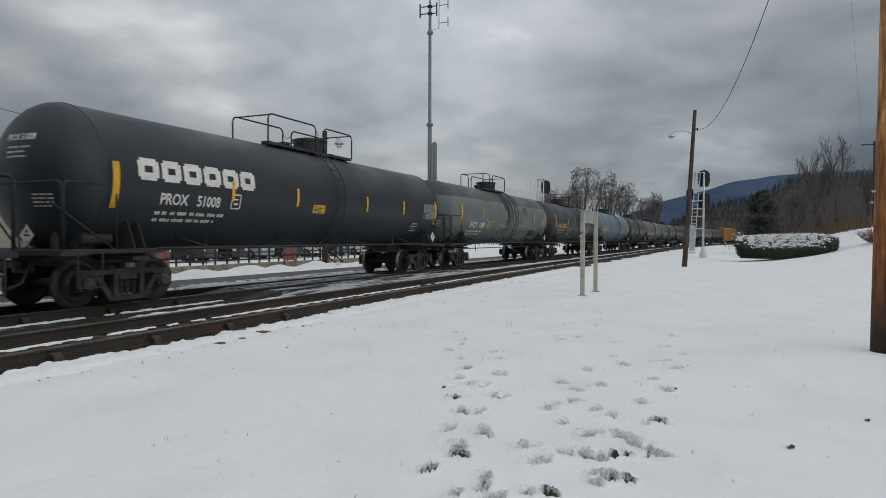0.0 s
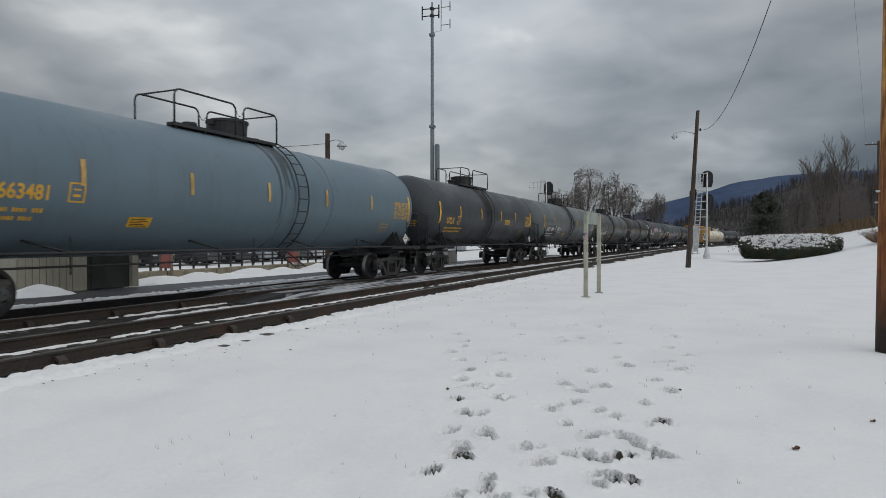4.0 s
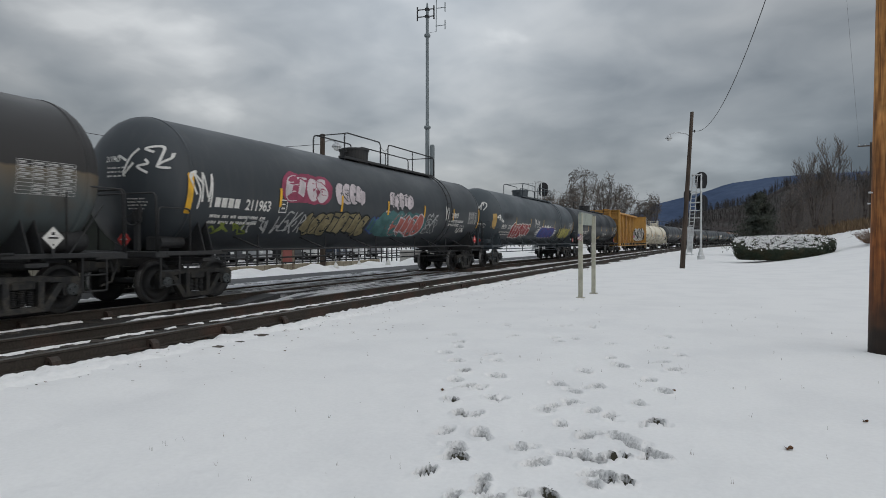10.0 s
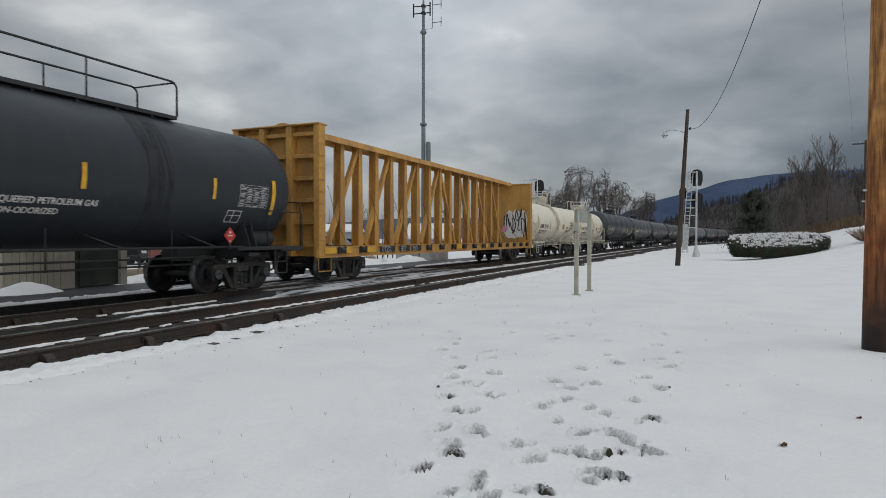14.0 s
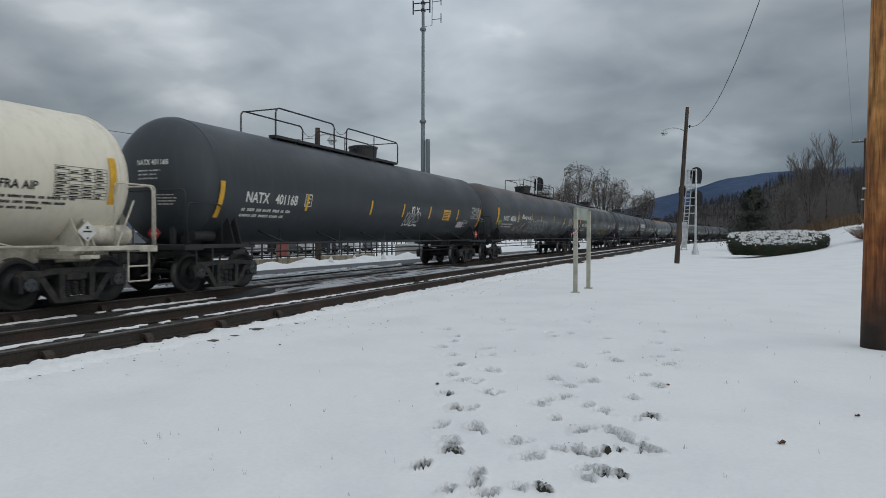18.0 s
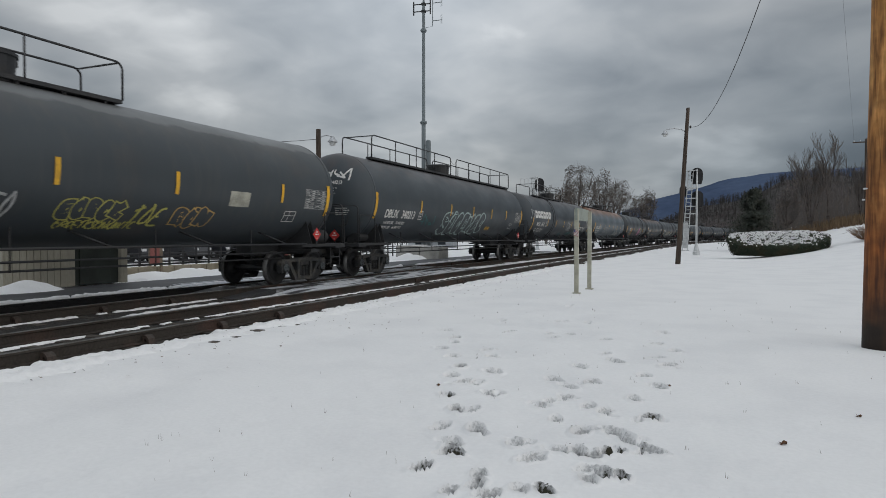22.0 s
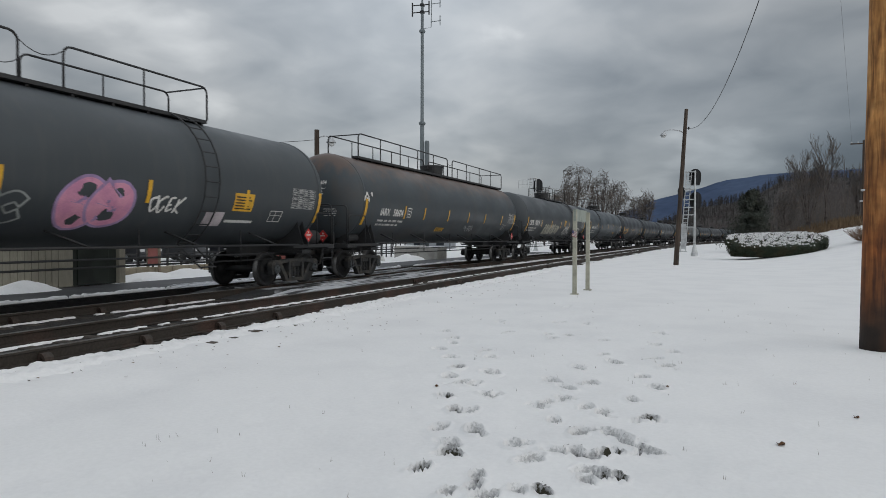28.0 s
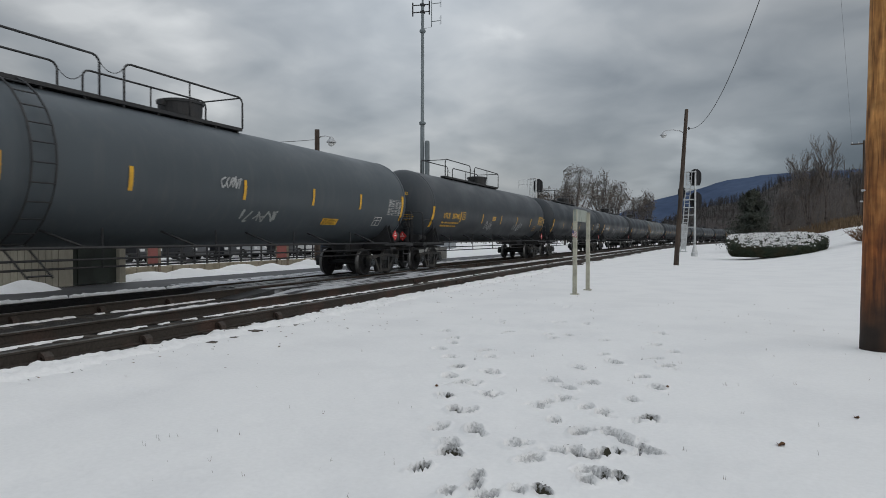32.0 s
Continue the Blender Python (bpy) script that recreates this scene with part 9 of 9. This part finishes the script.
# low stone kerb wall in blocks
kerb = thing("kerb_wall", label="low tan stone kerb wall along the parking lot", category="wall", kind="structure")
r = random.Random(60)
for i in range(22):
    y = 17.0 + 0.9 * i
    part("kerb_stone", box(B(), -20.55 + r.uniform(-0.02, 0.02), -20.15, y, y + 0.88, -0.2, 0.14 + r.uniform(-0.02, 0.02), 0.02), STONE, kerb)
bin_ = thing("red_barrier_panel", at=(-20.35, 18.9, -0.12), turn=-14, label="faded red sheet panel on two tan legs", category="barrier")
for x in (-0.42, 0.42):
    part("leg", box(B(), x - 0.04, x + 0.04, -0.04, 0.04, 0, 1.55), BROWN_WOOD, bin_)
part("panel", box(B(), -0.38, 0.38, -0.03, 0.03, 0.35, 1.5, 0.01), RED_METAL, bin_)
bin2 = copy_thing(bin_, pose(-19.6, 26.2, -0.12, 0, 0, -14))
tagged(bin2, "faded red sheet panel on two tan legs")
# rail fence along the lot
fence = thing("pipe_fence", label="dark pipe rail fence along the parking lot", category="fence")
for i in range(35):
    y = 18.0 + 0.8 * i
    part("fence_post", tube(B(), [(-22.0, y, -0.2), (-22.0, y, 0.95)], 0.05, 6), STEEL_BLACK, fence)
for z in (0.25, 0.6, 0.93):
    part("fence_rail", tube(B(), [(-22.0, 17.6, z), (-22.0, 45.6, z)], 0.035, 5), STEEL_BLACK, fence)
# bollard lamps with white feet
for x, y in ((-18.9, 32.0), (-18.6, 35.0), (-18.7, 29.2)):
    ob = thing("marker_post", at=(x, y, -0.15), label="thin grey marker post with a white flared foot", category="post", group="marker posts")
    part("foot", lathe(B(), [(0, 0.17), (0.1, 0.15), (0.3, 0.06), (0.35, 0.02)], 10, "z"), WHITE_PAINT, ob)
    part("stem", lathe(B(), [(0.3, 0.035), (1.7, 0.03), (1.72, 0.01)], 8, "z"), GALV, ob)

# station canopy with a cross gable
canopy = thing("station_canopy", at=(-39.5, 42.0, -0.1), turn=22.6, label="open station canopy with snowy roof and a brown gable", category="building")
L, LR, GX = 11.0, 7.5, 3.6
for sgn in (-1, 1):
    bm = B()
    vs = [bm.verts.new(p) for p in ((-L, sgn * 4.2, 3.6), (LR, sgn * 4.2, 3.6), (LR, 0, 6.1), (-L, 0, 6.1), (-L, sgn * 4.2, 3.4), (LR, sgn * 4.2, 3.4), (LR, 0, 5.9), (-L, 0, 5.9))]
    for q in ((0, 1, 2, 3), (7, 6, 5, 4), (0, 4, 5, 1), (1, 5, 6, 2), (2, 6, 7, 3), (3, 7, 4, 0)):
        bm.faces.new([vs[j] for j in q])
    rf = part("roof", bm, SHINGLE, canopy)
    bm = B()
    vs = [bm.verts.new(p) for p in ((-L + 0.1, sgn * 4.1, 3.62), (LR - 0.1, sgn * 4.1, 3.62), (LR - 0.1, 0.0, 6.12), (-L + 0.1, 0.0, 6.12), (-L + 0.1, sgn * 4.1, 3.75), (LR - 0.1, sgn * 4.1, 3.75), (LR - 0.1, 0, 6.25), (-L + 0.1, 0, 6.25))]
    for q in ((0, 1, 2, 3), (7, 6, 5, 4), (0, 4, 5, 1), (1, 5, 6, 2), (2, 6, 7, 3), (3, 7, 4, 0)):
        bm.faces.new([vs[j] for j in q])
    part("roof_snow", bm, SNOW, rf)
# gable towards the tracks
bm = B()
vs = [bm.verts.new(p) for p in ((GX - 2.7, -5.0, 3.3), (GX + 2.7, -5.0, 3.3), (GX, -5.0, 6.1), (GX - 2.7, -4.85, 3.3), (GX + 2.7, -4.85, 3.3), (GX, -4.85, 6.1))]
for q in ((0, 1, 2), (5, 4, 3), (0, 3, 4, 1), (1, 4, 5, 2), (2, 5, 3, 0)):
    bm.faces.new([vs[j] for j in q])
gb = part("gable", bm, BROWN_WOOD, canopy, "brown boarded gable end")
for sx in (-1, 1):
    bm = B()
    vs = [bm.verts.new(p) for p in ((GX + sx * 3.0, -5.2, 3.1), (GX + sx * 3.0, 0, 3.1), (GX, 0, 6.2), (GX, -5.2, 6.2), (GX + sx * 3.0, -5.2, 2.95), (GX + sx * 3.0, 0, 2.95), (GX, 0, 6.05), (GX, -5.2, 6.05))]
    for q in ((0, 1, 2, 3), (7, 6, 5, 4), (0, 4, 5, 1), (1, 5, 6, 2), (2, 6, 7, 3), (3, 7, 4, 0)):
        bm.faces.new([vs[j] for j in q])
    part("gable_roof", bm, SHINGLE, gb)
    part("barge_board", tube(B(), [(GX + sx * 2.95, -5.22, 3.05), (GX, -5.22, 6.12)], 0.12, 4), TAN_BOARD, gb)
part("tie_beam", box(B(), GX - 1.9, GX + 1.9, -5.1, -4.95, 4.2, 4.4), TAN_BOARD, gb)
for x in (-9.5, -6.2, -2.6, 1.0, 4.0, 6.9):
    for y in (-3.7, 3.7):
        part("column", box(B(), x - 0.12, x + 0.12, y - 0.12, y + 0.12, -0.1, 3.5, 0.01), BROWN_WOOD, canopy)
part("fascia", box(B(), -L, LR, -4.28, -4.2, 3.25, 3.6), SHINGLE, canopy)


# ---------------------------------------------------------------- parked cars
GLASS = bpy.data.materials.new("tinted_glass")
GLASS.use_nodes = True
gb_ = GLASS.node_tree.nodes["Principled BSDF"]
gb_.inputs["Base Color"].default_value = (0.02, 0.025, 0.03, 1)
gb_.inputs["Roughness"].default_value = 0.08
TYRE = mat("tyre_rubber", (0.02, 0.02, 0.02), rough=0.85, vary=0.2)
RIM = mat("alloy_rim", (0.35, 0.36, 0.37), rough=0.35, metal=0.8, vary=0.1)
LIGHT_RED = mat("tail_lamp_red", (0.35, 0.02, 0.02), rough=0.2, vary=0.05, bump=0)
LIGHT_CLEAR = mat("head_lamp_clear", (0.6, 0.6, 0.6), rough=0.15, vary=0.05, bump=0)


def parked_car(at, turn, colour, label, tall=False, name="parked_car", snow=False):
    paint = mat("car_paint_" + name + "_" + "_".join(f"{c:.2f}" for c in colour).replace(".", ""), colour, rough=0.3, vary=0.06, scale=1, grain=8, bump=0, spec=0.5)
    ob = thing("parked_car", at=at, turn=turn, label=label, category="car", group="cars in the parking lot")
    h = 1.72 if tall else 1.45
    side = [(-2.25, 0.32), (-2.3, 0.62), (-2.2, 0.86), (-1.25, 0.98), (-1.2, 0.98), (1.75, 1.0), (2.2, 0.95), (2.28, 0.6), (2.22, 0.32)]
    bm = slab(B(), side, -0.88, 0.88)
    bmesh.ops.bevel(bm, geom=bm.edges, offset=0.05, segments=2, affect="EDGES", clamp_overlap=True)
    part("body", bm, paint, ob, smooth=False)
    end = 2.05 if tall else 1.65
    cab = [(-1.25, 0.96), (-0.5, h - 0.08), (-0.2, h), (end - 0.5, h), (end, 0.98)]
    bm = B()
    a = [bm.verts.new((-0.82 + (0.14 if z > 1.1 else 0), y, z)) for y, z in cab]
    c = [bm.verts.new((0.82 - (0.14 if z > 1.1 else 0), y, z)) for y, z in cab]
    bm.faces.new(a), bm.faces.new(c[::-1])
    for i in range(5):
        bm.faces.new((a[i], c[i], c[(i + 1) % 5], a[(i + 1) % 5]))
    part("cabin_glass", bm, GLASS, ob, "dark tinted windows")
    part("roof", box(B(), -0.7, 0.7, -0.35, end - 0.45, h - 0.04, h + 0.03, 0.02), SNOW if snow else paint, ob)
    for sx in (-1, 1):
        for y0, y1 in ((-0.62, -0.40), (0.45, 0.55), (end - 0.45, end - 0.25)):
            bm = B()
            tube(bm, [(sx * 0.83, (y0 + y1) / 2 - (0.3 if y0 < 0 else -0.15 if y0 > 1 else 0), 0.98), (sx * 0.70, (y0 + y1) / 2 + (0.1 if y0 < 0 else -0.1 if y0 > 1 else 0), h - 0.03)], 0.045, 4)
            part("pillar", bm, paint, ob)
        for y in (-1.42, 1.38):
            w = part("wheel", lathe(B(), [(sx * 0.68, 0.2), (sx * 0.68, 0.31), (sx * 0.72, 0.335), (sx * 0.86, 0.335), (sx * 0.90, 0.31), (sx * 0.90, 0.21)], 20, "x", (0, y, 0.335)), TYRE, ob)
            part("rim", lathe(B(), [(sx * 0.84, 0.21), (sx * 0.895, 0.21), (sx * 0.905, 0.06), (sx * 0.905, 0.01)], 14, "x", (0, y, 0.335)), RIM, w)
        part("head_lamp", box(B(), min(sx * 0.5, sx * 0.84), max(sx * 0.5, sx * 0.84), -2.31, -2.2, 0.66, 0.8, 0.02), LIGHT_CLEAR, ob)
        part("tail_lamp", box(B(), min(sx * 0.55, sx * 0.86), max(sx * 0.55, sx * 0.86), 2.2, 2.3, 0.7, 0.88, 0.02), LIGHT_RED, ob)
        part("mirror", box(B(), min(sx * 0.86, sx * 1.02), max(sx * 0.86, sx * 1.02), -0.85, -0.72, 0.98, 1.1, 0.02), paint, ob)


LOT = [(-26.5, 20.5, 100, (0.012, 0.013, 0.015), "black parked car", False), (-26.8, 23.6, 96, (0.03, 0.03, 0.034), "dark grey parked car", True),
       (-26.2, 26.6, 102, (0.045, 0.046, 0.05), "dark grey parked car", False), (-26.4, 29.6, 98, (0.015, 0.016, 0.02), "black parked car", True),
       (-26.6, 32.6, 100, (0.30, 0.31, 0.32), "silver parked car", False), (-26.2, 35.8, 97, (0.02, 0.02, 0.022), "black parked car", False),
       (-26.6, 39.0, 100, (0.55, 0.55, 0.54), "white parked car", True), (-26.2, 42.2, 99, (0.03, 0.04, 0.06), "dark blue parked car", False),
       (-26.4, 45.6, 101, (0.6, 0.6, 0.6), "white parked pickup-sized car", True), (-26.8, 49.4, 98, (0.2, 0.2, 0.21), "grey parked car", False),
       (-34.0, 33.0, 95, (0.55, 0.55, 0.55), "white parked car with snow on its roof", True), (-34.5, 54.0, 95, (0.6, 0.6, 0.6), "white parked car", True), (-30.5, 14.0, 80, (0.2, 0.2, 0.21), "grey parked car", False)]
for x, y, turn, col, lab, tall in LOT:
    parked_car((x - 4.0, y + 2.5, -0.15), turn, col, lab + " in the snowy lot", tall, "lot", tall)


# low snow-roofed buildings beyond the lot
FAR_WALL = mat("pale_grey_siding", (0.34, 0.36, 0.38), rough=0.8, vary=0.15, scale=1.0, grain=8, second=(0.27, 0.29, 0.31))
for x, y, turn, w, d, h, rise in ((-63.0, 66.0, 20, 5.0, 6.0, 1.6, 2.4), (-58.0, 72.0, 24, 5.5, 5.0, 1.4, 1.6), (-49.5, 76.0, 20, 9.0, 6.0, 2.6, 0.8), (-34.0, 78.0, 15, 6.0, 5.0, 1.6, 1.8)):
    ob = thing("far_building", at=(x, y, -0.3), turn=turn, label="low grey building with a snow-covered roof beyond the lot", category="building", group="buildings beyond the lot")
    part("wall", box(B(), -w / 2, w / 2, -d / 2, d / 2, 0, h, 0.02), FAR_WALL, ob)
    for k in (-0.25, 0.25):
        part("window", box(B(), w * k - 0.5, w * k + 0.5, -d / 2 - 0.03, -d / 2 + 0.02, h * 0.35, h * 0.8), GLASS, ob)
    for s in (-1, 1):
        bm = B()
        vs = [bm.verts.new(q) for q in ((-w / 2 - 0.3, s * (d / 2 + 0.3), h - 0.1), (w / 2 + 0.3, s * (d / 2 + 0.3), h - 0.1), (w / 2 + 0.3, 0, h + rise), (-w / 2 - 0.3, 0, h + rise),
                                        (-w / 2 - 0.3, s * (d / 2 + 0.3), h + 0.12), (w / 2 + 0.3, s * (d / 2 + 0.3), h + 0.12), (w / 2 + 0.3, 0, h + rise + 0.22), (-w / 2 - 0.3, 0, h + rise + 0.22))]
        for q in ((0, 1, 2, 3), (7, 6, 5, 4), (0, 4, 5, 1), (1, 5, 6, 2), (2, 6, 7, 3), (3, 7, 4, 0)):
            bm.faces.new([vs[j] for j in q])
        part("roof", bm, SNOW, ob, "snow-covered roof slope")


# ---------------------------------------------------------------- movement
def car_pose(s, tc):
    a, _ = on_line(s - tc / 2, TRAIN_X)
    c, _ = on_line(s + tc / 2, TRAIN_X)
    h = math.atan2(c.x - a.x, c.y - a.y)
    m = (a + c) / 2
    return pose(m.x, m.y, 0, 0, 0, -math.degrees(h))


def motions():
    for car, start, tc in TRAIN:
        times = [0.0]
        while times[-1] < 32.0:
            far = start - SPEED * times[-1] > -10
            times.append(min(times[-1] + (0.5 if far else 4.0), 32.0))
        walk(car, [(t, car_pose(start - SPEED * t, tc)) for t in times])
    # all axles roll alike: one roll, shared
    rows, step = [], 1 / FPS
    for k in range(32 * FPS + 1):
        rows.append((k * step, pose(0, 0, 0, math.degrees(SPEED * k * step / WHEEL_R) % 360)))
    first = WHEELSETS[0]
    walk(first, rows)
    for ws in WHEELSETS[1:]:
        ws.rotation_mode = "QUATERNION"
        keys = ws.animation_data_create()
        keys.action = first.animation_data.action
        keys.action_slot = first.animation_data.action_slot


motions()
